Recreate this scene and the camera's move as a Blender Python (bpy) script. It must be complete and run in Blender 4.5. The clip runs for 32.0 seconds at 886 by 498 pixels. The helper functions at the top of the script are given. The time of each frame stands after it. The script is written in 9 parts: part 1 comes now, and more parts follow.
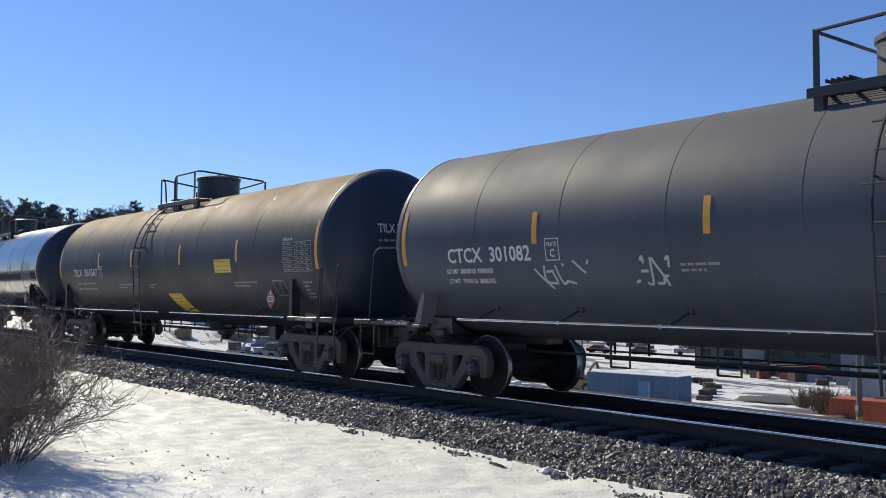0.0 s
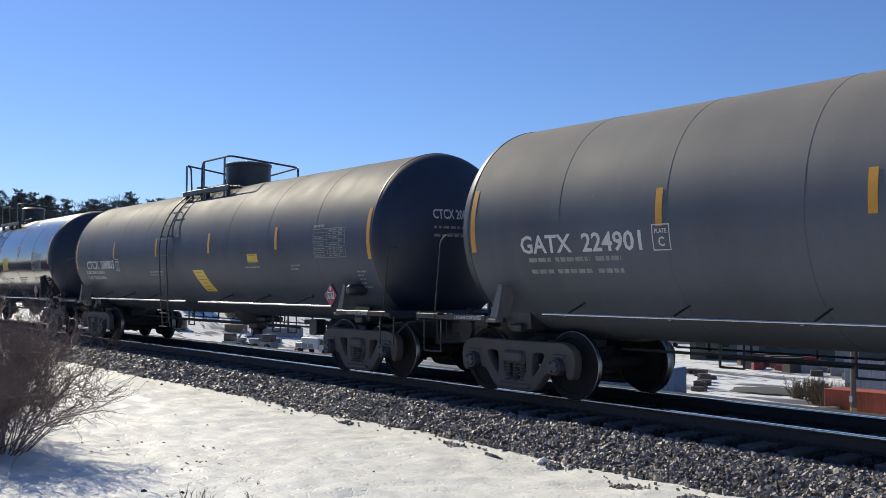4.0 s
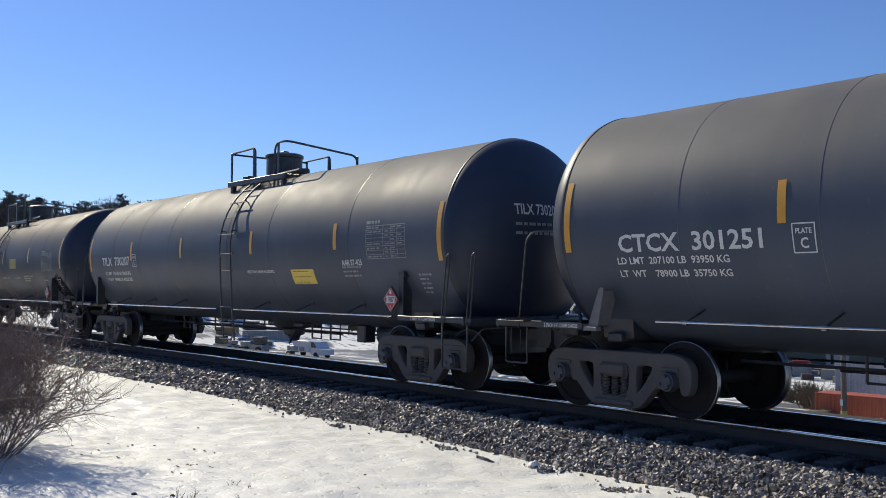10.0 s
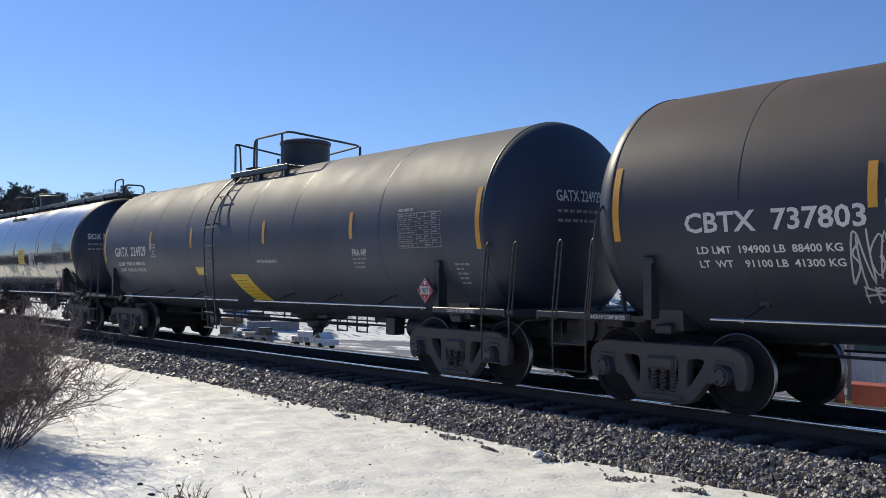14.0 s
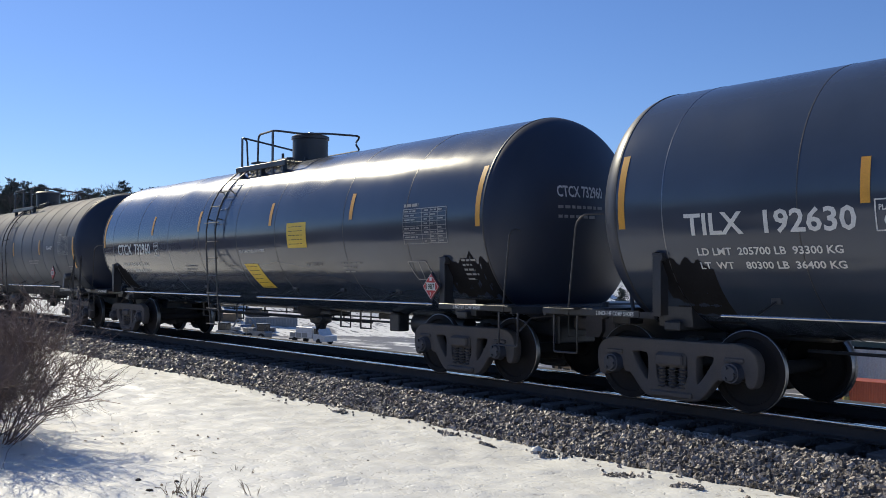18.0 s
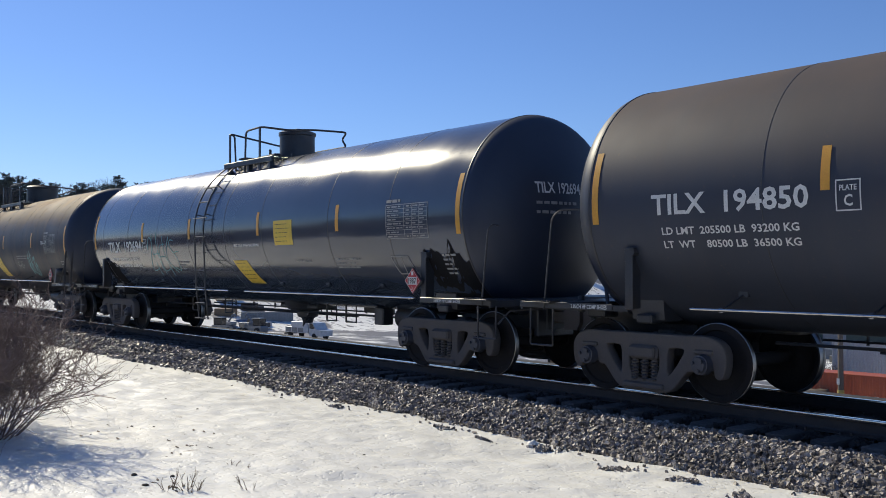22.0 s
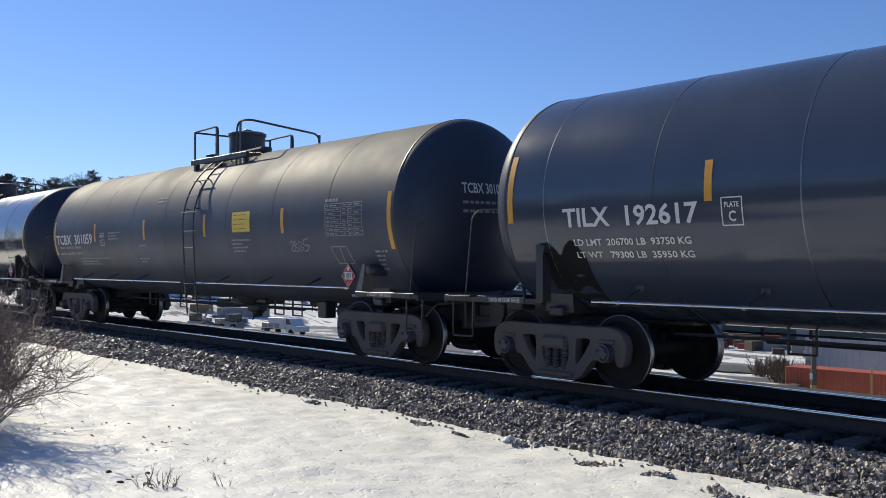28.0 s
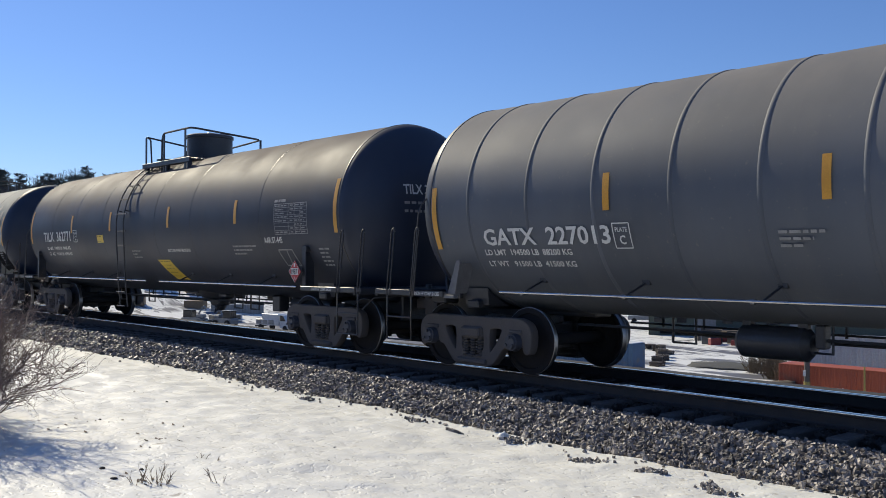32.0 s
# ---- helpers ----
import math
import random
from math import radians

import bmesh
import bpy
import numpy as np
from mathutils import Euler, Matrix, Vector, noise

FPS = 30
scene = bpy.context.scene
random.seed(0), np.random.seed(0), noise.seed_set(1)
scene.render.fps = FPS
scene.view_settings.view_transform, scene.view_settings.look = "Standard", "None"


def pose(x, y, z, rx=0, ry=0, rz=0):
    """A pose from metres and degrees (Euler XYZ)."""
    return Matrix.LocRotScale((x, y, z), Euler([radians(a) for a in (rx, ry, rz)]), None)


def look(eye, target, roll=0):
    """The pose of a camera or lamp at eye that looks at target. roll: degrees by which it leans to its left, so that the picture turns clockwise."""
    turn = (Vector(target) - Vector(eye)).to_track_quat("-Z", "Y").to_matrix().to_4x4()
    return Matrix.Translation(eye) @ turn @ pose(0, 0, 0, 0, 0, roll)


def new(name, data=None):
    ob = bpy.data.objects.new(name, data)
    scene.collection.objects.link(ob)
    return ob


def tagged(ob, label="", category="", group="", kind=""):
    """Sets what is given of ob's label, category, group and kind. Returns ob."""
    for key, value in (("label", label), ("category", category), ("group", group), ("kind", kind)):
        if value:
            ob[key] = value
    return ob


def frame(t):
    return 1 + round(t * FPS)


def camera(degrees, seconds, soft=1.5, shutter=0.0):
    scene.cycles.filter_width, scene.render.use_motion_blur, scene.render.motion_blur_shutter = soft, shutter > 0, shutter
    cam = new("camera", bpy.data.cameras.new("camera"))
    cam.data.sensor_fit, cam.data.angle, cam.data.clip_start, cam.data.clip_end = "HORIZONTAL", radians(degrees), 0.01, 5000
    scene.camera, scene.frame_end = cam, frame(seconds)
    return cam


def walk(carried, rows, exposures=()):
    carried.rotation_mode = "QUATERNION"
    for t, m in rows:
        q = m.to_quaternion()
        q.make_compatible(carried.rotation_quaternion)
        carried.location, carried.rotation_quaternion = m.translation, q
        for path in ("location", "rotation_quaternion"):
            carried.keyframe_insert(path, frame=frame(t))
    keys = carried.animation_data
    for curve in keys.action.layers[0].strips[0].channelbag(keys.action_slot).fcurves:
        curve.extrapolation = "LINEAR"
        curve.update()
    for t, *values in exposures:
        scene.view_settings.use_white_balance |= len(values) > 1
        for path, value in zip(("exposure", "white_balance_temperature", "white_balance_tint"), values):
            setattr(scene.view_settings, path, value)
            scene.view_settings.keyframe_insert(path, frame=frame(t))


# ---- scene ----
# ------------------------------------------------------------------ camera and its walk
cam = camera(50.0, 32.0, 0.9)
EYE = (0.0, -9.85, 1.57)
# seconds, tilt, lean and turn of the hand-held camera, which stays on one spot
TURNS = [
    (0.0, 92.76, -0.17, 51.59), (0.5, 92.97, -0.17, 51.53), (1.0, 92.80, -0.15, 51.57), (1.5, 92.59, -0.10, 51.60), (2.0, 92.38, -0.06, 51.56),
    (2.5, 92.23, -0.06, 51.53), (3.0, 92.24, 0.00, 51.51), (3.5, 92.25, -0.08, 51.46), (5.5, 92.17, -0.35, 50.97), (6.0, 92.21, -0.33, 50.99),
    (6.5, 92.22, -0.27, 50.99), (7.0, 92.46, -0.23, 51.05), (7.5, 92.63, -0.30, 51.12), (8.0, 92.63, -0.30, 51.13), (8.5, 92.63, -0.29, 51.10),
    (9.0, 92.69, -0.36, 51.04), (9.5, 92.64, -0.37, 50.99), (10.0, 92.42, -0.30, 50.84), (10.5, 92.16, -0.31, 50.68), (11.0, 92.09, -0.21, 50.68),
    (11.5, 92.23, -0.22, 50.92), (12.0, 92.23, -0.13, 51.10), (12.5, 91.98, -0.14, 51.10), (13.0, 91.74, -0.17, 51.09), (13.5, 91.68, -0.15, 51.07),
    (14.0, 91.83, -0.15, 51.09), (14.5, 91.86, -0.23, 51.10), (16.5, 91.59, -0.16, 51.07), (17.0, 91.49, -0.17, 51.05), (17.5, 91.51, -0.07, 50.99),
    (18.0, 91.59, -0.18, 50.98), (18.5, 91.59, -0.18, 50.92), (19.0, 91.46, -0.09, 50.86), (19.5, 91.31, -0.11, 50.84), (20.0, 91.18, -0.04, 50.80),
    (20.5, 91.30, -0.10, 50.80), (21.0, 91.28, -0.09, 50.78), (21.5, 91.22, -0.17, 50.77), (22.0, 91.26, -0.11, 50.72), (22.5, 91.38, -0.10, 50.70),
    (23.0, 91.49, -0.24, 50.63), (23.5, 91.57, -0.26, 50.52), (24.0, 91.54, -0.28, 50.36), (24.5, 91.41, -0.19, 50.25), (25.0, 91.08, -0.20, 50.17),
    (25.5, 90.54, -0.15, 49.85), (27.5, 91.07, -0.09, 49.39), (28.0, 91.01, -0.16, 49.34), (28.5, 90.62, -0.13, 49.27), (29.0, 90.36, -0.21, 49.16),
    (29.5, 90.46, -0.23, 49.12), (30.0, 90.66, -0.21, 49.09), (30.5, 90.76, -0.23, 49.06), (31.0, 90.81, -0.22, 49.03), (31.5, 90.81, -0.23, 49.02),
    (32.0, 90.81, -0.23, 49.00),
]
walk(cam, [(t, pose(*EYE, a, b, c)) for t, a, b, c in TURNS], [
    (t, stops + 0.06, 5600, 21) for t, stops in ((0.0, 0.12), (3.0, 0.08), (6.0, 0.08), (8.0, 0.10), (10.0, 0.10), (12.0, 0.12), (13.0, 0.08), (18.0, 0.06), (20.0, 0.10), (22.0, 0.03), (24.0, 0.02),
                                          (25.0, -0.06), (28.0, 0.10), (29.0, 0.03), (30.0, 0.08), (32.0, 0.03))])

# ------------------------------------------------------------------ sky and sun
SUN = Vector((-0.83, 0.004, 0.555)).normalized()
world = bpy.data.worlds.new("sky")
scene.world = world
world.use_nodes = True
wn, wl = world.node_tree.nodes, world.node_tree.links
sky = wn.new("ShaderNodeTexSky")
sky.sky_type = 'NISHITA'
sky.sun_disc = False
sky.sun_elevation = math.asin(SUN.z)
sky.sun_rotation = math.atan2(SUN.x, SUN.y)
sky.air_density, sky.dust_density, sky.ozone_density = 1.0, 0.08, 6.0
wl.new(sky.outputs[0], wn["Background"].inputs[0])
wn["Background"].inputs[1].default_value = 0.084
sun = bpy.data.lights.new("sun", 'SUN')
sun.energy, sun.angle, sun.color = 4.7, radians(0.53), (1.0, 0.875, 0.53)
new("sun", sun).matrix_world = look((0, 0, 60), Vector((0, 0, 60)) - SUN)

# ------------------------------------------------------------------ materials
def mat(name, colour, rough=0.6, metal=0.0, second=None, scale=3.0, mix=0.5, bump=0.0, bump_scale=40.0,
        rvar=0.0, coat=0.0, grime=None, grime_scale=0.6, grime_at=0.55, stretch=(1, 1, 1), island=0.0, spec=0.5, pieces=0.0):
    """Colour with noise at two scales, uneven gloss and fine relief."""
    m = bpy.data.materials.new(name)
    m.use_nodes = True
    n, l = m.node_tree.nodes, m.node_tree.links
    b = n["Principled BSDF"]
    b.inputs["Roughness"].default_value, b.inputs["Metallic"].default_value = rough, metal
    b.inputs["Specular IOR Level"].default_value = spec
    b.inputs["Coat Weight"].default_value = coat
    b.inputs["Coat Roughness"].default_value = 0.12
    tc, mp = n.new("ShaderNodeTexCoord"), n.new("ShaderNodeMapping")
    mp.inputs["Scale"].default_value = stretch
    l.new(tc.outputs["Object"], mp.inputs[0])

    def tex(s, detail=6):
        t = n.new("ShaderNodeTexNoise")
        t.inputs["Scale"].default_value, t.inputs["Detail"].default_value = s, detail
        l.new(mp.outputs[0], t.inputs["Vector"])
        return t

    def mixed(fac, a, c):
        x = n.new("ShaderNodeMix")
        x.data_type = 'RGBA'
        l.new(fac, x.inputs[0])
        for i, v in ((6, a), (7, c)):
            if isinstance(v, tuple):
                x.inputs[i].default_value = (*v, 1)
            else:
                l.new(v, x.inputs[i])
        return x.outputs[2]

    def ramp(src, lo, hi, a=0.0, z=1.0):
        x = n.new("ShaderNodeMapRange")
        for i, v in ((1, lo), (2, hi), (3, a), (4, z)):
            x.inputs[i].default_value = v
        l.new(src, x.inputs[0])
        return x.outputs[0]

    second = second or tuple(c * 0.72 for c in colour)
    t1 = tex(scale)
    col = mixed(ramp(t1.outputs[0], 0.5 - mix / 2, 0.5 + mix / 2), colour, second)
    t2 = tex(scale * 11, 3)
    dark = mixed(ramp(t2.outputs[0], 0.35, 0.7, 0.0, 0.35), col, tuple(c * 0.6 for c in second))
    if grime:
        t3 = tex(grime_scale, 9)
        dark = mixed(ramp(t3.outputs[0], grime_at, grime_at + 0.14), dark, grime)
    if island:
        oi = n.new("ShaderNodeObjectInfo")
        hv = n.new("ShaderNodeHueSaturation")
        l.new(ramp(oi.outputs["Random"], 0, 1, 1 - island, 1 + island), hv.inputs["Value"])
        l.new(dark, hv.inputs["Color"])
        dark = hv.outputs[0]
    if pieces:
        gi = n.new("ShaderNodeNewGeometry")
        hv = n.new("ShaderNodeHueSaturation")
        l.new(ramp(gi.outputs["Random Per Island"], 0, 1, 1 - pieces, 1 + pieces), hv.inputs["Value"])
        l.new(dark, hv.inputs["Color"])
        dark = hv.outputs[0]
    l.new(dark, b.inputs["Base Color"])
    if rvar:
        l.new(ramp(t1.outputs[0], 0.3, 0.7, rough - rvar, rough + rvar), b.inputs["Roughness"])
    if bump:
        bp = n.new("ShaderNodeBump")
        bp.inputs["Strength"].default_value, bp.inputs["Distance"].default_value = bump, 0.02
        l.new(tex(bump_scale, 4).outputs[0], bp.inputs["Height"])
        l.new(bp.outputs[0], b.inputs["Normal"])
    return m


def tank_paint(name, base, dust, rough, dusty, coat=0.0, streak=0.13, low=0.10):
    """Tank-car paint: road dust settled on upward faces, run-off streaks down the sides, uneven gloss."""
    m = bpy.data.materials.new(name)
    m.use_nodes = True
    n, l = m.node_tree.nodes, m.node_tree.links
    b = n["Principled BSDF"]
    b.inputs["Coat Weight"].default_value, b.inputs["Coat Roughness"].default_value = coat, 0.13
    b.inputs["Specular IOR Level"].default_value = 0.5 if coat else 0.27 if dusty > 0.5 else 0.42
    tc, geo, sep = n.new("ShaderNodeTexCoord"), n.new("ShaderNodeNewGeometry"), n.new("ShaderNodeSeparateXYZ")
    l.new(geo.outputs["Normal"], sep.inputs[0])

    def tex(s, stretch=(1, 1, 1), detail=6):
        mp, t = n.new("ShaderNodeMapping"), n.new("ShaderNodeTexNoise")
        mp.inputs["Scale"].default_value = stretch
        oi = n.new("ShaderNodeObjectInfo")
        ml = n.new("ShaderNodeMath")
        ml.operation = 'MULTIPLY'
        ml.inputs[1].default_value = 60.0
        l.new(oi.outputs["Random"], ml.inputs[0])
        cb = n.new("ShaderNodeCombineXYZ")
        for i in range(3):
            l.new(ml.outputs[0], cb.inputs[i])
        l.new(tc.outputs["Object"], mp.inputs[0])
        l.new(cb.outputs[0], mp.inputs["Location"])
        t.inputs["Scale"].default_value, t.inputs["Detail"].default_value = s, detail
        l.new(mp.outputs[0], t.inputs["Vector"])
        return t.outputs[0]

    def ramp(src, lo, hi, a=0.0, z=1.0):
        x = n.new("ShaderNodeMapRange")
        for i, v in ((1, lo), (2, hi), (3, a), (4, z)):
            x.inputs[i].default_value = v
        l.new(src, x.inputs[0])
        return x.outputs[0]

    def calc(op, a, c):
        x = n.new("ShaderNodeMath")
        x.operation = op
        x.use_clamp = True
        for i, v in enumerate((a, c)):
            if isinstance(v, float):
                x.inputs[i].default_value = v
            else:
                l.new(v, x.inputs[i])
        return x.outputs[0]

    def mixed(fac, a, c):
        x = n.new("ShaderNodeMix")
        x.data_type = 'RGBA'
        l.new(fac, x.inputs[0])
        for i, v in ((6, a), (7, c)):
            if isinstance(v, tuple):
                x.inputs[i].default_value = (*v, 1)
            else:
                l.new(v, x.inputs[i])
        return x.outputs[2]

    settled = calc('MULTIPLY', ramp(sep.outputs[2], low, 0.92, 0.0, dusty), ramp(tex(1.2), 0.25, 0.75, 0.45, 1.0))
    runs = calc('MULTIPLY', ramp(tex(2.4, (1.0, 0.12, 0.12)), 0.48, 0.75), streak * dusty)
    fac = calc('ADD', settled, runs)
    tone = mixed(ramp(tex(0.45), 0.35, 0.65), base, tuple(c * 0.72 for c in base))
    col = mixed(fac, tone, dust)
    spots = mixed(ramp(tex(16, detail=3), 0.66, 0.75, 0.0, 0.4 * dusty), col, tuple(c * 0.8 for c in dust))
    l.new(spots, b.inputs["Base Color"])
    film = calc('ADD', ramp(fac, 0.0, 1.0, 0.0, 0.3), ramp(sep.outputs[2], 0.35, 0.9, 0.0, 0.10))
    l.new(calc('ADD', ramp(tex(0.8), 0.3, 0.7, rough - 0.05, rough + 0.07), film), b.inputs["Roughness"])
    bp = n.new("ShaderNodeBump")
    bp.inputs["Strength"].default_value, bp.inputs["Distance"].default_value = 0.06, 0.01
    l.new(tex(1.6, detail=2), bp.inputs["Height"])
    l.new(bp.outputs[0], b.inputs["Normal"])
    return m


PAINT = {
    "gloss": tank_paint("glossy black tank paint", (0.047, 0.063, 0.098), (0.13, 0.13, 0.13), 0.13, 0.12, coat=0.3, streak=0.1),
    "satin": tank_paint("satin black tank paint", (0.052, 0.064, 0.090), (0.17, 0.16, 0.145), 0.38, 0.45),
    "dusty": tank_paint("dusty black tank paint", (0.072, 0.086, 0.120), (0.21, 0.195, 0.17), 0.50, 0.7),
    "brown": tank_paint("rust-dusted black tank paint", (0.045, 0.052, 0.073), (0.135, 0.098, 0.078), 0.50, 0.8),
    # golden: dust colour brightened to imitate the sun's warm sheen along the top
    "golden": tank_paint("black tank paint, sun sheen in its top dust", (0.040, 0.045, 0.062), (0.40, 0.26, 0.125), 0.52, 0.9, low=0.28),
    "pale": tank_paint("pale-dusted black tank paint", (0.115, 0.127, 0.150), (0.27, 0.25, 0.225), 0.55, 0.85),
    "grey": tank_paint("faded grey tank paint", (0.185, 0.20, 0.205), (0.50, 0.49, 0.42), 0.58, 0.95),
}
# end paint darker than the shells, imitating the shade between cars
HEAD = tank_paint("shade-darkened black end paint", (0.028, 0.037, 0.064), (0.09, 0.088, 0.085), 0.42, 0.25, streak=0.5)
STEEL_BLACK = mat("black painted steel", (0.042, 0.044, 0.052), 0.45, rvar=0.08, grime=(0.05, 0.042, 0.034), bump=0.1)
BRIGHT_BAR = mat("worn glossy rail pipe", (0.62, 0.61, 0.60), 0.24, metal=1.0, second=(0.40, 0.38, 0.37), scale=4)
TRUCK = mat("grimy cast steel", (0.085, 0.080, 0.082), 0.85, second=(0.115, 0.102, 0.094), scale=5, bump=0.3, bump_scale=60)
WHEEL = mat("grimy wheel steel", (0.020, 0.019, 0.021), 0.85, second=(0.028, 0.025, 0.025), bump=0.15, spec=0.25)
TREAD = mat("polished wheel tread", (0.40, 0.40, 0.41), 0.38, metal=1.0)
CAP = mat("blue-grey bearing cap paint", (0.05, 0.06, 0.09), 0.5, second=(0.06, 0.06, 0.07))
WHITE = mat("white stencil paint", (0.74, 0.74, 0.72), 0.6, second=(0.6, 0.6, 0.58), scale=6)
FADED = mat("worn white stencil paint", (0.38, 0.38, 0.37), 0.65, second=(0.22, 0.22, 0.22), scale=8)
TAG = mat("pale spray paint", (0.55, 0.56, 0.56), 0.6, second=(0.40, 0.41, 0.42), scale=5)
TAG_TEAL = mat("teal spray paint", (0.22, 0.46, 0.47), 0.6, second=(0.15, 0.34, 0.35))
INK_ORANGE = mat("orange stencil paint", (0.62, 0.34, 0.05), 0.6, second=(0.5, 0.27, 0.04))
TAG_ORANGE = mat("orange spray paint", (0.5, 0.25, 0.05), 0.6)
TAG_GREEN = mat("green spray paint", (0.10, 0.30, 0.09), 0.6, second=(0.06, 0.16, 0.06), scale=3)
DIM_GREEN = mat("rubbed green spray paint", (0.055, 0.12, 0.075), 0.6, second=(0.045, 0.06, 0.07), scale=4)
REFLECT = mat("amber reflective sheeting", (0.72, 0.36, 0.035), 0.4, second=(0.6, 0.3, 0.03), scale=8)
YELLOW = mat("yellow placard", (0.75, 0.55, 0.05), 0.45, second=(0.68, 0.46, 0.04), scale=2.0)
YELLOW_DIM = mat("sun-faded yellow placard", (0.40, 0.33, 0.09), 0.55)
INK = mat("black print", (0.02, 0.02, 0.02), 0.5)
RED = mat("red hazard placard", (0.55, 0.03, 0.035), 0.4)
SALMON = mat("faded red sign paint", (0.50, 0.13, 0.09), 0.6, second=(0.42, 0.12, 0.09), scale=1.5)
CREAM = mat("faded cream paint", (0.52, 0.40, 0.30), 0.6)
BUFF = mat("cream rolled-on paint", (0.60, 0.55, 0.46), 0.7, second=(0.36, 0.33, 0.29), scale=2.6, mix=0.35)
PATCH = mat("grey repainted patch", (0.075, 0.076, 0.078), 0.55)
CHALK = mat("pale rubbed weld", (0.16, 0.16, 0.165), 0.7, second=(0.07, 0.075, 0.09), scale=1.3, mix=0.5)
PALE_PLATE = mat("pale worn plate paint", (0.20, 0.20, 0.205), 0.6, second=(0.13, 0.13, 0.135), scale=5)
# bright metal stands in for sun glint on painted welds
WELD = mat("weld bead bright for sun glint", (0.30, 0.31, 0.34), 0.30, metal=1.0, second=(0.12, 0.13, 0.16), scale=1.1)
MATTE = mat("matte black mark", (0.02, 0.02, 0.023), 0.95, spec=0.1)
SNOW_CHUNK = mat("packed snow", (0.8, 0.82, 0.85), 0.6, bump=0.3)

# ------------------------------------------------------------------ mesh helpers
class Geo:
    """Collects shapes into one mesh."""

    def __init__(self):
        self.v, self.f = [], []

    def add(self, verts, faces):
        o = len(self.v)
        self.v += [tuple(p) for p in verts]
        self.f += [tuple(i + o for i in f) for f in faces]
        return self

    def box(self, c, s, bev=0.008, turn=None):
        """A chamfered box: centre, full sizes."""
        h = [a / 2 for a in s]
        b = min(bev, min(h) * 0.45)
        idx, verts = {}, []
        for sx in (-1, 1):
            for sy in (-1, 1):
                for sz in (-1, 1):
                    for ax in range(3):
                        p = [sx * h[0], sy * h[1], sz * h[2]]
                        for k in range(3):
                            if k != ax:
                                p[k] -= (sx, sy, sz)[k] * b
                        idx[(sx, sy, sz, ax)] = len(verts)
                        verts.append(Vector(p))
        faces = []
        sg = (-1, 1)
        for ax in range(3):
            u, w = (ax + 1) % 3, (ax + 2) % 3
            for s0 in sg:
                q = []
                for a, e in ((-1, -1), (1, -1), (1, 1), (-1, 1)):
                    k = [0, 0, 0]
                    k[ax], k[u], k[w] = s0, a, e
                    q.append(idx[(*k, ax)])
                faces.append(q if s0 > 0 else q[::-1])
            for a in sg:
                for e in sg:
                    q = []
                    for s0, first in ((-1, u), (-1, w), (1, w), (1, u)):
                        k = [0, 0, 0]
                        k[ax], k[u], k[w] = s0, a, e
                        q.append(idx[(*k, first)])
                    faces.append(q if a * e < 0 else q[::-1])
        for sx in sg:
            for sy in sg:
                for sz in sg:
                    q = [idx[(sx, sy, sz, a)] for a in range(3)]
                    faces.append(q if sx * sy * sz > 0 else q[::-1])
        m = Matrix.Translation(c) @ (turn.to_4x4() if turn else Matrix())
        return self.add([m @ p for p in verts], faces)

    def cyl(self, a, b, r, n=12, r2=None):
        a, b = Vector(a), Vector(b)
        r2 = r if r2 is None else r2
        q = (b - a).to_track_quat('Z', 'Y')
        ring = [q @ Vector((math.cos(t), math.sin(t), 0)) for t in (2 * math.pi * i / n for i in range(n))]
        verts = [a + d * r for d in ring] + [b + d * r2 for d in ring]
        faces = [(i, (i + 1) % n, n + (i + 1) % n, n + i) for i in range(n)]
        return self.add(verts, faces + [tuple(range(n))[::-1], tuple(range(n, 2 * n))])

    def tube(self, pts, r, n=8):
        """A round bar along a path, joints included."""
        pts = [Vector(p) for p in pts]
        verts, faces = [], []
        for i, p in enumerate(pts):
            d = (pts[min(i + 1, len(pts) - 1)] - pts[max(i - 1, 0)]).normalized()
            q = d.to_track_quat('Z', 'Y')
            verts += [p + q @ Vector((r * math.cos(t), r * math.sin(t), 0)) for t in (2 * math.pi * k / n for k in range(n))]
        for i in range(len(pts) - 1):
            for k in range(n):
                faces.append((i * n + k, i * n + (k + 1) % n, (i + 1) * n + (k + 1) % n, (i + 1) * n + k))
        return self.add(verts, faces + [tuple(range(n))[::-1], tuple(range((len(pts) - 1) * n, len(pts) * n))])

    def lathe(self, prof, m=None, n=48, closed=False):
        """Profile of (radius, height) turned about z, then moved by m."""
        m = m or Matrix()
        verts, faces = [], []
        for r, z in prof:
            verts += [m @ Vector((r * math.cos(t), r * math.sin(t), z)) for t in (2 * math.pi * k / n for k in range(n))]
        for i in range(len(prof) - 1):
            for k in range(n):
                faces.append((i * n + k, i * n + (k + 1) % n, (i + 1) * n + (k + 1) % n, (i + 1) * n + k))
        if not closed:
            faces += [tuple(range(n))[::-1], tuple(range((len(prof) - 1) * n, len(prof) * n))]
        return self.add(verts, faces)

    def prism(self, poly, y0, y1):
        """A polygon in x, z pushed along y."""
        n = len(poly)
        verts = [(x, y0, z) for x, z in poly] + [(x, y1, z) for x, z in poly]
        faces = [(i, (i + 1) % n, n + (i + 1) % n, n + i) for i in range(n)]
        return self.add(verts, faces + [tuple(range(n))[::-1], tuple(range(n, 2 * n))])

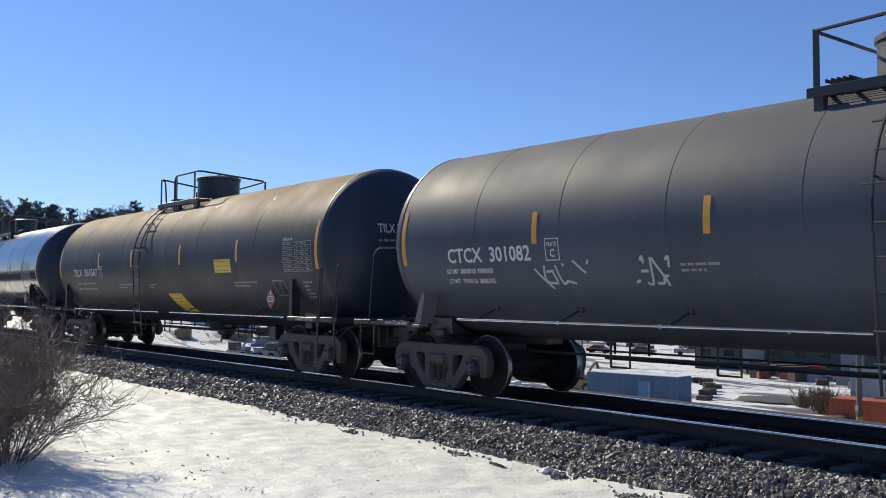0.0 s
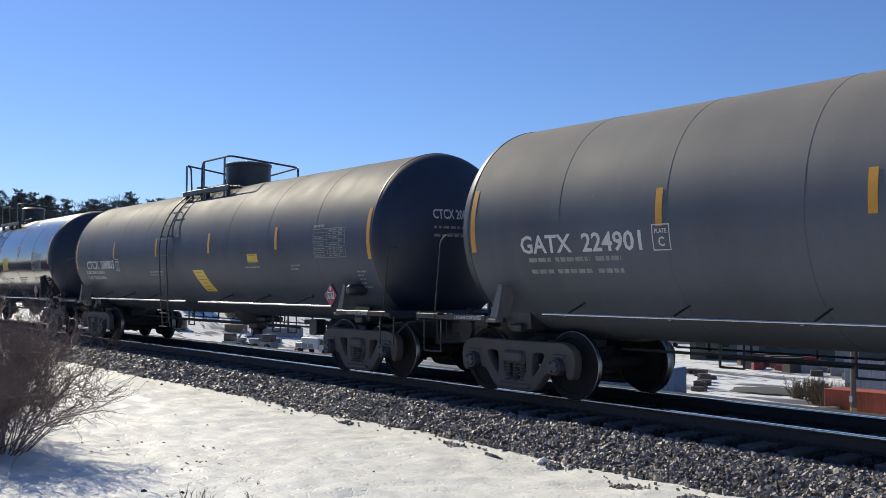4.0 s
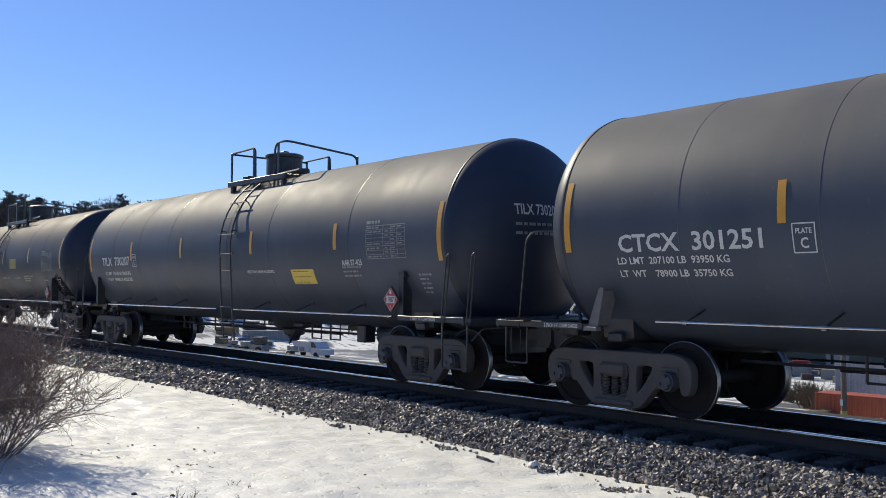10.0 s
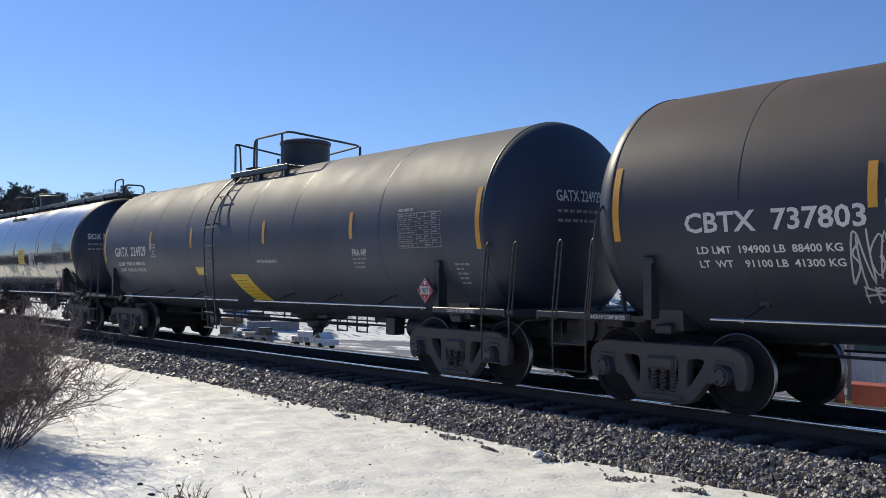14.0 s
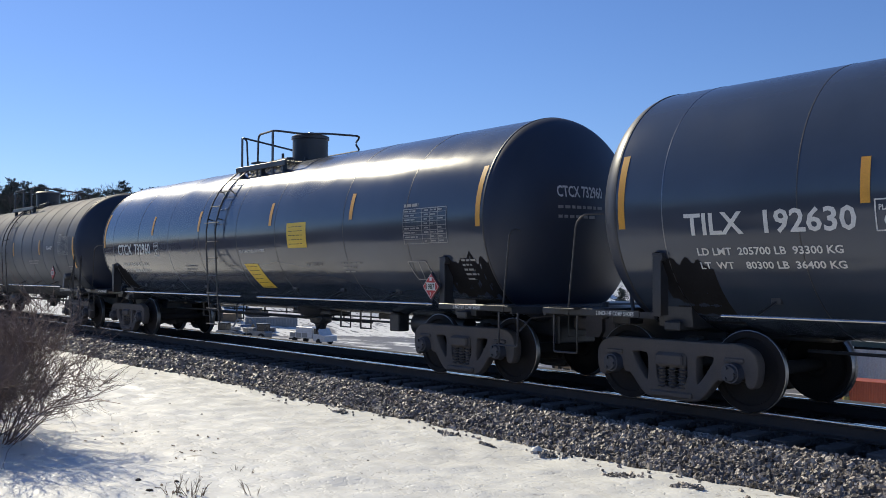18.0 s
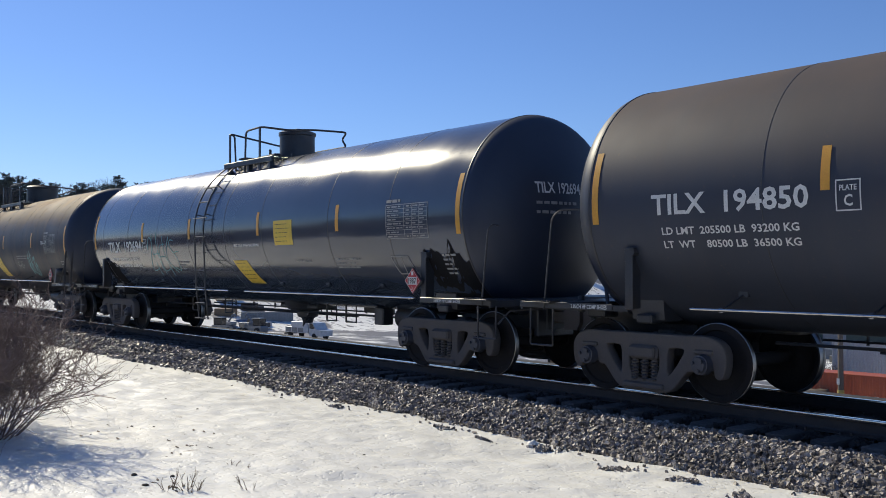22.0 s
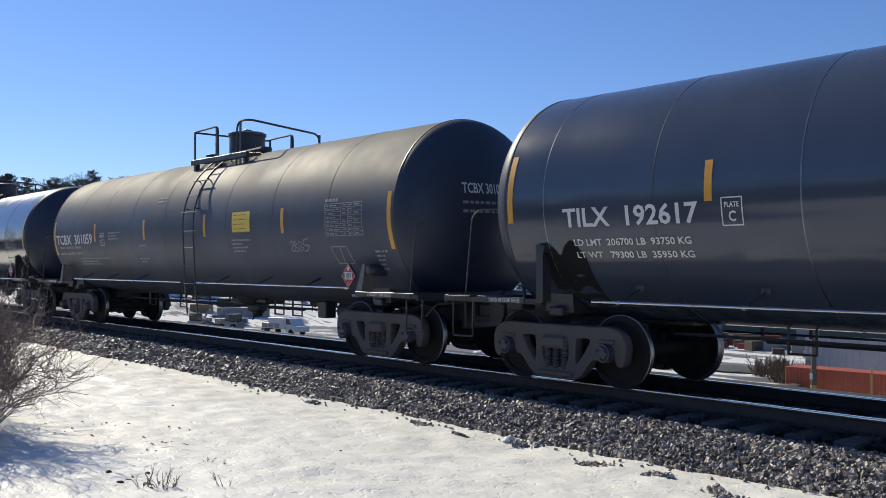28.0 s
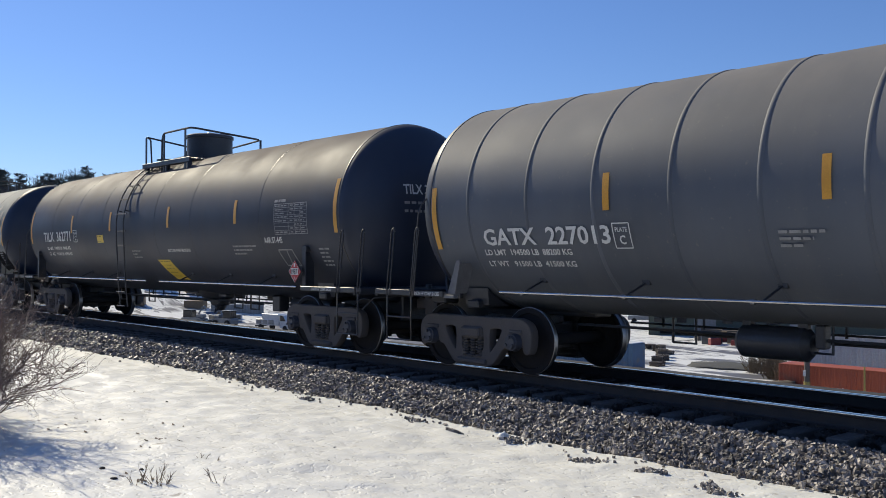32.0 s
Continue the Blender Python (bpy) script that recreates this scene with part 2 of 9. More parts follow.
    def mesh(self, name, material=None, smooth=35):
        me = bpy.data.meshes.new(name)
        me.from_pydata(self.v, [], self.f)
        bm = bmesh.new()
        bm.from_mesh(me)
        bmesh.ops.recalc_face_normals(bm, faces=bm.faces)
        bm.to_mesh(me)
        bm.free()
        if smooth:
            me.polygons.foreach_set("use_smooth", [True] * len(me.polygons))
            me.set_sharp_from_angle(angle=radians(smooth))
        if material:
            me.materials.append(material)
        return me


MESHES = {}


def shared(key, build, material):
    """The mesh of that key, built at its first use."""
    if key not in MESHES:
        g = Geo()
        build(g)
        MESHES[key] = g.mesh(key, material)
    return MESHES[key]


def part(name, mesh, parent, label="", m=None, kind=""):
    ob = new(name, mesh)
    ob.parent = parent
    if m is not None:
        ob.matrix_basis = m
    if label or kind:
        tagged(ob, label, kind=kind)
    return ob


def rounded(pts, r=0.06, steps=4):
    """A path with its inner corners rounded."""
    pts = [Vector(p) for p in pts]
    out = [pts[0]]
    for a, p, b in zip(pts, pts[1:], pts[2:]):
        u, w = (a - p), (b - p)
        k = min(r, u.length * 0.45, w.length * 0.45)
        p0, p1 = p + u.normalized() * k, p + w.normalized() * k
        for i in range(steps + 1):
            t = i / steps
            out.append((1 - t) ** 2 * p0 + 2 * t * (1 - t) * p + t * t * p1)
    return out + [pts[-1]]


# ------------------------------------------------------------------ tank cars
R, ZC, HALF = 1.585, 2.415, 7.72        # tank radius, axis height, half length of the straight shell
PITCH = 17.97                            # length over couplers
Y0 = 0.7535                              # centre line of the track
BOGIE = 6.97
UNDER = -0.35                           # the underframe's middle, a little behind the tank's


RAISED = [0.0]                           # marks stand clear of the ribs of ribbed tanks and follow narrower ones


def on_tank(x, z, v=0.0, lift=0.006):
    """A point on the near side of the tank: x along it, z the height of a mark's middle, v the way up from there."""
    a = math.asin(max(-1, min(1, (z - ZC) / R))) + v / R
    lift += RAISED[0]
    return (x, -(R + lift) * math.cos(a), ZC + (R + lift) * math.sin(a))


def head_depth(q):
    """How far the dished head stands out at that share of the radius: a shallow dish with a tight knuckle at the rim."""
    q = min(1.0, q)
    return 0.56 * (1 - q * q) + 0.19 * max(0.0, 1 - max(0.0, (q - 0.87) / 0.13) ** 2) ** 0.5


def shell():
    return Geo().lathe([(R, x) for x in np.linspace(-HALF, HALF, 16)], Matrix.Translation((0, 0, ZC)) @ pose(0, 0, 0, 0, 90, 0), 96, True)


def head(g):                # dished end towards +x
    qs = [0.0001, 0.15, 0.3, 0.45, 0.6, 0.72, 0.80, 0.85, 0.89, 0.92, 0.945, 0.965, 0.98, 0.99, 0.997, 1.0]
    g.lathe([(R * q, HALF + head_depth(q)) for q in qs], Matrix.Translation((0, 0, ZC)) @ pose(0, 0, 0, 0, 90, 0), 96, True)


def rib(g):
    g.lathe([(R - 0.004, -0.036), (R + 0.008, -0.022), (R + 0.011, 0), (R + 0.008, 0.022), (R - 0.004, 0.036)],
            Matrix.Translation((0, 0, ZC)) @ pose(0, 0, 0, 0, 90, 0), 96, True)


def head_ring(g):
    """Welded rim where head and shell meet."""
    g.lathe([(R - 0.004, -0.02), (R + 0.007, -0.012), (R + 0.007, 0.012), (R - 0.004, 0.02)],
            Matrix.Translation((0, 0, ZC)) @ pose(0, 0, 0, 0, 90, 0), 96, True)


def seam(g):
    g.lathe([(R - 0.003, -0.010), (R + 0.003, -0.005), (R + 0.003, 0.005), (R - 0.003, 0.010)],
            Matrix.Translation((0, 0, ZC)) @ pose(0, 0, 0, 0, 90, 0), 96, True)


def side_frame(g):
    """Cast frame with rounded jaws over the bearings, two side windows and a spring window; near face towards -y."""
    half = [(0.0, 0.765), (0.70, 0.765), (0.92, 0.775), (1.10, 0.72), (1.18, 0.60), (1.17, 0.42), (1.13, 0.31), (1.05, 0.31), (1.03, 0.45), (0.97, 0.55),
            (0.88, 0.57), (0.79, 0.54), (0.75, 0.44), (0.72, 0.36), (0.64, 0.38), (0.44, 0.13), (0.32, 0.08), (0.0, 0.075)]
    outer = half + [(-x, z) for x, z in half[-2:0:-1]]
    side = [(0.34, 0.60), (0.40, 0.645), (0.60, 0.645), (0.64, 0.59), (0.46, 0.33), (0.37, 0.25), (0.34, 0.30)]
    middle = [(-0.25, 0.20), (0.25, 0.20), (0.25, 0.60), (0.20, 0.645), (-0.20, 0.645), (-0.25, 0.60)]

    def cut(ring):          # corners rounded off twice
        for _ in range(2):
            ring = [q for a, b in zip(ring, ring[1:] + ring[:1]) for q in ((0.75 * a[0] + 0.25 * b[0], 0.75 * a[1] + 0.25 * b[1]), (0.25 * a[0] + 0.75 * b[0], 0.25 * a[1] + 0.75 * b[1]))]
        return ring

    c = bpy.data.curves.new("casting", 'CURVE')
    c.dimensions, c.fill_mode, c.extrude, c.bevel_depth, c.bevel_resolution = '2D', 'BOTH', 0.055, 0.022, 1
    for ring in (outer, side, [(-x, z) for x, z in side[::-1]], middle):
        ring = cut(ring)
        sp = c.splines.new('POLY')
        sp.points.add(len(ring) - 1)
        for p, (x, z) in zip(sp.points, ring):
            p.co = (x, z, 0, 1)
        sp.use_cyclic_u = True
    ob = new("casting", c)
    me = ob.to_mesh()
    g.add([(v.co.x, -v.co.z, v.co.y) for v in me.vertices], [tuple(p.vertices) for p in me.polygons])
    ob.to_mesh_clear()
    bpy.data.objects.remove(ob)
    bpy.data.curves.remove(c)
    g.box((0, 0, 0.13), (0.62, 0.24, 0.07), 0.02)
    for k in (-1, 1):
        g.box((k * 0.89, 0, 0.60), (0.26, 0.20, 0.06), 0.02)


def springs(g):
    for x in (-0.15, 0.0, 0.15):
        for y in (-0.05, 0.07):
            for k in range(6):
                g.lathe([(0.045, -0.013), (0.066, 0), (0.045, 0.013)], Matrix.Translation((x, y, 0.215 + 0.042 * k)), 10, True)
            g.cyl((x, y, 0.19), (x, y, 0.46), 0.04, 8)


def bolster(g):
    g.box((0, 0, 0.55), (0.44, 2.26, 0.18), 0.03)
    g.box((0, 0, 0.70), (0.50, 1.3, 0.16), 0.03)
    g.cyl((0, 0, 0.74), (0, 0, 0.86), 0.2, 20)
    for s in (-1, 1):
        g.box((0, s * 1.12, 0.55), (0.40, 0.10, 0.14), 0.02)
        g.box((s * 0.42, 0, 0.44), (0.12, 1.5, 0.14), 0.02)      # brake beams with their heads, levers and hangers
        g.box((s * 0.36, 0, 0.30), (0.05, 1.3, 0.10), 0.01)
        g.tube([(s * 0.40, -0.6, 0.44), (s * 0.30, 0.0, 0.22), (s * 0.40, 0.6, 0.44)], 0.03, 6)
        g.box((s * 0.40, 0.12, 0.52), (0.06, 0.05, 0.62), 0.01)
        for e in (-1, 1):
            g.box((s * 0.44, e * 0.74, 0.46), (0.10, 0.14, 0.34), 0.03)
        g.box((0, s * 0.62, 0.76), (0.2, 0.16, 0.12), 0.02)
    g.tube([(-0.4, 0.12, 0.30), (0.4, 0.12, 0.30)], 0.03, 6)


def wheelset_parts():
    def wheel(g):
        g.lathe([(0.05, -0.05), (0.14, -0.06), (0.17, -0.02), (0.30, 0.005), (0.385, -0.03), (0.405, -0.06), (0.448, -0.062), (0.457, -0.04)],
                pose(0, 0, 0, 90, 0, 0), 40, True)
        g.lathe([(0.475, 0.055), (0.47, 0.068), (0.40, 0.07), (0.385, 0.04), (0.30, 0.03), (0.17, 0.05), (0.14, 0.09), (0.05, 0.09)],
                pose(0, 0, 0, 90, 0, 0), 40, True)

    def tread(g):
        g.lathe([(0.457, -0.04), (0.459, 0.03), (0.463, 0.038), (0.482, 0.046), (0.484, 0.055), (0.475, 0.058)], pose(0, 0, 0, 90, 0, 0), 40, True)

    def cap(g):
        g.cyl((0, -0.07, 0), (0, 0.03, 0), 0.115, 20, 0.13)
        g.cyl((0, -0.10, 0), (0, -0.07, 0), 0.085, 20, 0.10)
        for k in range(3):
            a = 2 * math.pi * k / 3
            g.cyl((0.07 * math.cos(a), -0.125, 0.07 * math.sin(a)), (0.07 * math.cos(a), -0.09, 0.07 * math.sin(a)), 0.022, 6)
        g.cyl((0, 0.03, 0), (0, 0.25, 0), 0.09, 16)

    def axle(g):
        g.cyl((0, -1.05, 0), (0, 1.05, 0), 0.085, 16)
    return shared("wheel", wheel, WHEEL), shared("tread", tread, TREAD), shared("bearing_cap", cap, CAP), shared("axle", axle, WHEEL)


WHEELSETS = []


def add_truck(car, x, index):
    t = part("truck", shared("truck_bolster", bolster, TRUCK), car, "grimy cast-steel freight truck", pose(x, 0, 0))
    wheel, tread, cap, axle = wheelset_parts()
    for s in (-1, 1):
        flip = pose(0, s * 1.02, 0, 0, 0, 0 if s < 0 else 180)
        part("side_frame", shared("side_frame", side_frame, TRUCK), t, m=flip)
        part("truck_spring", shared("truck_spring", springs, TRUCK), t, m=flip)
    for wx in (-0.889, 0.889):
        ax = part("axle", axle, t, m=pose(wx, 0, 0.457))
        WHEELSETS.append((index, x + wx, wx, ax))
        for s in (-1, 1):
            turn = 0 if s < 0 else 180
            ax.data = axle
            part("wheel", WHEEL_FULL(), ax, m=pose(0, s * 0.7535, 0, 0, 0, turn))
            part("bearing_cap", cap, ax, "blue-grey roller bearing cap", pose(0, s * 1.12, 0, 0, 0, turn))
    return t


def WHEEL_FULL():
    """Wheel disc and bright tread in one mesh with two materials."""
    if "wheel_full" not in MESHES:
        wheel, tread, _, _ = wheelset_parts()
        me = bpy.data.meshes.new("wheel_full")
        v = [tuple(p.co) for p in wheel.vertices] + [tuple(p.co) for p in tread.vertices]
        o = len(wheel.vertices)
        f = [tuple(p.vertices) for p in wheel.polygons] + [tuple(i + o for i in p.vertices) for p in tread.polygons]
        me.from_pydata(v, [], f)
        me.materials.append(WHEEL)
        me.materials.append(TREAD)
        me.polygons.foreach_set("material_index", [0] * len(wheel.polygons) + [1] * len(tread.polygons))
        me.polygons.foreach_set("use_smooth", [True] * len(f))
        me.set_sharp_from_angle(angle=radians(40))
        MESHES["wheel_full"] = me
    return MESHES["wheel_full"]


def stub_sill(g):          # towards +x end
    g.box((7.40, 0, 0.86), (2.0, 0.44, 0.42), 0.02)
    g.box((6.0, 0, 0.93), (1.2, 0.36, 0.26), 0.02)
    g.box((8.34, 0, 0.84), (0.10, 0.80, 0.56), 0.02)
    for k in (-1, 1):
        g.prism([(6.7, 0.75), (8.3, 0.68), (8.3, 1.06), (6.7, 1.10)], k * 0.34 - 0.02, k * 0.34 + 0.02)


def end_platform(g):
    g.box((8.22, 0, 1.135), (0.86, 3.22, 0.04), 0.008)
    for k in (-1, 1):
        g.box((7.86, k * 1.60, 1.11), (1.62, 0.035, 0.08), 0.008)
        g.box((BOGIE, k * 0.80, 0.96), (0.24, 0.60, 0.12), 0.02)
        g.prism([(7.2, 1.04), (8.6, 1.04), (8.6, 1.115), (7.2, 1.115)], k * 1.1 - 0.03, k * 1.1 + 0.03)
    g.box((8.64, 0, 1.09), (0.04, 3.22, 0.10), 0.008)


def saddle(g):
    n = 18
    hi = []
    for i in range(n + 1):
        a = radians(-130 + 80 * i / n)
        hi.append(((R + 0.005) * math.cos(a), ZC + (R + 0.005) * math.sin(a)))
    poly = hi + [(1.0, 0.95), (0.5, 0.92), (-0.5, 0.92), (-1.0, 0.95)]
    verts = [(BOGIE - 0.25, y, z) for y, z in poly] + [(BOGIE + 0.25, y, z) for y, z in poly]
    k = len(poly)
    faces = [(i, (i + 1) % k, k + (i + 1) % k, k + i) for i in range(k)] + [tuple(range(k))[::-1], tuple(range(k, 2 * k))]
    g.add(verts, faces)


def coupler(g):
    g.box((8.58, 0, 0.86), (0.46, 0.18, 0.20), 0.03)
    g.prism([(8.72, 0.68), (8.97, 0.68), (9.03, 0.78), (9.03, 0.98), (8.97, 1.06), (8.72, 1.06)], -0.17, 0.10)
    g.tube(rounded([(8.50, -0.2, 1.0), (8.62, -1.2, 0.98), (8.62, -1.42, 0.80)]), 0.014)


def air_hose(g):
    g.tube([(8.50, 0.28, 0.82), (8.66, 0.30, 0.62), (8.78, 0.24, 0.42), (8.90, 0.12, 0.30), (8.985, 0.0, 0.30)], 0.032, 8)
    g.box((8.50, 0.28, 0.84), (0.10, 0.10, 0.14), 0.02)


def lean(x, z):
    """A point on an upright that leans a little along the car."""
    return (x + 0.11 + 0.125 * (z - 1.08), -1.62, z)


def stanchion(g, x):
    """A round pipe with a flat bar beside it, up from the platform's edge."""
    g.tube(rounded([lean(x, 1.06), lean(x, 2.06), (x + 0.29, -1.62, 2.10), (x + 0.31, -1.62, 2.04)], 0.04), 0.014, 6)
    g.tube([lean(x + 0.075, 1.06), lean(x + 0.075, 2.04)], 0.014, 6)
    g.box((x + 0.15, -1.61, 1.12), (0.14, 0.03, 0.06), 0.004)


def stirrup(g, a, b, z, rungs=()):             # step hung below the platform's corner
    g.tube(rounded([(a + 0.1, -1.61, 1.06), (a + 0.1, -1.61, z), (b + 0.1, -1.61, z), (b + 0.1, -1.61, 1.06)], 0.03, 3), 0.014, 6)
    for q in rungs:
        g.tube([(a + 0.1, -1.61, q), (b + 0.1, -1.61, q)], 0.013, 6)


def step_plate(g, a, b):    # toothed tread at the platform's edge
    g.box(((a + b) / 2 + 0.1, -1.63, 1.145), (b - a, 0.20, 0.02), 0.003)
    for x in np.arange(a + 0.03, b, 0.05):
        g.box((x + 0.1, -1.63, 1.162), (0.012, 0.19, 0.02), 0.003)


def plain_grab(g):          # thin grab iron at the +x end
    g.tube(rounded([lean(8.03, 1.06), lean(8.03, 2.16), (8.32, -1.56, 2.22), (8.34, -1.48, 2.20)], 0.06, 5), 0.014, 6)


def hooked_grab(g):         # tall grab iron at the -x end, bent over to the tank
    g.tube(rounded([lean(-8.66, 1.06), lean(-8.66, 2.26), (-8.30, -1.58, 2.36), (-8.02, -1.40, 2.36), (-7.80, -1.36, 2.30)], 0.14, 6), 0.015, 6)


def corner_post(g):         # third upright beside the ladder at the -x end
    g.tube(rounded([lean(-8.20, 1.06), lean(-8.20, 2.34), (-7.88, -1.56, 2.50), (-7.78, -1.46, 2.54)], 0.12, 5), 0.015, 6)


def post_brace(g, x0, x1):
    g.tube([(x0, -1.60, 1.10), lean(x1, 1.72)], 0.016, 6)


def jack_bracket(g, x):     # upright plate with a foot and a cap beside the platform
    g.box((x, -1.52, 1.46), (0.12, 0.022, 0.74), 0.005)
    g.box((x + 0.01, -1.46, 1.83), (0.15, 0.16, 0.03), 0.006)
    g.box((x, -1.42, 1.46), (0.03, 0.20, 0.72), 0.005)
    g.cyl((x + 0.05, -1.54, 1.79), (x + 0.05, -1.44, 1.79), 0.045, 10)


def slack_bracket(g, x):    # slanted pale plate of the older cars on a small foot
    g.prism([(x - 0.08, 1.12), (x + 0.08, 1.12), (x + 0.18, 1.57), (x + 0.165, 1.60), (x + 0.12, 1.60), (x + 0.10, 1.58)], -1.55, -1.52)
    g.prism([(x - 0.02, 1.12), (x + 0.01, 1.12), (x + 0.15, 1.56), (x + 0.12, 1.56)], -1.52, -1.25)
    g.box((x - 0.02, -1.54, 1.08), (0.22, 0.10, 0.05), 0.006)


def jack_plate(g, x):       # short broad slanted plate of the laddered cars
    g.prism([(x - 0.12, 1.14), (x + 0.12, 1.14), (x + 0.22, 1.41), (x + 0.20, 1.47), (x + 0.10, 1.49), (x + 0.03, 1.46)], -1.56, -1.53)
    g.box((x - 0.03, -1.54, 1.08), (0.30, 0.12, 0.05), 0.006)
    g.box((x, -1.40, 1.25), (0.03, 0.26, 0.30), 0.005)


def pipe_stub(g):           # round end of the manifold beside the slanted plate
    g.lathe([(0.001, -0.13), (0.06, -0.12), (0.095, -0.08), (0.105, 0.0), (0.105, 0.22)], Matrix.Translation((7.0, -1.45, 1.50)) @ pose(0, 0, 0, -90, 0, 0), 18)


def side_rail(g, a, b):
    y = -1.53
    g.tube([(a, y, 1.13), (b, y, 1.13)], 0.019, 10)
    for x in np.arange(a + 0.4, b, 1.7):
        g.box((x, y + 0.03, 1.125), (0.05, 0.07, 0.06), 0.006)


def rail_strut(g):          # flat arm that holds the side rail off the tank
    g.tube([(0, -1.52, 1.12), (0.04, -1.12, 1.30)], 0.014, 6)
    g.box((0.04, -1.13, 1.30), (0.12, 0.05, 0.08), 0.008)


def low_rail(g):            # brake pipe and its hangers, far side
    y = 1.2
    g.tube([(-6.2, y, 0.86), (6.2, y, 0.86)], 0.025, 6)
    g.tube([(-6.2, y, 0.66), (6.2, y, 0.66)], 0.018, 6)
    for x in (-5.6, -4.9, -3.9, -2.8, -1.2, 1.2, 2.2, 3.4, 3.8, 4.6, 5.4):
        g.tube([(x, y, 1.15), (x, y, 0.62)], 0.022, 6)
        g.tube([(x, y, 0.95), (x + 0.25, y - 0.5, 1.1)], 0.014, 6)


def brake_gear(g):
    g.tube([(-6.0, -0.25, 0.70), (6.0, -0.25, 0.70)], 0.022, 6)
    g.tube([(-5.0, 0.3, 0.62), (2.2, 0.3, 0.62)], 0.02, 6)
    for x in (-4.4, -2.6, 1.9, 2.6):
        g.tube([(x, -0.25, 0.95), (x, -0.25, 0.55)], 0.02, 6)
        g.tube([(x + 0.35, -0.25, 0.95), (x + 0.35, -0.25, 0.55), (x, -0.25, 0.55)], 0.018, 6)
    g.box((3.2, 0.1, 0.78), (0.9, 0.08, 0.10), 0.01)


def brake_reservoir(g):
    g.lathe([(0.001, -0.52), (0.12, -0.50), (0.21, -0.42), (0.21, 0.42), (0.12, 0.50), (0.001, 0.52)], Matrix.Translation((4.7, -0.1, 0.70)) @ pose(0, 0, 0, 0, 90, 0), 20)
    g.cyl((5.5, -0.3, 0.72), (5.9, -0.3, 0.72), 0.15, 16)
    g.box((4.0, -0.35, 0.72), (0.28, 0.25, 0.32), 0.02)


def end_gear(g):            # lever box under the platform's edge and a slanting hand-brake rod at the -x end
    g.box((-8.25, -0.8, 1.02), (0.30, 0.30, 0.16), 0.02)
    g.cyl((-8.55, -0.9, 1.00), (-8.55, -0.9, 1.22), 0.05, 12)
    g.tube([(-7.98, -1.0, 1.06), (-8.12, -0.9, 1.45), (-8.30, -0.6, 1.95)], 0.026, 8)


def big_reservoir(g, x):     # long tank slung under the older cars
    g.lathe([(0.001, -0.50), (0.12, -0.48), (0.20, -0.40), (0.20, 0.40), (0.12, 0.48), (0.001, 0.50)], Matrix.Translation((x, -0.25, 0.64)) @ pose(0, 0, 0, 0, 90, 0), 20)
    for d in (-0.36, 0.36):
        g.box((x + d, -0.25, 0.92), (0.12, 0.10, 0.30), 0.01)
    g.box((x + 0.58, -0.25, 0.74), (0.12, 0.16, 0.28), 0.02)


def outlet(g):
    g.lathe([(0.55, 0.98), (0.42, 0.74), (0.24, 0.70), (0.22, 0.58), (0.13, 0.54), (0.10, 0.44), (0.001, 0.43)], pose(0.75, 0, 0), 20)
    g.box((0.75, 0, 0.80), (1.5, 0.5, 0.10), 0.03)
    g.tube([(0.95, -0.1, 0.55), (1.05, -0.3, 0.40), (1.2, -0.35, 0.52), (1.3, -0.3, 0.7)], 0.015, 6)


def side_ladder(g, xs=(0.52, 1.0), sgn=-1):
    for x in xs:
        pts = [(x, sgn * 1.56, 0.50), (x, sgn * 1.63, 1.2), (x, sgn * 1.68, 2.2)]
        for i in range(9):
            a = radians(4 + i * 7.2)
            pts.append((x, sgn * (R + 0.10) * math.cos(a), ZC + (R + 0.10) * math.sin(a)))
        g.tube(pts, 0.017, 6)
    for z in (0.52, 0.85, 1.18, 1.55, 1.93, 2.28):
        g.tube([(xs[0] - 0.03, sgn * 1.64, z), (xs[1] + 0.03, sgn * 1.64, z)], 0.013, 6)
    for i in range(5):
        a = radians(9 + i * 12.5)
        p = (sgn * (R + 0.10) * math.cos(a), ZC + (R + 0.10) * math.sin(a))
        e = 0.12 if i in (0, 2) else 0.02
        g.tube([(xs[0] - e, *p), (xs[1] + e, *p)], 0.013, 6)
    for a in (12, 36, 60):
        for x in xs:
            ra = radians(a)
            g.tube([(x, sgn * R * math.cos(ra), ZC + R * math.sin(ra)), (x, sgn * (R + 0.10) * math.cos(ra), ZC + (R + 0.10) * math.sin(ra))], 0.013, 6)


# per layout: manway centre, its radius, ladder, platform from and to
LAYOUT = {0: (0.22, 0.40, (0.52, 1.0), -0.52, 2.0), 1: (0.17, 0.53, (-1.25, -0.83), -1.35, 1.15), 2: (0.27, 0.38, (-1.22, -0.78), -1.2, 0.95), 3: (0.50, 0.44, (0.0, 0.0), -1.3, 1.0)}
TOP = ZC + R


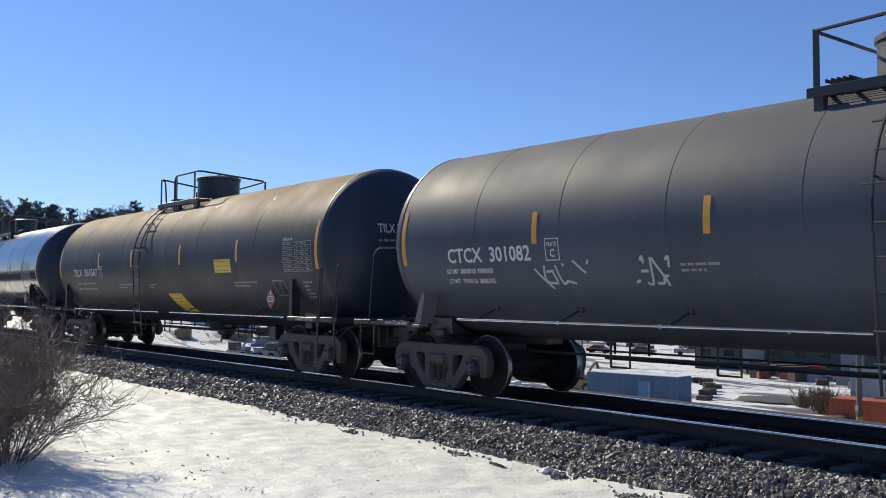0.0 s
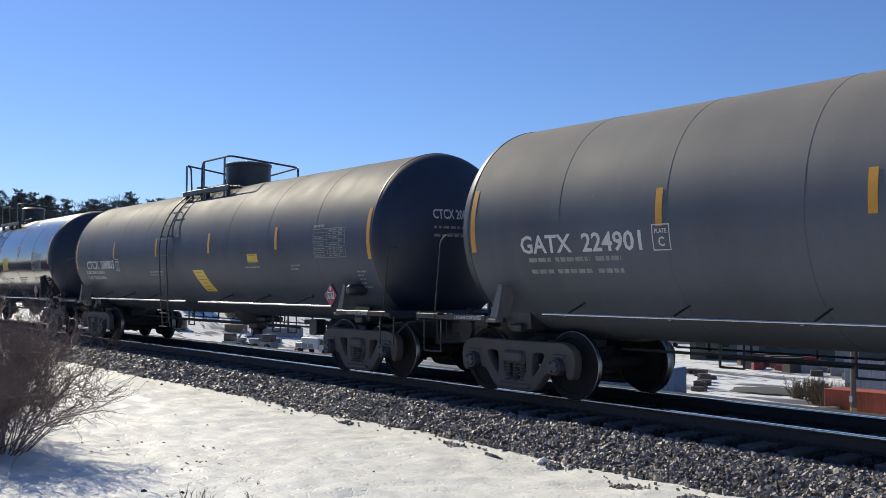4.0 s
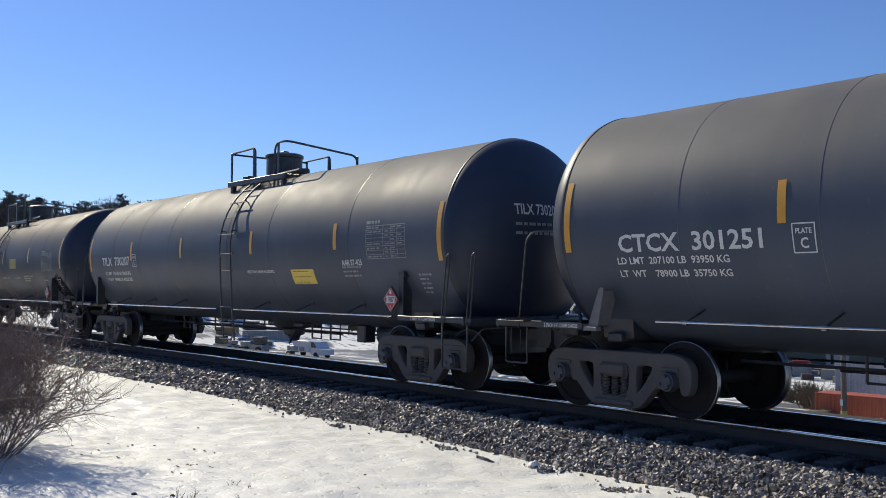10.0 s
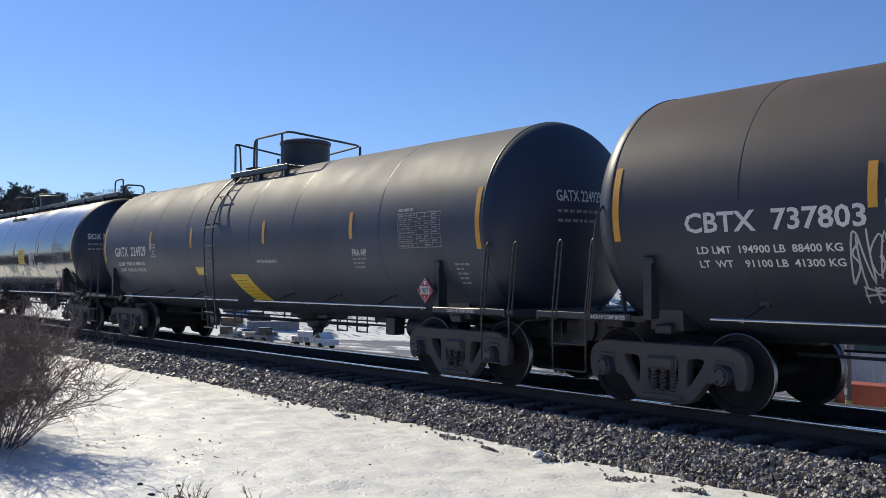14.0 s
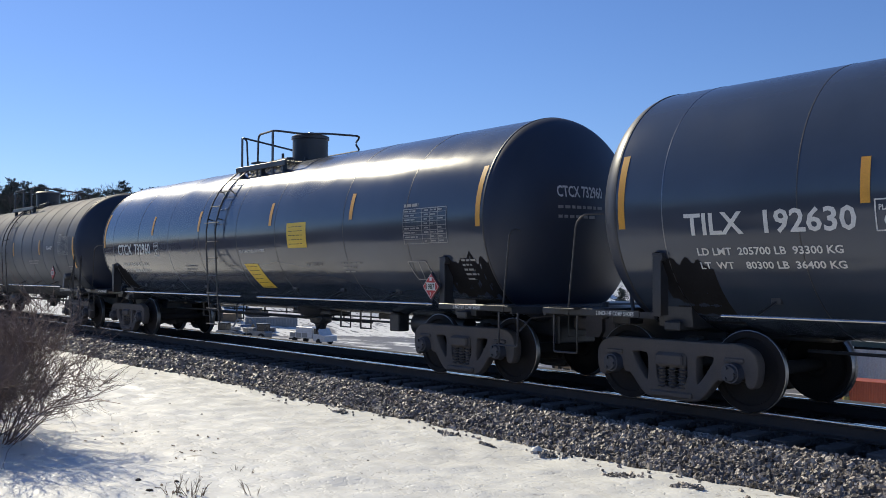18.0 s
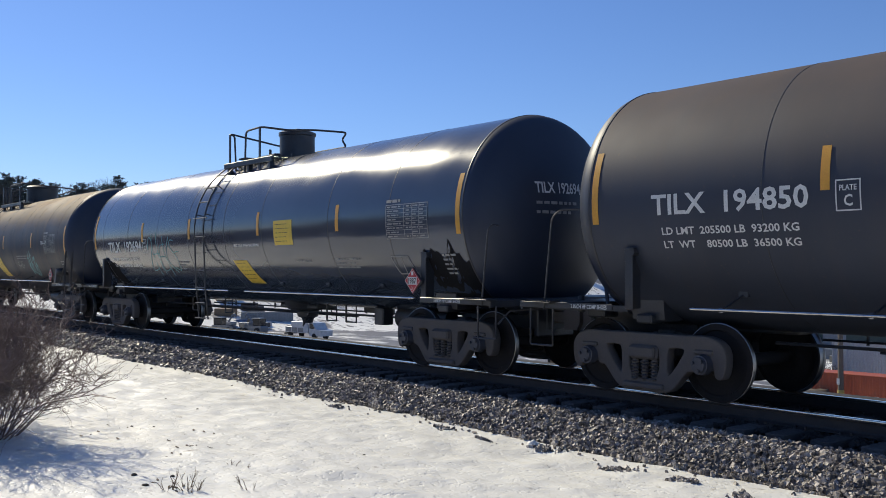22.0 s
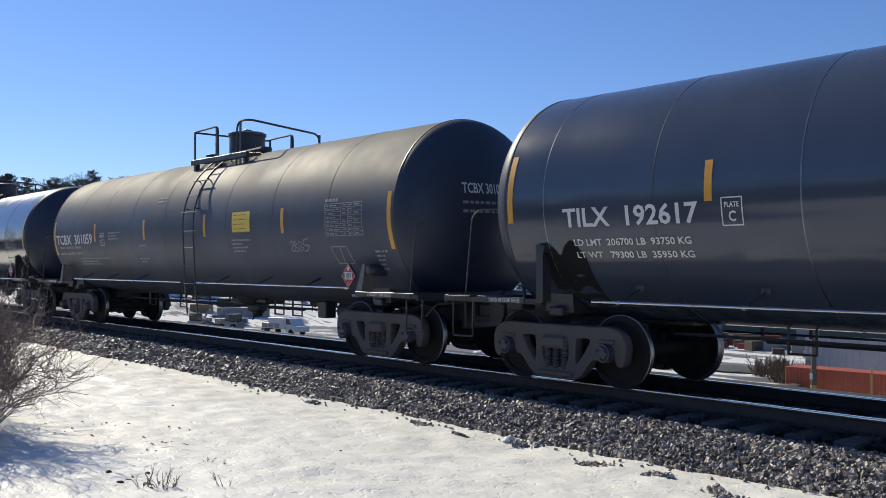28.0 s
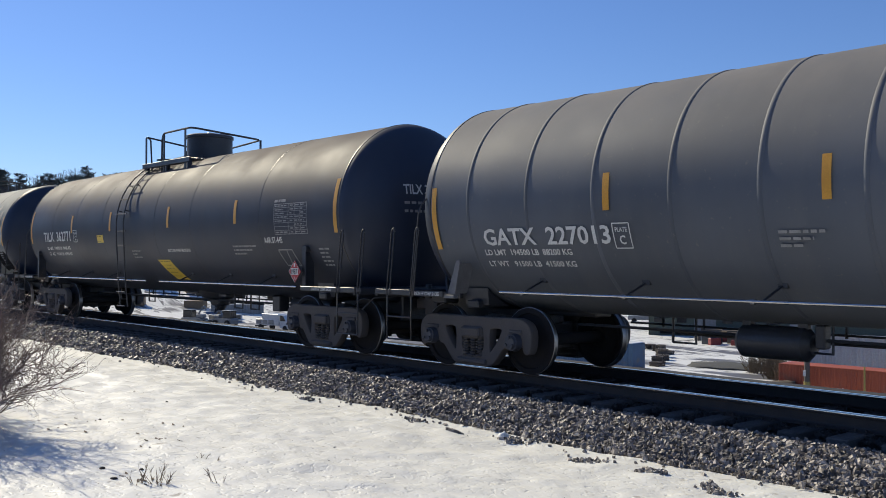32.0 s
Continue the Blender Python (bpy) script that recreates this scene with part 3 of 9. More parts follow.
def dome(g, st=0):
    c, r = LAYOUT[st][:2]
    g.lathe([(r + 0.03, -0.2), (r + 0.03, 0.04), (r, 0.05), (r, 0.52), (r + 0.025, 0.53), (r + 0.025, 0.59), (r - 0.03, 0.62), (0.001, 0.63)], pose(c, 0, TOP - 0.06), 32)
    g.box((c - 0.1, 0.1, TOP + 0.58), (0.26, 0.20, 0.07), 0.02)
    g.box((c + 0.2, -0.1, TOP + 0.575), (0.12, 0.14, 0.05), 0.02)
    for k in range(8):
        a = 2 * math.pi * k / 8
        x, y = c + (r + 0.05) * math.cos(a), (r + 0.05) * math.sin(a)
        g.cyl((x, y, TOP - 0.06), (x, y, TOP + 0.05), 0.025, 6)


def valve(g, st=0):
    x = LAYOUT[st][0] + (0.85 if st == 0 else -0.75)
    g.cyl((x, 0, TOP - 0.05), (x, 0, TOP + 0.16), 0.11, 12)
    g.cyl((x + 0.3, -0.2, TOP - 0.08), (x + 0.3, -0.2, TOP + 0.10), 0.14, 12)
    g.tube([(x - 0.2, -0.45, TOP + 0.02), (x + 0.6, -0.45, TOP + 0.04)], 0.045, 8)
    g.cyl((x + 0.1, -0.3, TOP), (x + 0.1, -0.3, TOP + 0.22), 0.03, 8)


def platform(g, st=0):
    a, b = LAYOUT[st][3:]
    z, m, L = 3.88, (a + b) / 2, b - a
    for s in (-1, 1):
        for k in range(7):
            g.box((m, s * (0.60 + 0.06 * k), z), (L, 0.022, 0.045), 0.004)
        for x in np.linspace(a + 0.1, b - 0.1, 9):
            g.box((x, s * 0.78, z - 0.012), (0.03, 0.42, 0.03), 0.004)
        g.box((m, s * 0.99, z - 0.02), (L, 0.035, 0.11), 0.006)
        for x in (a + 0.15, m, b - 0.15):
            g.box((x, s * 0.93, z - 0.13), (0.07, 0.10, 0.24), 0.006)
    for k in range(5):
        g.box((a + 0.03 + 0.07 * k, 0, TOP + 0.05), (0.022, 1.3, 0.04), 0.004)


def platform_rail(g, st, piece):
    z0, z1, y = 3.66, 4.57, 0.96
    a, b = LAYOUT[st][3:]
    flat = lambda x, yy, top=z1: g.box((x, yy, (z0 + top) / 2), (0.075, 0.02, top - z0), 0.004)
    if st == 0 and piece == 0:
        a += 0.1
        for s, e in ((-1, 0.67), (1, 0.60)):
            g.tube(rounded([(a, s * y, z1 - 0.02), (e, s * y, z1), (e + 0.03, s * y, z0)], 0.12), 0.021, 8)
            flat(a, s * y), flat(e - 0.06, s * y)
        g.tube([(a, -y, z1 - 0.03), (a, y, z1 - 0.05)], 0.021, 8)
    elif st == 0:
        g.tube(rounded([(1.50, -y, z0), (1.52, -y, z1), (b, -y, z1), (b - 0.28, y, z1 - 0.12), (b - 0.34, y, z0)], 0.2, 6), 0.023, 8)
        flat(1.66, -y), flat(b - 0.3, y, z1 - 0.12)
    elif piece == 0:
        e = 0.0 if st == 1 else 0.08
        g.tube(rounded([(a + 0.14 + e, -y + 0.14, z0 + 0.1), (a + 0.14 + e, -y + 0.1, z1 - 0.05), (a + 0.13 + e, -y, z1), (a + 0.10 + e, y, z1 - 0.25)], 0.06), 0.021, 8)
        flat(a + 0.12 + e, -y), flat(a + 0.12 + e, y, z1 - 0.2)
    elif st == 1:
        g.tube(rounded([(-0.36, -y, z0), (-0.34, -y, z1), (b, -y, z1), (b - 0.26, y, z1 - 0.10), (a + 0.10, y, z1 - 0.2)], 0.18, 6), 0.023, 8)
        flat(-0.24, -y), flat(0.86, -y), flat(b - 0.28, y, z1 - 0.1)
    else:
        g.tube(rounded([(-0.30, -y, z0), (-0.26, -y, z1 - 0.02), (0.42, -y, z1), (0.72, -0.5, z1 - 0.06), (0.62, 0.2, z1 + 0.02), (0.78, y, z1 + 0.02), (0.55, y, z1 - 0.12), (0.76, y, z1 - 0.3), (a + 0.2, y, z1 - 0.3)], 0.12, 5), 0.022, 8)
        flat(0.36, -y), flat(0.72, y, z1 - 0.35)


def long_walk(g):           # full-length running board of the glossy cars
    z = ZC + R + 0.10
    for y in np.linspace(-0.36, 0.36, 9):
        g.box((0, y, z), (16.4, 0.03, 0.04), 0.004)
    for s in (-1, 1):
        g.box((0, s * 0.42, z - 0.01), (16.4, 0.04, 0.12), 0.006)
        g.box((s * 8.14, 0, z - 0.045), (0.60, 0.80, 0.08), 0.01)
    for x in np.linspace(-7.0, 7.0, 9):
        g.box((x, 0, z - 0.08), (0.08, 0.9, 0.14), 0.01)
        g.box((x, -0.45, z - 0.05), (0.10, 0.05, 0.10), 0.006)


def end_hoop(g, kind):      # rails at the ends of the running board
    z = ZC + R + 0.1
    if kind == 0:
        g.tube(rounded([(7.80, -0.38, z - 0.04), (7.80, -0.38, z + 0.40), (8.46, -0.38, z + 0.42), (8.46, -0.38, z - 0.04)], 0.14, 6), 0.024, 8)
    else:
        g.tube(rounded([(8.42, -0.34, z - 0.04), (8.44, -0.34, z + 0.24), (8.44, 0.26, z + 0.25), (8.40, 0.26, z - 0.55)], 0.14, 6), 0.024, 8)


def hoop(g, kind):          # rails either side of the manway
    z = ZC + R
    if kind == 0:
        g.tube(rounded([(-0.72, -0.95, z - 0.35), (-0.70, -0.95, z + 0.50), (-0.45, -0.40, z + 0.52), (-0.45, -0.40, z - 0.05)], 0.08), 0.022, 8)
    else:
        g.tube(rounded([(0.42, -0.66, z - 0.25), (0.46, -0.64, z + 0.42), (0.55, -0.42, z + 0.62), (0.95, 0.25, z + 0.56), (0.95, 0.25, z)], 0.12), 0.022, 8)


def walk_platform(g):
    z = 3.70
    for k in range(7):
        g.box((-0.05, -0.58 - 0.065 * k, z), (1.5, 0.022, 0.04), 0.004)
    g.box((-0.05, -1.02, z - 0.02), (1.5, 0.03, 0.08), 0.006)
    for x in (-0.7, 0.6):
        g.box((x, -0.98, z - 0.08), (0.06, 0.12, 0.16), 0.006)


# ---- lettering and marks
def mark_mesh(verts, faces, material, key):
    me = bpy.data.meshes.new(key)
    me.from_pydata(verts, [], faces)
    me.polygons.foreach_set("use_smooth", [True] * len(faces))
    me.materials.append(material)
    return me


def text_mesh(text, size, place, material, width=None, key="lettering", shear=0.0):
    """Letters as a mesh; place(u, v) lays them on a surface, u along the line, v up from its middle."""
    c = bpy.data.curves.new("letters", 'FONT')
    c.body, c.size, c.fill_mode, c.resolution_u, c.shear = text, size / 0.70, 'FRONT', 2, shear
    c.offset = size * 0.03
    c.align_y = 'BOTTOM_BASELINE'
    ob = new("letters", c)
    me = ob.to_mesh()
    bm = bmesh.new()
    bm.from_mesh(me)
    ob.to_mesh_clear()
    bpy.data.objects.remove(ob)
    bpy.data.curves.remove(c)
    xs = [v.co.x for v in bm.verts] or [0, 1]
    x0, x1 = min(xs), max(xs)
    k = (width / (x1 - x0)) if width else 1.0
    if size > 0.12:
        for z in (0.25, 0.5, 0.75):
            bmesh.ops.bisect_plane(bm, geom=bm.verts[:] + bm.edges[:] + bm.faces[:], plane_co=(0, z * size, 0), plane_no=(0, 1, 0))
    for v in bm.verts:
        v.co = place((v.co.x - x0) * k, v.co.y - size / 2)
    out = bpy.data.meshes.new(key)
    bm.to_mesh(out)
    bm.free()
    out.materials.append(material)
    return out


def words(me, gap):
    """The words of a line of letters, each as a mesh of its own, parted where a gap along the line is wider than that."""
    order = sorted(me.polygons, key=lambda p: min(me.vertices[i].co.x for i in p.vertices))
    groups, reach = [], -1e9
    for p in order:
        xs = [me.vertices[i].co.x for i in p.vertices]
        if min(xs) > reach + gap:
            groups.append([])
        groups[-1].append(p)
        reach = max(reach, max(xs))
    out = []
    for group in groups:
        ids = sorted({i for p in group for i in p.vertices})
        at = {i: n for n, i in enumerate(ids)}
        word = bpy.data.meshes.new("lettering")
        word.from_pydata([me.vertices[i].co[:] for i in ids], [], [tuple(at[i] for i in p.vertices) for p in group])
        word.materials.append(me.materials[0])
        out.append(word)
    bpy.data.meshes.remove(me)
    return out


def lay(x, z, lift=0.006, slant=0.0):
    return lambda u, v: on_tank(x + u + slant * v, z, v, lift)


def patch(x, z, w, h, lift=0.006, skew=0.0, n=6):
    """A sheet on the tank: centre, width and height."""
    verts, faces = [], []
    for i in range(n + 1):
        v = -h / 2 + h * i / n
        verts += [on_tank(x - w / 2 - skew * v, z, v, lift), on_tank(x + w / 2 - skew * v, z, v, lift)]
    for i in range(n):
        faces.append((2 * i, 2 * i + 1, 2 * i + 3, 2 * i + 2))
    return verts, faces


def ragged(x0, x1, z0, z1, seed, lift=0.0035):
    """A patch on the tank with a level foot and a ragged top."""
    V, F = [], []
    n, m = 22, 5
    for i in range(n + 1):
        x = x0 + (x1 - x0) * i / n
        u = i / n
        top = z0 + (z1 - z0) * (0.88 - 0.10 * max(0.0, u - 0.75) / 0.25 + 0.16 * noise.noise((x * 3.1, seed * 1.7, 0.0)) + 0.16 * noise.noise((x * 9.0, seed * 2.3, 5.0)))
        for j in range(m + 1):
            V.append(on_tank(x, z0 + (top - z0) * j / m, 0.0, lift))
    for i in range(n):
        for j in range(m):
            o = i * (m + 1) + j
            F.append((o, o + m + 1, o + m + 2, o + 1))
    return V, F


def bars(rows, x, z, lift=0.008):
    """Rows of unreadable writing: (dx, dz, width, height) from x, z."""
    V, F = [], []
    for dx, dz, w, h in rows:
        k = 0.0
        while k < w:
            d = min(random.uniform(0.05, 0.16), w - k)
            vv, ff = patch(x + dx + k + d / 2, z + dz, d, h, lift, n=1)
            F += [tuple(i + len(V) for i in f) for f in ff]
            V += vv
            k += d + 0.025
    return V, F


def frame_bars(x, z, w, h, t=0.018, lift=0.008, skew=0.0, extra=()):
    V, F = [], []
    todo = [(0, h / 2, w, t), (0, -h / 2, w, t)] + list(extra)
    for dx, dz, ww, hh in todo:
        vv, ff = patch(x + dx - skew * dz, z + dz, ww, hh, lift, n=1)
        F += [tuple(i + len(V) for i in f) for f in ff]
        V += vv
    for s in (-1, 1):
        vv, ff = patch(x + s * w / 2, z, t, h + t, lift, skew)
        F += [tuple(i + len(V) for i in f) for f in ff]
        V += vv
    return V, F


def stroke(pts, w, lift=0.007):
    """A sprayed line on the tank through (x, z) points."""
    V, F = [], []
    for i, (x, z) in enumerate(pts):
        a, b = pts[max(i - 1, 0)], pts[min(i + 1, len(pts) - 1)]
        dx, dz = b[0] - a[0], b[1] - a[1]
        k = math.hypot(dx, dz) or 1
        nx, nz = -dz / k * w / 2, dx / k * w / 2
        V += [on_tank(x + nx, z + nz, 0, lift), on_tank(x - nx, z - nz, 0, lift)]
    F = [(2 * i, 2 * i + 1, 2 * i + 3, 2 * i + 2) for i in range(len(pts) - 1)]
    return V, F


def curve(ctrl, steps=5):
    """A smooth line through control points."""
    pts = []
    for i in range(len(ctrl) - 1):
        a, b, c, d = ctrl[max(i - 1, 0)], ctrl[i], ctrl[i + 1], ctrl[min(i + 2, len(ctrl) - 1)]
        for j in range(steps):
            t = j / steps
            pts.append(tuple(0.5 * (2 * b[q] + (c[q] - a[q]) * t + (2 * a[q] - 5 * b[q] + 4 * c[q] - d[q]) * t * t + (3 * b[q] - a[q] - 3 * c[q] + d[q]) * t ** 3) for q in (0, 1)))
    return pts + [ctrl[-1]]


def scribble(x, z, w, h, letters, seed, width=0.03):
    """A hand-sprayed tag that cannot be read: jagged strokes crowded over one another, with flicks at the ends."""
    rng = random.Random(seed)
    out = []
    step = w / letters
    shapes = [q for key, q in STROKES.items() if key in "AEKRSNBDGHUV25"]
    for k in range(letters):
        cx = x - w / 2 + step * (k + 0.5) + rng.uniform(-0.12, 0.12) * step
        grow, slant, wide = rng.uniform(0.75, 1.15), rng.uniform(-0.1, 0.35), rng.uniform(1.15, 1.6)
        up = rng.uniform(-0.12, 0.12) * h
        for line in rng.choice(shapes):
            pts = [(cx + step * wide * (u - 0.5 + rng.uniform(-0.07, 0.07)) + slant * h * (v - 0.5) * 0.5, z + up + h * grow * (v - 0.5 + rng.uniform(-0.06, 0.06))) for u, v in line]
            out.append(stroke(curve(pts, 4), width * rng.uniform(0.75, 1.15)))
    for e in (-1, 1):
        if rng.random() < 0.6:          # a flick or a small star at the end of the line
            cx, cz = x + e * w * 0.54, z + rng.uniform(-0.2, 0.1) * h
            for q in range(rng.choice((1, 3))):
                t = rng.uniform(-0.4, 0.4) + q * 1.05
                out.append(stroke([(cx - 0.13 * h * math.cos(t), cz - 0.13 * h * math.sin(t)), (cx, cz + 0.01), (cx + 0.13 * h * math.cos(t), cz + 0.13 * h * math.sin(t))], width * 0.9))
    if rng.random() < 0.35:
        out.append(stroke(curve([(x - w * 0.35, z - h * 0.55), (x, z - h * 0.62), (x + w * 0.45, z - h * 0.50)]), width))
    return joined(out)


def sketch(x0, z0, w, h, lines, width, lift=0.007):
    """Freehand lines given in a unit box whose lower left corner is at x0, z0."""
    return joined([stroke(curve([(x0 + w * u, z0 + h * v) for u, v in line], 6), width, lift + 0.0004 * i) for i, line in enumerate(lines)])


def put(car, name, vf, material, label=""):
    return part(name, mark_mesh(*vf, material, name), car, label)


def yellow_sign(car, x, z, w, h, skew=0.0, material=None, lines=4):
    s = put(car, "placard", patch(x, z, w, h, 0.006, skew), material or YELLOW, "yellow printed notice on the tank side")
    if material is YELLOW_DIM:                          # its print has faded away
        return
    V, F = [], []
    for i in range(lines):
        dz = h * (0.34 - 0.68 * i / max(1, lines - 1))
        vv, ff = bars([(-w * 0.4 - skew * dz, dz, w * random.uniform(0.6, 0.8), min(0.012, h * 0.13 / lines))], x, z, 0.009)
        F += [tuple(k + len(V) for k in f) for f in ff]
        V += vv
    part("print", mark_mesh(V, F, INK, "print"), s)


def hazard(car, x, z):
    y = -1.60
    rot = pose(x, y, z, 0, 45, 0)
    if "hazard_plate" not in MESHES:
        MESHES["hazard_plate"] = Geo().box((0, 0, 0), (0.28, 0.012, 0.28), 0.004).mesh("hazard_plate", RED)
        MESHES["hazard_holder"] = Geo().box((0, 0.02, 0), (0.31, 0.02, 0.31), 0.004).mesh("hazard_holder", STEEL_BLACK)
        MESHES["hazard_white"] = mark_mesh([(-0.115, -0.009, -0.06), (0.115, -0.009, -0.06), (0.115, -0.009, 0.06), (-0.115, -0.009, 0.06)], [(0, 1, 2, 3)], WHITE, "hazard_white")
        MESHES["hazard_number"] = text_mesh("1987", 0.085, lambda u, v: (u - 0.10, -0.012, v), INK, 0.20, "hazard_number")
        MESHES["hazard_class"] = text_mesh("3", 0.05, lambda u, v: (u - 0.015, -0.012, v - 0.115), WHITE, None, "hazard_class")
        fl = Geo().box((0, -0.008, 0.115), (0.05, 0.003, 0.06), 0.001)
        MESHES["hazard_flame"] = fl.mesh("hazard_flame", WHITE)
        V, F = [], []
        for s in (-1, 1):
            Geo_f = [(s * 0.19, -0.0085, 0.0), (0, -0.0085, 0.19), (0, -0.0085, 0.18), (s * 0.18, -0.0085, 0.0),
                     (0, -0.0085, -0.19), (0, -0.0085, -0.18)]
            F += [tuple(i + len(V) for i in f) for f in ((0, 1, 2, 3), (0, 3, 5, 4))]
            V += Geo_f
        MESHES["hazard_border"] = mark_mesh(V, F, WHITE, "hazard_border")
    p = part("hazard_placard", MESHES["hazard_plate"], car, "red diamond hazard placard numbered 1987", rot)
    part("holder", MESHES["hazard_holder"], p)
    un = pose(0, 0, 0, 0, -45, 0)
    for k in ("white", "number", "class", "flame", "border"):
        part({"white": "number_field", "number": "number", "class": "class_number", "flame": "flame_mark", "border": "border"}[k], MESHES["hazard_" + k], p, m=un)


def data_table(car, x, z, w=1.08, h=0.60, material=None):
    rows = [(0, h * (0.5 - i / 8), w, 0.008) for i in range(1, 8)]
    V, F = frame_bars(x, z, w, h, 0.012, 0.007, 0.0, rows)
    for i in range(8):
        dz = h * (0.5 - (i + 0.5) / 8)
        for dx, ww in ((-0.47 * w, 0.40 * w), (0.0, 0.12 * w), (0.15 * w, 0.14 * w), (0.32 * w, 0.13 * w)):
            if random.random() < 0.85:
                vv, ff = bars([(dx, dz, ww * random.uniform(0.6, 1), 0.022)], x, z, 0.008)
                F += [tuple(k + len(V) for k in f) for f in ff]
                V += vv
    for dx in (-0.05 * w, 0.14 * w, 0.31 * w):
        vv, ff = patch(x + dx, z, 0.012, h, 0.008)
        F += [tuple(k + len(V) for k in f) for f in ff]
        V += vv
    put(car, "data_table", (V, F), material or FADED, "white stencilled data table with ruled lines")
    put(car, "table_title", bars([(-w / 2, h / 2 + 0.06, w * 0.35, 0.05)], x, z), material or FADED)


def plate_box(car, x, z, material=None):
    m = material or WHITE
    put(car, "plate_mark", frame_bars(x, z, 0.25, 0.30, 0.014), m, "boxed stencil reading PLATE C")
    part("plate_word", text_mesh("PLATE", 0.055, lay(x - 0.09, z + 0.075, 0.008), m, 0.18), car)
    part("plate_letter", text_mesh("C", 0.11, lay(x - 0.045, z - 0.05, 0.008), m, 0.09), car)


def stencil(car, x, z, w, n=2, h=0.034, material=None):
    rows = [(0, -i * h * 2.1, w * (1 if i == 0 else random.uniform(0.5, 0.95)), h) for i in range(n)]
    put(car, "stencil", bars(rows, x - w / 2, z), material or FADED)


def end_marks(car, text, dx, y0=-0.70, width=0.85):
    """Lettering on the head that faces +x."""
    def place(z):
        def f(u, v):
            y, zz = y0 + u, z + v
            r = min(0.999, math.hypot(y, zz - ZC) / R)
            return (HALF + dx + head_depth(r) + 0.012, y, zz)
        return f
    part("end_lettering", text_mesh(text, 0.16, place(2.80), WHITE, width), car, "white reporting mark on the tank head")
    for i, (w, zz) in enumerate(((width * 0.85, 2.57), (width * 0.75, 2.43))):
        V, F = [], []
        k = 0.0
        while k < w:
            d = random.uniform(0.05, 0.12)
            q = [place(zz)(k, -0.022), place(zz)(k + d, -0.022), place(zz)(k + d, 0.022), place(zz)(k, 0.022)]
            F.append(tuple(range(len(V), len(V) + 4)))
            V += q
            k += d + 0.03
        part("end_stencil", mark_mesh(V, F, FADED, "end_stencil"), car)


def shared_text(key, words, size, x, width):
    if key not in MESHES:
        MESHES[key] = text_mesh(words, size, lambda u, v: (x + u, -1.624, 1.11 + v), WHITE, width, key)
    return MESHES[key]


LADDERED = {-3, -1, 6, 9, 11, 13, 14, 16, 19, 20, 24, 25, 31, 32}     # cars with ladders of double uprights at their ends


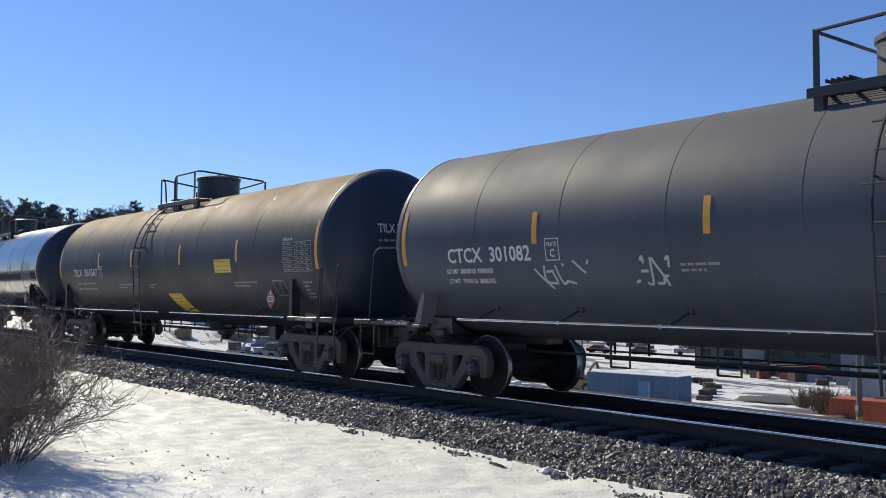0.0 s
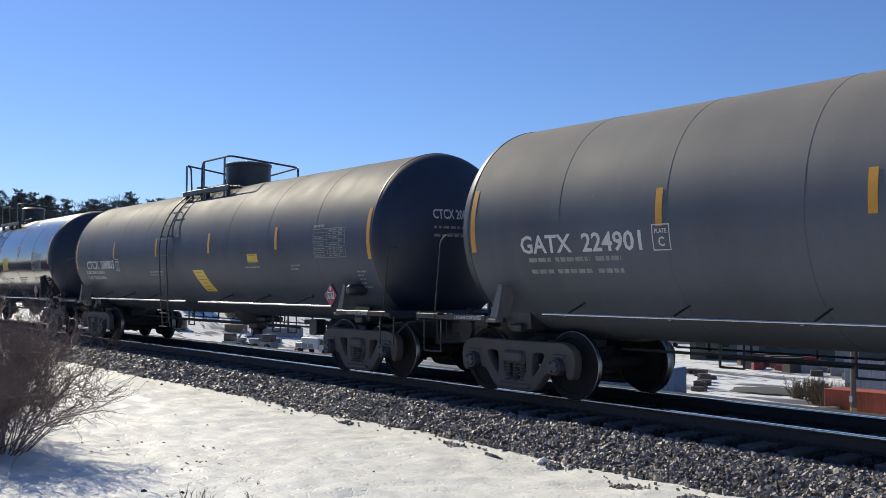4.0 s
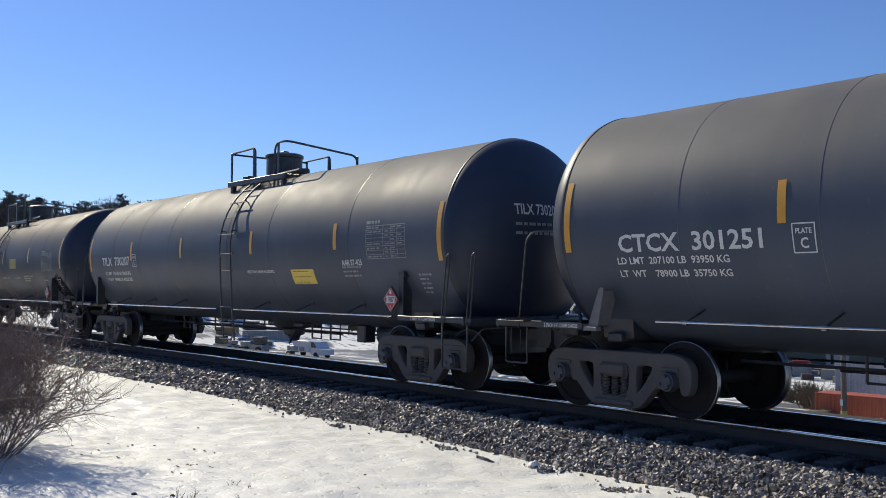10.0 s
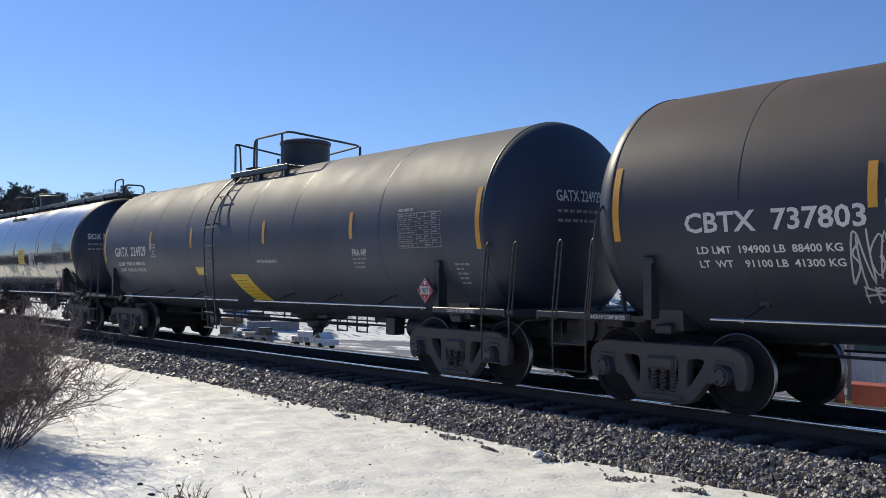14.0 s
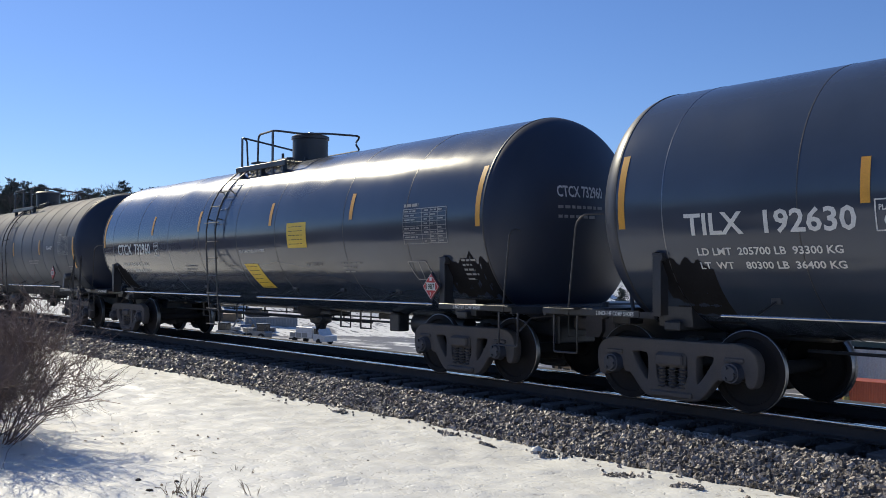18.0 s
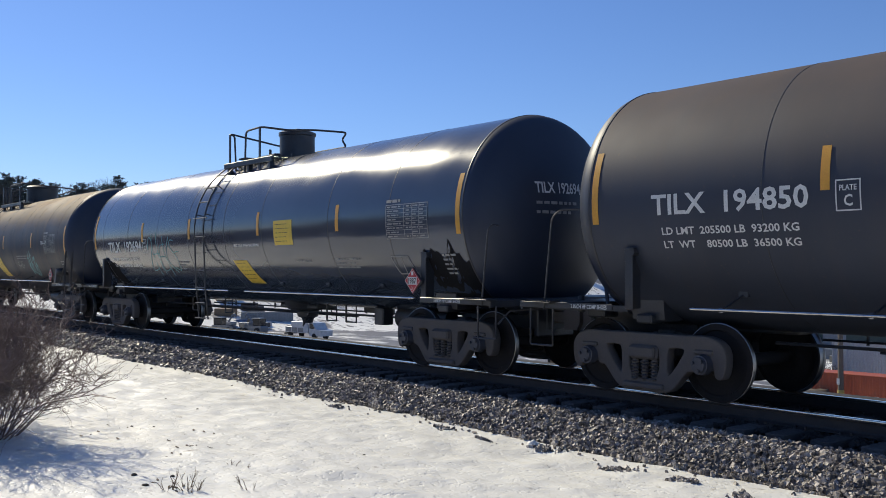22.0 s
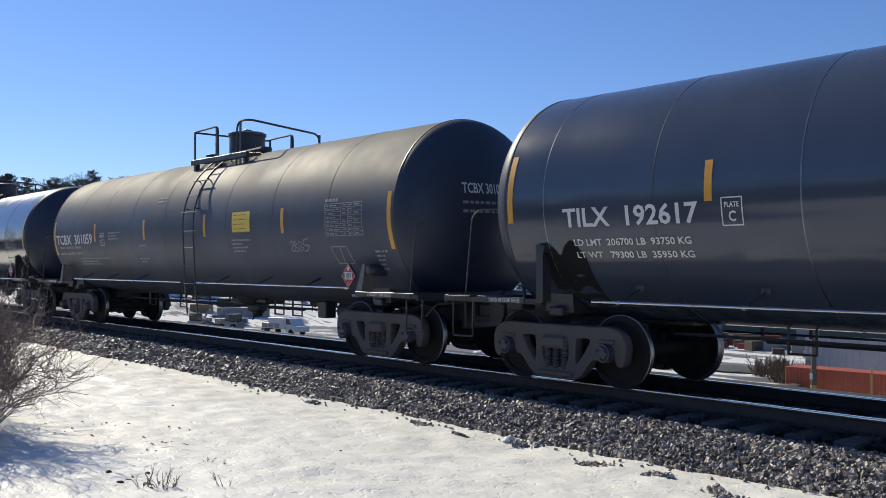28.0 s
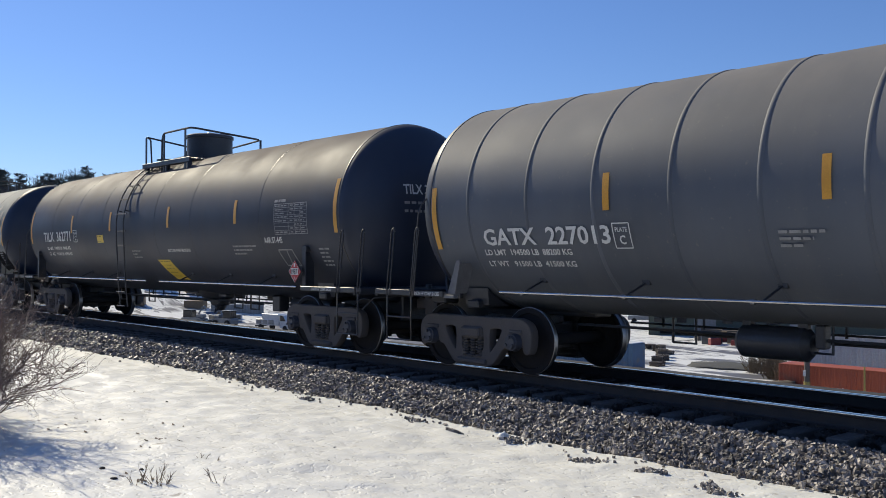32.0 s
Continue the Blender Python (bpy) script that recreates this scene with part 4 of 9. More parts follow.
def tank_car(k, spec):
    """One tank car on an Empty at the rail, its parts beneath."""
    random.seed(100 + k)
    style, paint = spec.get("style", "plain"), spec.get("paint", "dusty")
    car = new("tank_car")
    tagged(car, spec["label"], "tank car", "tank cars of the freight train")
    if "shell" not in MESHES:
        MESHES["shell"] = shell().mesh("shell", PAINT["dusty"])
    tank = part("tank", MESHES["shell"], car)
    tank.material_slots[0].link = 'OBJECT'
    tank.material_slots[0].material = PAINT[paint]
    ends = (0.09, -0.03) if k in LADDERED else (-0.05, -0.08)
    slim = spec.get("slim", 1.0)                        # some older tanks are a little narrower
    girth = pose(0, 0, ZC) @ Matrix.Diagonal((1, slim, slim, 1)) @ pose(0, 0, -ZC)
    tank.matrix_basis = girth @ pose(sum(ends) / 2, 0, 0) @ Matrix.Diagonal((1 + (ends[0] - ends[1]) / (2 * HALF), 1, 1, 1))
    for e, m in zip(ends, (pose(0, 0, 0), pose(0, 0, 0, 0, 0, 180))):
        part("tank_head", shared("tank_head", head, HEAD), car, "black dished tank end, darkened for the shade between cars", girth @ pose(e, 0, 0) @ m)
        part("rim", shared("head_ring", head_ring, STEEL_BLACK), car, m=girth @ pose(e, 0, 0) @ m @ pose(HALF - 0.005, 0, 0))
    if style == "ribbed":
        for x in [spec.get("ribs", -7.24) + 1.135 * i + 0.62 * (i > 6) for i in range(13)]:
            band = part("rib", shared("rib", rib, PAINT["dusty"]), car, m=girth @ pose(x, 0, 0))
            band.material_slots[0].link = 'OBJECT'
            band.material_slots[0].material = PAINT[paint]
    if style != "ribbed":
        chalky = (-4.20, -0.65, 2.22, 4.0, 5.83) if spec.get("old") else (-4.20,) if k in LADDERED else ()
        dark = spec["welds"] if "welds" in spec else [-7.47 + 1.21 * i for i in range(13)] if style == "seamed" else () if spec.get("old") else (-5.92, -2.39, 0.62, 2.37, 5.2) if k in LADDERED else (-5.35, -1.83, -0.03, 1.58, 4.0, 5.83)
        faint = (-5.95, -2.43) if spec.get("old") else ()
        bare = (-7.08, -3.51) if paint == "gloss" and k not in LADDERED else ()
        for x in chalky + faint + bare + tuple(dark):
            weld = part("weld_seam", shared("seam", seam, STEEL_BLACK), car, m=girth @ pose(x, 0, 0) @ Matrix.Diagonal((0.6 if x in chalky + faint else 1.0, 1, 1, 1)))
            if x not in dark:                                 # rubbed pale along the weld; on gloss cars metal imitates sun glint
                weld.material_slots[0].link = 'OBJECT'
                weld.material_slots[0].material = CHALK if x in chalky else WELD if x in bare else PAINT["pale"]
    flip = pose(0, 0, 0, 0, 0, 180)
    for m in (pose(UNDER, 0, 0), pose(UNDER, 0, 0) @ flip):
        part("stub_sill", shared("stub_sill", stub_sill, STEEL_BLACK), car, m=m)
        part("end_platform", shared("end_platform", end_platform, STEEL_BLACK), car, m=m)
        part("saddle", shared("saddle", saddle, STEEL_BLACK), car, m=m)
        part("coupler", shared("coupler", coupler, TRUCK), car, m=m)
        part("air_hose", shared("air_hose", air_hose, INK), car, m=m)
    lifted = pose(0, 0, spec.get("rz", 0.07 if spec.get("old") else 0.0))
    for m in (pose(0, 0, 0), flip):
        part("side_rail", shared("side_rail_a", lambda g: side_rail(g, -6.3, 0.12), BRIGHT_BAR), car, "pale worn pipe rail along the tank's foot", lifted @ m)
        part("side_rail", shared("side_rail_b", lambda g: side_rail(g, 0.82, 6.45), BRIGHT_BAR), car, "pale worn pipe rail along the tank's foot", lifted @ m)
    for x in (-5.9, -4.2, -2.4, 1.6, 3.3, 5.0):
        part("rail_strut", shared("rail_strut", rail_strut, STEEL_BLACK), car, m=lifted @ pose(x, 0, 0))

    def fit_out(key, fn, name, far=False, label="", material=STEEL_BLACK):
        """One piece of end gear, with its twin on the far side where the frames of the car show both."""
        me = shared(key, fn, material)
        part(name, me, car, label)
        if far:
            part(name, me, car, m=pose(2 * UNDER, 0, 0) @ flip)

    if spec.get("old"):
        fit_out("slack_bracket_r", lambda g: slack_bracket(g, 6.71), "bracket", label="slanted pale grey bracket plate", material=PALE_PLATE)
        fit_out("slack_bracket_l", lambda g: slack_bracket(g, -7.28), "bracket", label="slanted pale grey bracket plate", material=PALE_PLATE)
        fit_out("pipe_stub", pipe_stub, "pipe_stub")
    else:
        fit_out("jack_bracket_r", lambda g: jack_bracket(g, 6.68), "bracket")
        if k in (20, 24):
            fit_out("jack_plate", lambda g: jack_plate(g, -7.18), "bracket", label="short pale grey slanted plate", material=PALE_PLATE)
        else:
            fit_out("jack_bracket_l", lambda g: jack_bracket(g, -7.20), "bracket")
    if k in LADDERED:
        for q, x in (("a", 7.70), ("b", 8.28), ("c", -8.82), ("d", -8.24)):
            fit_out("stanchion_" + q, lambda g: stanchion(g, x), "stanchion", q in "ac")
        fit_out("stirrup_r", lambda g: stirrup(g, 7.73, 8.30, 0.40, (0.74,)), "stirrup", True)
        fit_out("stirrup_l", lambda g: stirrup(g, -8.80, -8.22, 0.40, (0.74,)), "stirrup", True)
        fit_out("corner_post", corner_post, "grab_iron", True)
        if spec.get("old"):
            fit_out("brace_r", lambda g: post_brace(g, 7.35, 7.68), "brace", True)
    else:
        fit_out("plain_grab", plain_grab, "grab_iron", True)
        fit_out("hooked_grab", hooked_grab, "grab_iron", True)
        fit_out("stirrup_short_r", lambda g: stirrup(g, 7.95, 8.33, 0.60), "stirrup", True)
        fit_out("stirrup_short_l", lambda g: stirrup(g, -8.91, -8.50, 0.58), "stirrup", True)
        fit_out("step_plate_r", lambda g: step_plate(g, 7.74, 8.26), "step_plate")
        fit_out("step_plate_l", lambda g: step_plate(g, -8.93, -8.45), "step_plate")
    part("brake_pipe", shared("low_rail", low_rail, STEEL_BLACK), car)
    part("brake_rigging", shared("brake_gear", brake_gear, STEEL_BLACK), car)
    if style in ("ribbed", "seamed"):
        part("air_reservoir", shared("big_reservoir_" + style, lambda g: big_reservoir(g, -2.95 if style == "ribbed" else 3.1), STEEL_BLACK), car)
    part("air_reservoir", shared("brake_reservoir", brake_reservoir, STEEL_BLACK), car)
    part("brake_cylinder", shared("end_gear", end_gear, STEEL_BLACK), car)
    part("bottom_outlet", shared("outlet", outlet, STEEL_BLACK), car)
    st = 3 if style == "walk" else spec.get("rail", 0)
    top = pose(spec.get("tx", -0.32 if style == "ribbed" else 0.0), 0, R * (slim - 1))
    part("manway", shared("dome_%d" % st, lambda g: dome(g, st), STEEL_BLACK), car, "round black manway housing on top", top)
    part("valve", shared("valve_%d" % st, lambda g: valve(g, st), STEEL_BLACK), car, m=top)
    if style == "walk":
        part("running_board", shared("long_walk", long_walk, STEEL_BLACK), car, "full-length black grating running board")
        for m in (pose(0, 0, 0), flip):
            for i in (0, 1):
                part("end_hoop", shared("end_hoop_%d" % i, lambda g: end_hoop(g, i), STEEL_BLACK), car, m=m)
        for i in (0, 1):
            part("handrail", shared("hoop_%d" % i, lambda g: hoop(g, i), STEEL_BLACK), car)
        part("platform", shared("walk_platform", walk_platform, STEEL_BLACK), car, "black grating step beside the manway")
    else:
        part("platform", shared("platform_%d" % st, lambda g: platform(g, st), STEEL_BLACK), car, "black steel grating platform round the manway", top)
        for i in (0, 1):
            part("handrail", shared("platform_rail_%d_%d" % (st, i), lambda g: platform_rail(g, st, i), STEEL_BLACK), car, m=top)
        part("ladder", shared("side_ladder_%d" % st, lambda g: side_ladder(g, LAYOUT[st][2]), STEEL_BLACK), car, m=girth @ pose(-0.1 if style == "ribbed" else spec.get("tx", 0.0), 0, 0))
        part("ladder", shared("far_ladder_%d" % st, lambda g: side_ladder(g, LAYOUT[st][2], 1), STEEL_BLACK), car)
    part("shoe_stencil", shared_text("shoe_stencil", "2 INCH HF COMP SHOES", 0.05, 7.05, 0.62), car)
    part("shoe_stencil", shared_text("shoe_stencil_l", "2 INCH HF COMP SHOES", 0.05, -8.07, 0.60), car)
    for s in (-1, 1):
        add_truck(car, UNDER + s * BOGIE, k)
    RAISED[0] = R * (slim - 1) + (0.012 if style == "ribbed" else 0.0)
    marks(car, k, spec)
    RAISED[0] = 0.0
    return car


def joined(pieces):
    V, F = [], []
    for vv, ff in pieces:
        F += [tuple(k + len(V) for k in f) for f in ff]
        V += vv
    return V, F


def outline_tag(x, z, w, h, n, seed, width=0.03):
    """Swollen letters drawn in outline, overlapping, too wild to read."""
    rng = random.Random(seed)
    out = []
    step = w / n
    for k in range(n):
        cx, cz = x - w / 2 + step * (k + 0.5), z + rng.uniform(-0.06, 0.06) * h
        m = rng.randint(7, 9)
        ring = []
        for i in range(m):
            a = 2 * math.pi * i / m + rng.uniform(-0.15, 0.15)
            s = (0.66 if i % 2 else 1.08) * rng.uniform(0.85, 1.12)
            ex = abs(math.cos(a)) ** 0.6 * (1 if math.cos(a) > 0 else -1)
            ez = abs(math.sin(a)) ** 0.6 * (1 if math.sin(a) > 0 else -1)
            ring.append((cx + 0.56 * step * s * ex, cz + 0.5 * h * s * ez))
        out.append(stroke(curve(ring + ring[:2], 4), width))
        if rng.random() < 0.6:
            e, f = 0.12 * step, 0.12 * h
            dx, dz = rng.uniform(-0.1, 0.1) * step, rng.uniform(-0.15, 0.15) * h
            out.append(stroke([(cx + dx + e * math.cos(t), cz + dz + f * math.sin(t)) for t in np.linspace(0, 6.3, 12)], width * 0.8))
        else:
            out.append(stroke([(cx - 0.1 * step, cz + 0.1 * h), (cx + 0.05 * step, cz - 0.05 * h), (cx - 0.05 * step, cz - 0.35 * h)], width * 0.8))
    return joined(out)


# letter skeletons in a unit box
STROKES = {"F": [[(0.15, 0.0), (0.15, 0.95)], [(0.05, 0.92), (0.9, 0.95)], [(0.15, 0.5), (0.7, 0.55)]], "I": [[(0.5, 0.0), (0.45, 0.35), (0.5, 0.7)], [(0.5, 0.92), (0.52, 0.95)]], "G": [[(0.9, 0.78), (0.5, 0.95), (0.12, 0.5), (0.45, 0.06), (0.88, 0.22), (0.85, 0.48), (0.55, 0.48)]],
           "D": [[(0.2, 0.05), (0.15, 0.9), (0.6, 0.8), (0.9, 0.35), (0.55, 0.05), (0.2, 0.05)]], "E": [[(0.9, 0.92), (0.2, 0.88), (0.15, 0.1), (0.9, 0.08)], [(0.2, 0.5), (0.75, 0.5)]],
           "S": [[(0.85, 0.85), (0.4, 0.95), (0.2, 0.7), (0.75, 0.4), (0.7, 0.1), (0.1, 0.1)]], "A": [[(0.05, 0.0), (0.4, 0.95), (0.9, 0.0)], [(0.2, 0.35), (0.75, 0.35)]],
           "2": [[(0.1, 0.7), (0.4, 0.98), (0.8, 0.75), (0.2, 0.05), (0.9, 0.05)]], "K": [[(0.15, 0.0), (0.2, 0.95)], [(0.9, 0.95), (0.3, 0.45), (0.95, 0.02)]],
           "R": [[(0.15, 0.0), (0.2, 0.95), (0.75, 0.9), (0.7, 0.55), (0.25, 0.5), (0.9, 0.0)]], "U": [[(0.1, 0.95), (0.15, 0.2), (0.5, 0.02), (0.8, 0.3), (0.85, 0.95)]],
           "V": [[(0.05, 0.95), (0.4, 0.02), (0.9, 1.0)]], "H": [[(0.15, 0.0), (0.2, 0.98)], [(0.8, 0.0), (0.75, 0.98)], [(0.1, 0.45), (0.9, 0.5)]],
           "T": [[(0.05, 0.9), (0.95, 0.95)], [(0.5, 0.9), (0.45, 0.0)]], "B": [[(0.2, 0.02), (0.2, 0.95), (0.75, 0.8), (0.3, 0.52), (0.85, 0.3), (0.2, 0.02)]],
           "N": [[(0.1, 0.0), (0.2, 0.95), (0.75, 0.05), (0.9, 1.0)]], "O": [[(0.5, 0.95), (0.12, 0.5), (0.5, 0.04), (0.88, 0.5), (0.5, 0.95)]],
           "3": [[(0.15, 0.9), (0.8, 0.85), (0.35, 0.52), (0.85, 0.3), (0.15, 0.05)]], "5": [[(0.9, 0.95), (0.25, 0.92), (0.2, 0.5), (0.8, 0.45), (0.7, 0.08), (0.1, 0.08)]],
           "?": [[(0.2, 0.7), (0.5, 0.95), (0.8, 0.65), (0.45, 0.4), (0.45, 0.25)], [(0.45, 0.05), (0.48, 0.02)]], "L": [[(0.3, 0.98), (0.2, 0.1), (0.95, 0.06)]], "P": [[(0.15, 0.0), (0.22, 0.95), (0.85, 0.8), (0.75, 0.5), (0.25, 0.45)]], "!": [[(0.7, 1.05), (0.45, 0.35)], [(0.4, 0.12), (0.37, 0.05)]],
           "Y": [[(0.05, 0.95), (0.25, 0.45), (0.85, 0.6)], [(1.0, 1.0), (0.75, 0.35), (0.95, -0.3), (1.35, -0.95)]], "+": [[(0.0, 0.5), (1.0, 0.6)], [(0.55, 1.0), (0.45, 0.0)]], " ": [],
           "W": [[(0.0, 0.95), (0.2, 0.05), (0.48, 0.75), (0.72, 0.05), (1.0, 1.0)]], "M": [[(0.0, 0.0), (0.12, 0.95), (0.48, 0.3), (0.85, 1.0), (1.0, 0.0)]],
           "6": [[(0.8, 0.98), (0.3, 0.75), (0.12, 0.3), (0.5, 0.02), (0.85, 0.28), (0.55, 0.5), (0.18, 0.35)]], "0": [[(0.5, 0.95), (0.12, 0.5), (0.5, 0.04), (0.88, 0.5), (0.5, 0.95)]],
           "i": [[(0.2, 0.88), (0.05, 0.5), (0.1, 0.1), (0.5, 0.12), (0.65, 0.45), (0.6, 0.5)], [(0.15, 0.85), (0.75, 0.82), (0.55, 0.5)], [(0.55, 1.05), (0.35, 1.2), (0.55, 1.36), (0.75, 1.2), (0.55, 1.05)], [(0.1, 0.1), (0.5, -0.1), (0.95, 0.02)]],
           "g": [[(0.95, 0.95), (0.5, 0.95), (0.1, 0.6), (0.1, 0.2), (0.4, 0.0), (1.0, 0.0)], [(0.98, 0.82), (0.6, 0.78), (0.35, 0.5), (0.45, 0.22), (0.8, 0.25), (0.9, 0.42), (0.6, 0.42)]],
           "d": [[(0.15, 0.92), (0.05, 0.25), (1.0, 0.2), (0.55, 0.72), (0.15, 0.92)], [(0.5, 0.68), (0.35, 0.35), (0.75, 0.32)], [(0.05, 0.02), (0.5, 0.08), (1.0, -0.1)]],
           "e": [[(0.0, 0.98), (0.2, 0.6), (0.45, 0.3), (0.4, 0.12)], [(0.0, 1.0), (0.6, 0.8), (1.0, 1.08)], [(0.95, 0.58), (0.55, 0.6), (0.58, 0.45), (0.9, 0.42), (0.58, 0.28), (0.62, 0.2), (1.0, 0.2)], [(0.0, -0.1), (0.4, -0.18), (1.0, -0.02)]]}


def hand_word(x, z, w, h, text, width):
    """Letters sprayed by hand in single strokes, a little uneven."""
    rng = random.Random(len(text) * 7 + int(w * 100))
    out = []
    step = w / len(text)
    for k, ch in enumerate(text):
        up, grow = rng.uniform(-0.07, 0.07) * h, rng.uniform(0.9, 1.12)
        for line in STROKES[ch]:
            out.append(stroke(curve([(x - w / 2 + step * (k + 0.05 + 0.95 * u), z + up + h * grow * (v - 0.5)) for u, v in line], 6), width * rng.uniform(0.85, 1.15)))
    return joined(out)


def outline_word(x, z, w, h, text, width):
    """Swollen sprayed letters drawn in outline round their strokes."""
    out = []
    step = w / len(text)
    fat = min(step, h) * 0.15
    for k, ch in enumerate(text):
        for line in STROKES[ch]:
            pts = curve([(x - w / 2 + step * (k + u), z + h * (v - 0.5)) for u, v in line], 5)
            left, right = [], []
            for i, q in enumerate(pts):
                a, b = pts[max(i - 1, 0)], pts[min(i + 1, len(pts) - 1)]
                n = math.hypot(b[0] - a[0], b[1] - a[1]) or 1
                nx, nz = -(b[1] - a[1]) / n * fat, (b[0] - a[0]) / n * fat
                left.append((q[0] + nx, q[1] + nz))
                right.append((q[0] - nx, q[1] - nz))
            ring = left + right[::-1]
            out.append(stroke(ring + ring[:2], width))
    return joined(out)


def diamond(x, z, w, h, lift=0.006, n=24):
    V, F = [], []
    for i in range(n + 1):
        t = -1 + 2 * i / n
        hw = max(0.002, w / 2 * (1 - abs(t)))
        V += [on_tank(x - hw, z, t * h / 2, lift), on_tank(x + hw, z, t * h / 2, lift)]
    return V, [(2 * i, 2 * i + 1, 2 * i + 3, 2 * i + 2) for i in range(n)]


def diamond_logo(car, x, z, w, h):
    d = put(car, "painted_diamond", diamond(x, z, w, h), SALMON, "large faded red diamond emblem")
    for k in range(3):          # slanted pale blocks in place of its letters
        part("emblem_block", mark_mesh(*patch(x - 0.52 + 0.50 * k, z + 0.17, 0.40, 0.42, 0.009, -0.30), CREAM, "emblem_block"), d)
    for k in range(5):
        ww = 0.5 - 0.16 * abs(k - 1.6)
        part("emblem_stripe", mark_mesh(*patch(x - 0.05, z - 0.32 - 0.10 * k, ww, 0.05, 0.009), CREAM, "emblem_stripe"), d)


def splatter(car, x, z, w, h):
    rng = random.Random(77)
    out = []
    # two heavy dabs low down, loose flecks over the rest
    clumps = [(-0.35, 0.0, 60, 0.05, 0.10), (-0.27, 0.22, 40, 0.045, 0.06), (-0.02, 0.40, 20, 0.06, 0.03), (0.32, 0.42, 14, 0.05, 0.03), (0.43, 0.36, 12, 0.04, 0.05), (0.12, 0.30, 14, 0.05, 0.04)]
    flecks = [(rng.gauss(cx, sx), rng.gauss(cz, sz), 0.5 + 3.0 * rng.random() ** 2.2) for cx, cz, n, sx, sz in clumps for i in range(n)]
    flecks += [(rng.uniform(-0.4, 0.5), rng.gauss(0.12, 0.22), rng.uniform(0.3, 0.9)) for i in range(90)]
    for u, v, size in flecks:
        a = 0.028 * size
        m = 7
        pts = [(a * rng.uniform(0.6, 1.5) * math.cos(6.283 * j / m), a * 0.45 * rng.uniform(0.5, 1.3) * math.sin(6.283 * j / m)) for j in range(m)]
        out.append(([on_tank(x + u * w + p + q * 0.8, z, v * h + q + 0.3 * p, 0.008) for p, q in pts], [tuple(range(m))]))
    put(car, "snow_spatter", joined(out), SNOW_CHUNK, "white snow spatter frozen to the tank side")


def head_tag(car):
    """A looped tag on the head that faces +x: an arch, two inner loops, a spout and two small figures."""
    def loop(cy, cz, ry, rz, a, b, n=24):
        return [(cy + ry * math.cos(a + (b - a) * i / n), cz + rz * math.sin(a + (b - a) * i / n)) for i in range(n + 1)]

    lines = [loop(-0.98, 2.86, 0.40, 0.58, -0.9, 3.6), loop(-1.15, 3.02, 0.13, 0.30, 0.0, 6.3), loop(-0.85, 2.98, 0.15, 0.34, 0.0, 6.3),
             loop(-1.02, 2.58, 0.13, 0.34, -1.5, 3.4), loop(-0.78, 2.52, 0.10, 0.26, -2.6, 2.2),
             curve([(-1.12, 2.72), (-1.34, 2.36), (-1.42, 2.22), (-1.15, 2.36), (-1.08, 2.52)], 5), curve([(-1.40, 2.96), (-1.1, 2.88), (-0.72, 2.74)], 5),
             curve([(-0.46, 2.62), (-0.50, 2.36), (-0.34, 2.38)], 5), [(-0.34, 2.62), (-0.38, 2.12)], loop(-0.20, 2.44, 0.07, 0.12, 0.0, 6.3, 12), [(-0.14, 2.44), (-0.22, 2.10)]]
    out = []
    for pts in lines:
        pts = [(-1.48 + (y + 1.42) * 0.68, 2.78 + (z - 2.75) * 0.9) for y, z in pts]
        w = 0.030 if len(pts) > 14 else 0.022
        V = []
        for i, (y, z) in enumerate(pts):
            a, b = pts[max(i - 1, 0)], pts[min(i + 1, len(pts) - 1)]
            k = math.hypot(b[0] - a[0], b[1] - a[1]) or 1
            for e in (-w, w):
                yy, zz = y - (b[1] - a[1]) / k * e, z + (b[0] - a[0]) / k * e
                r = min(0.99, math.hypot(yy, zz - ZC) / R)
                V.append((HALF + head_depth(r) + 0.014, yy, zz))
        out.append((V, [(2 * i, 2 * i + 1, 2 * i + 3, 2 * i + 2) for i in range(len(pts) - 1)]))
    put(car, "graffiti", joined(out), TAG, "looping white tag on the tank head")


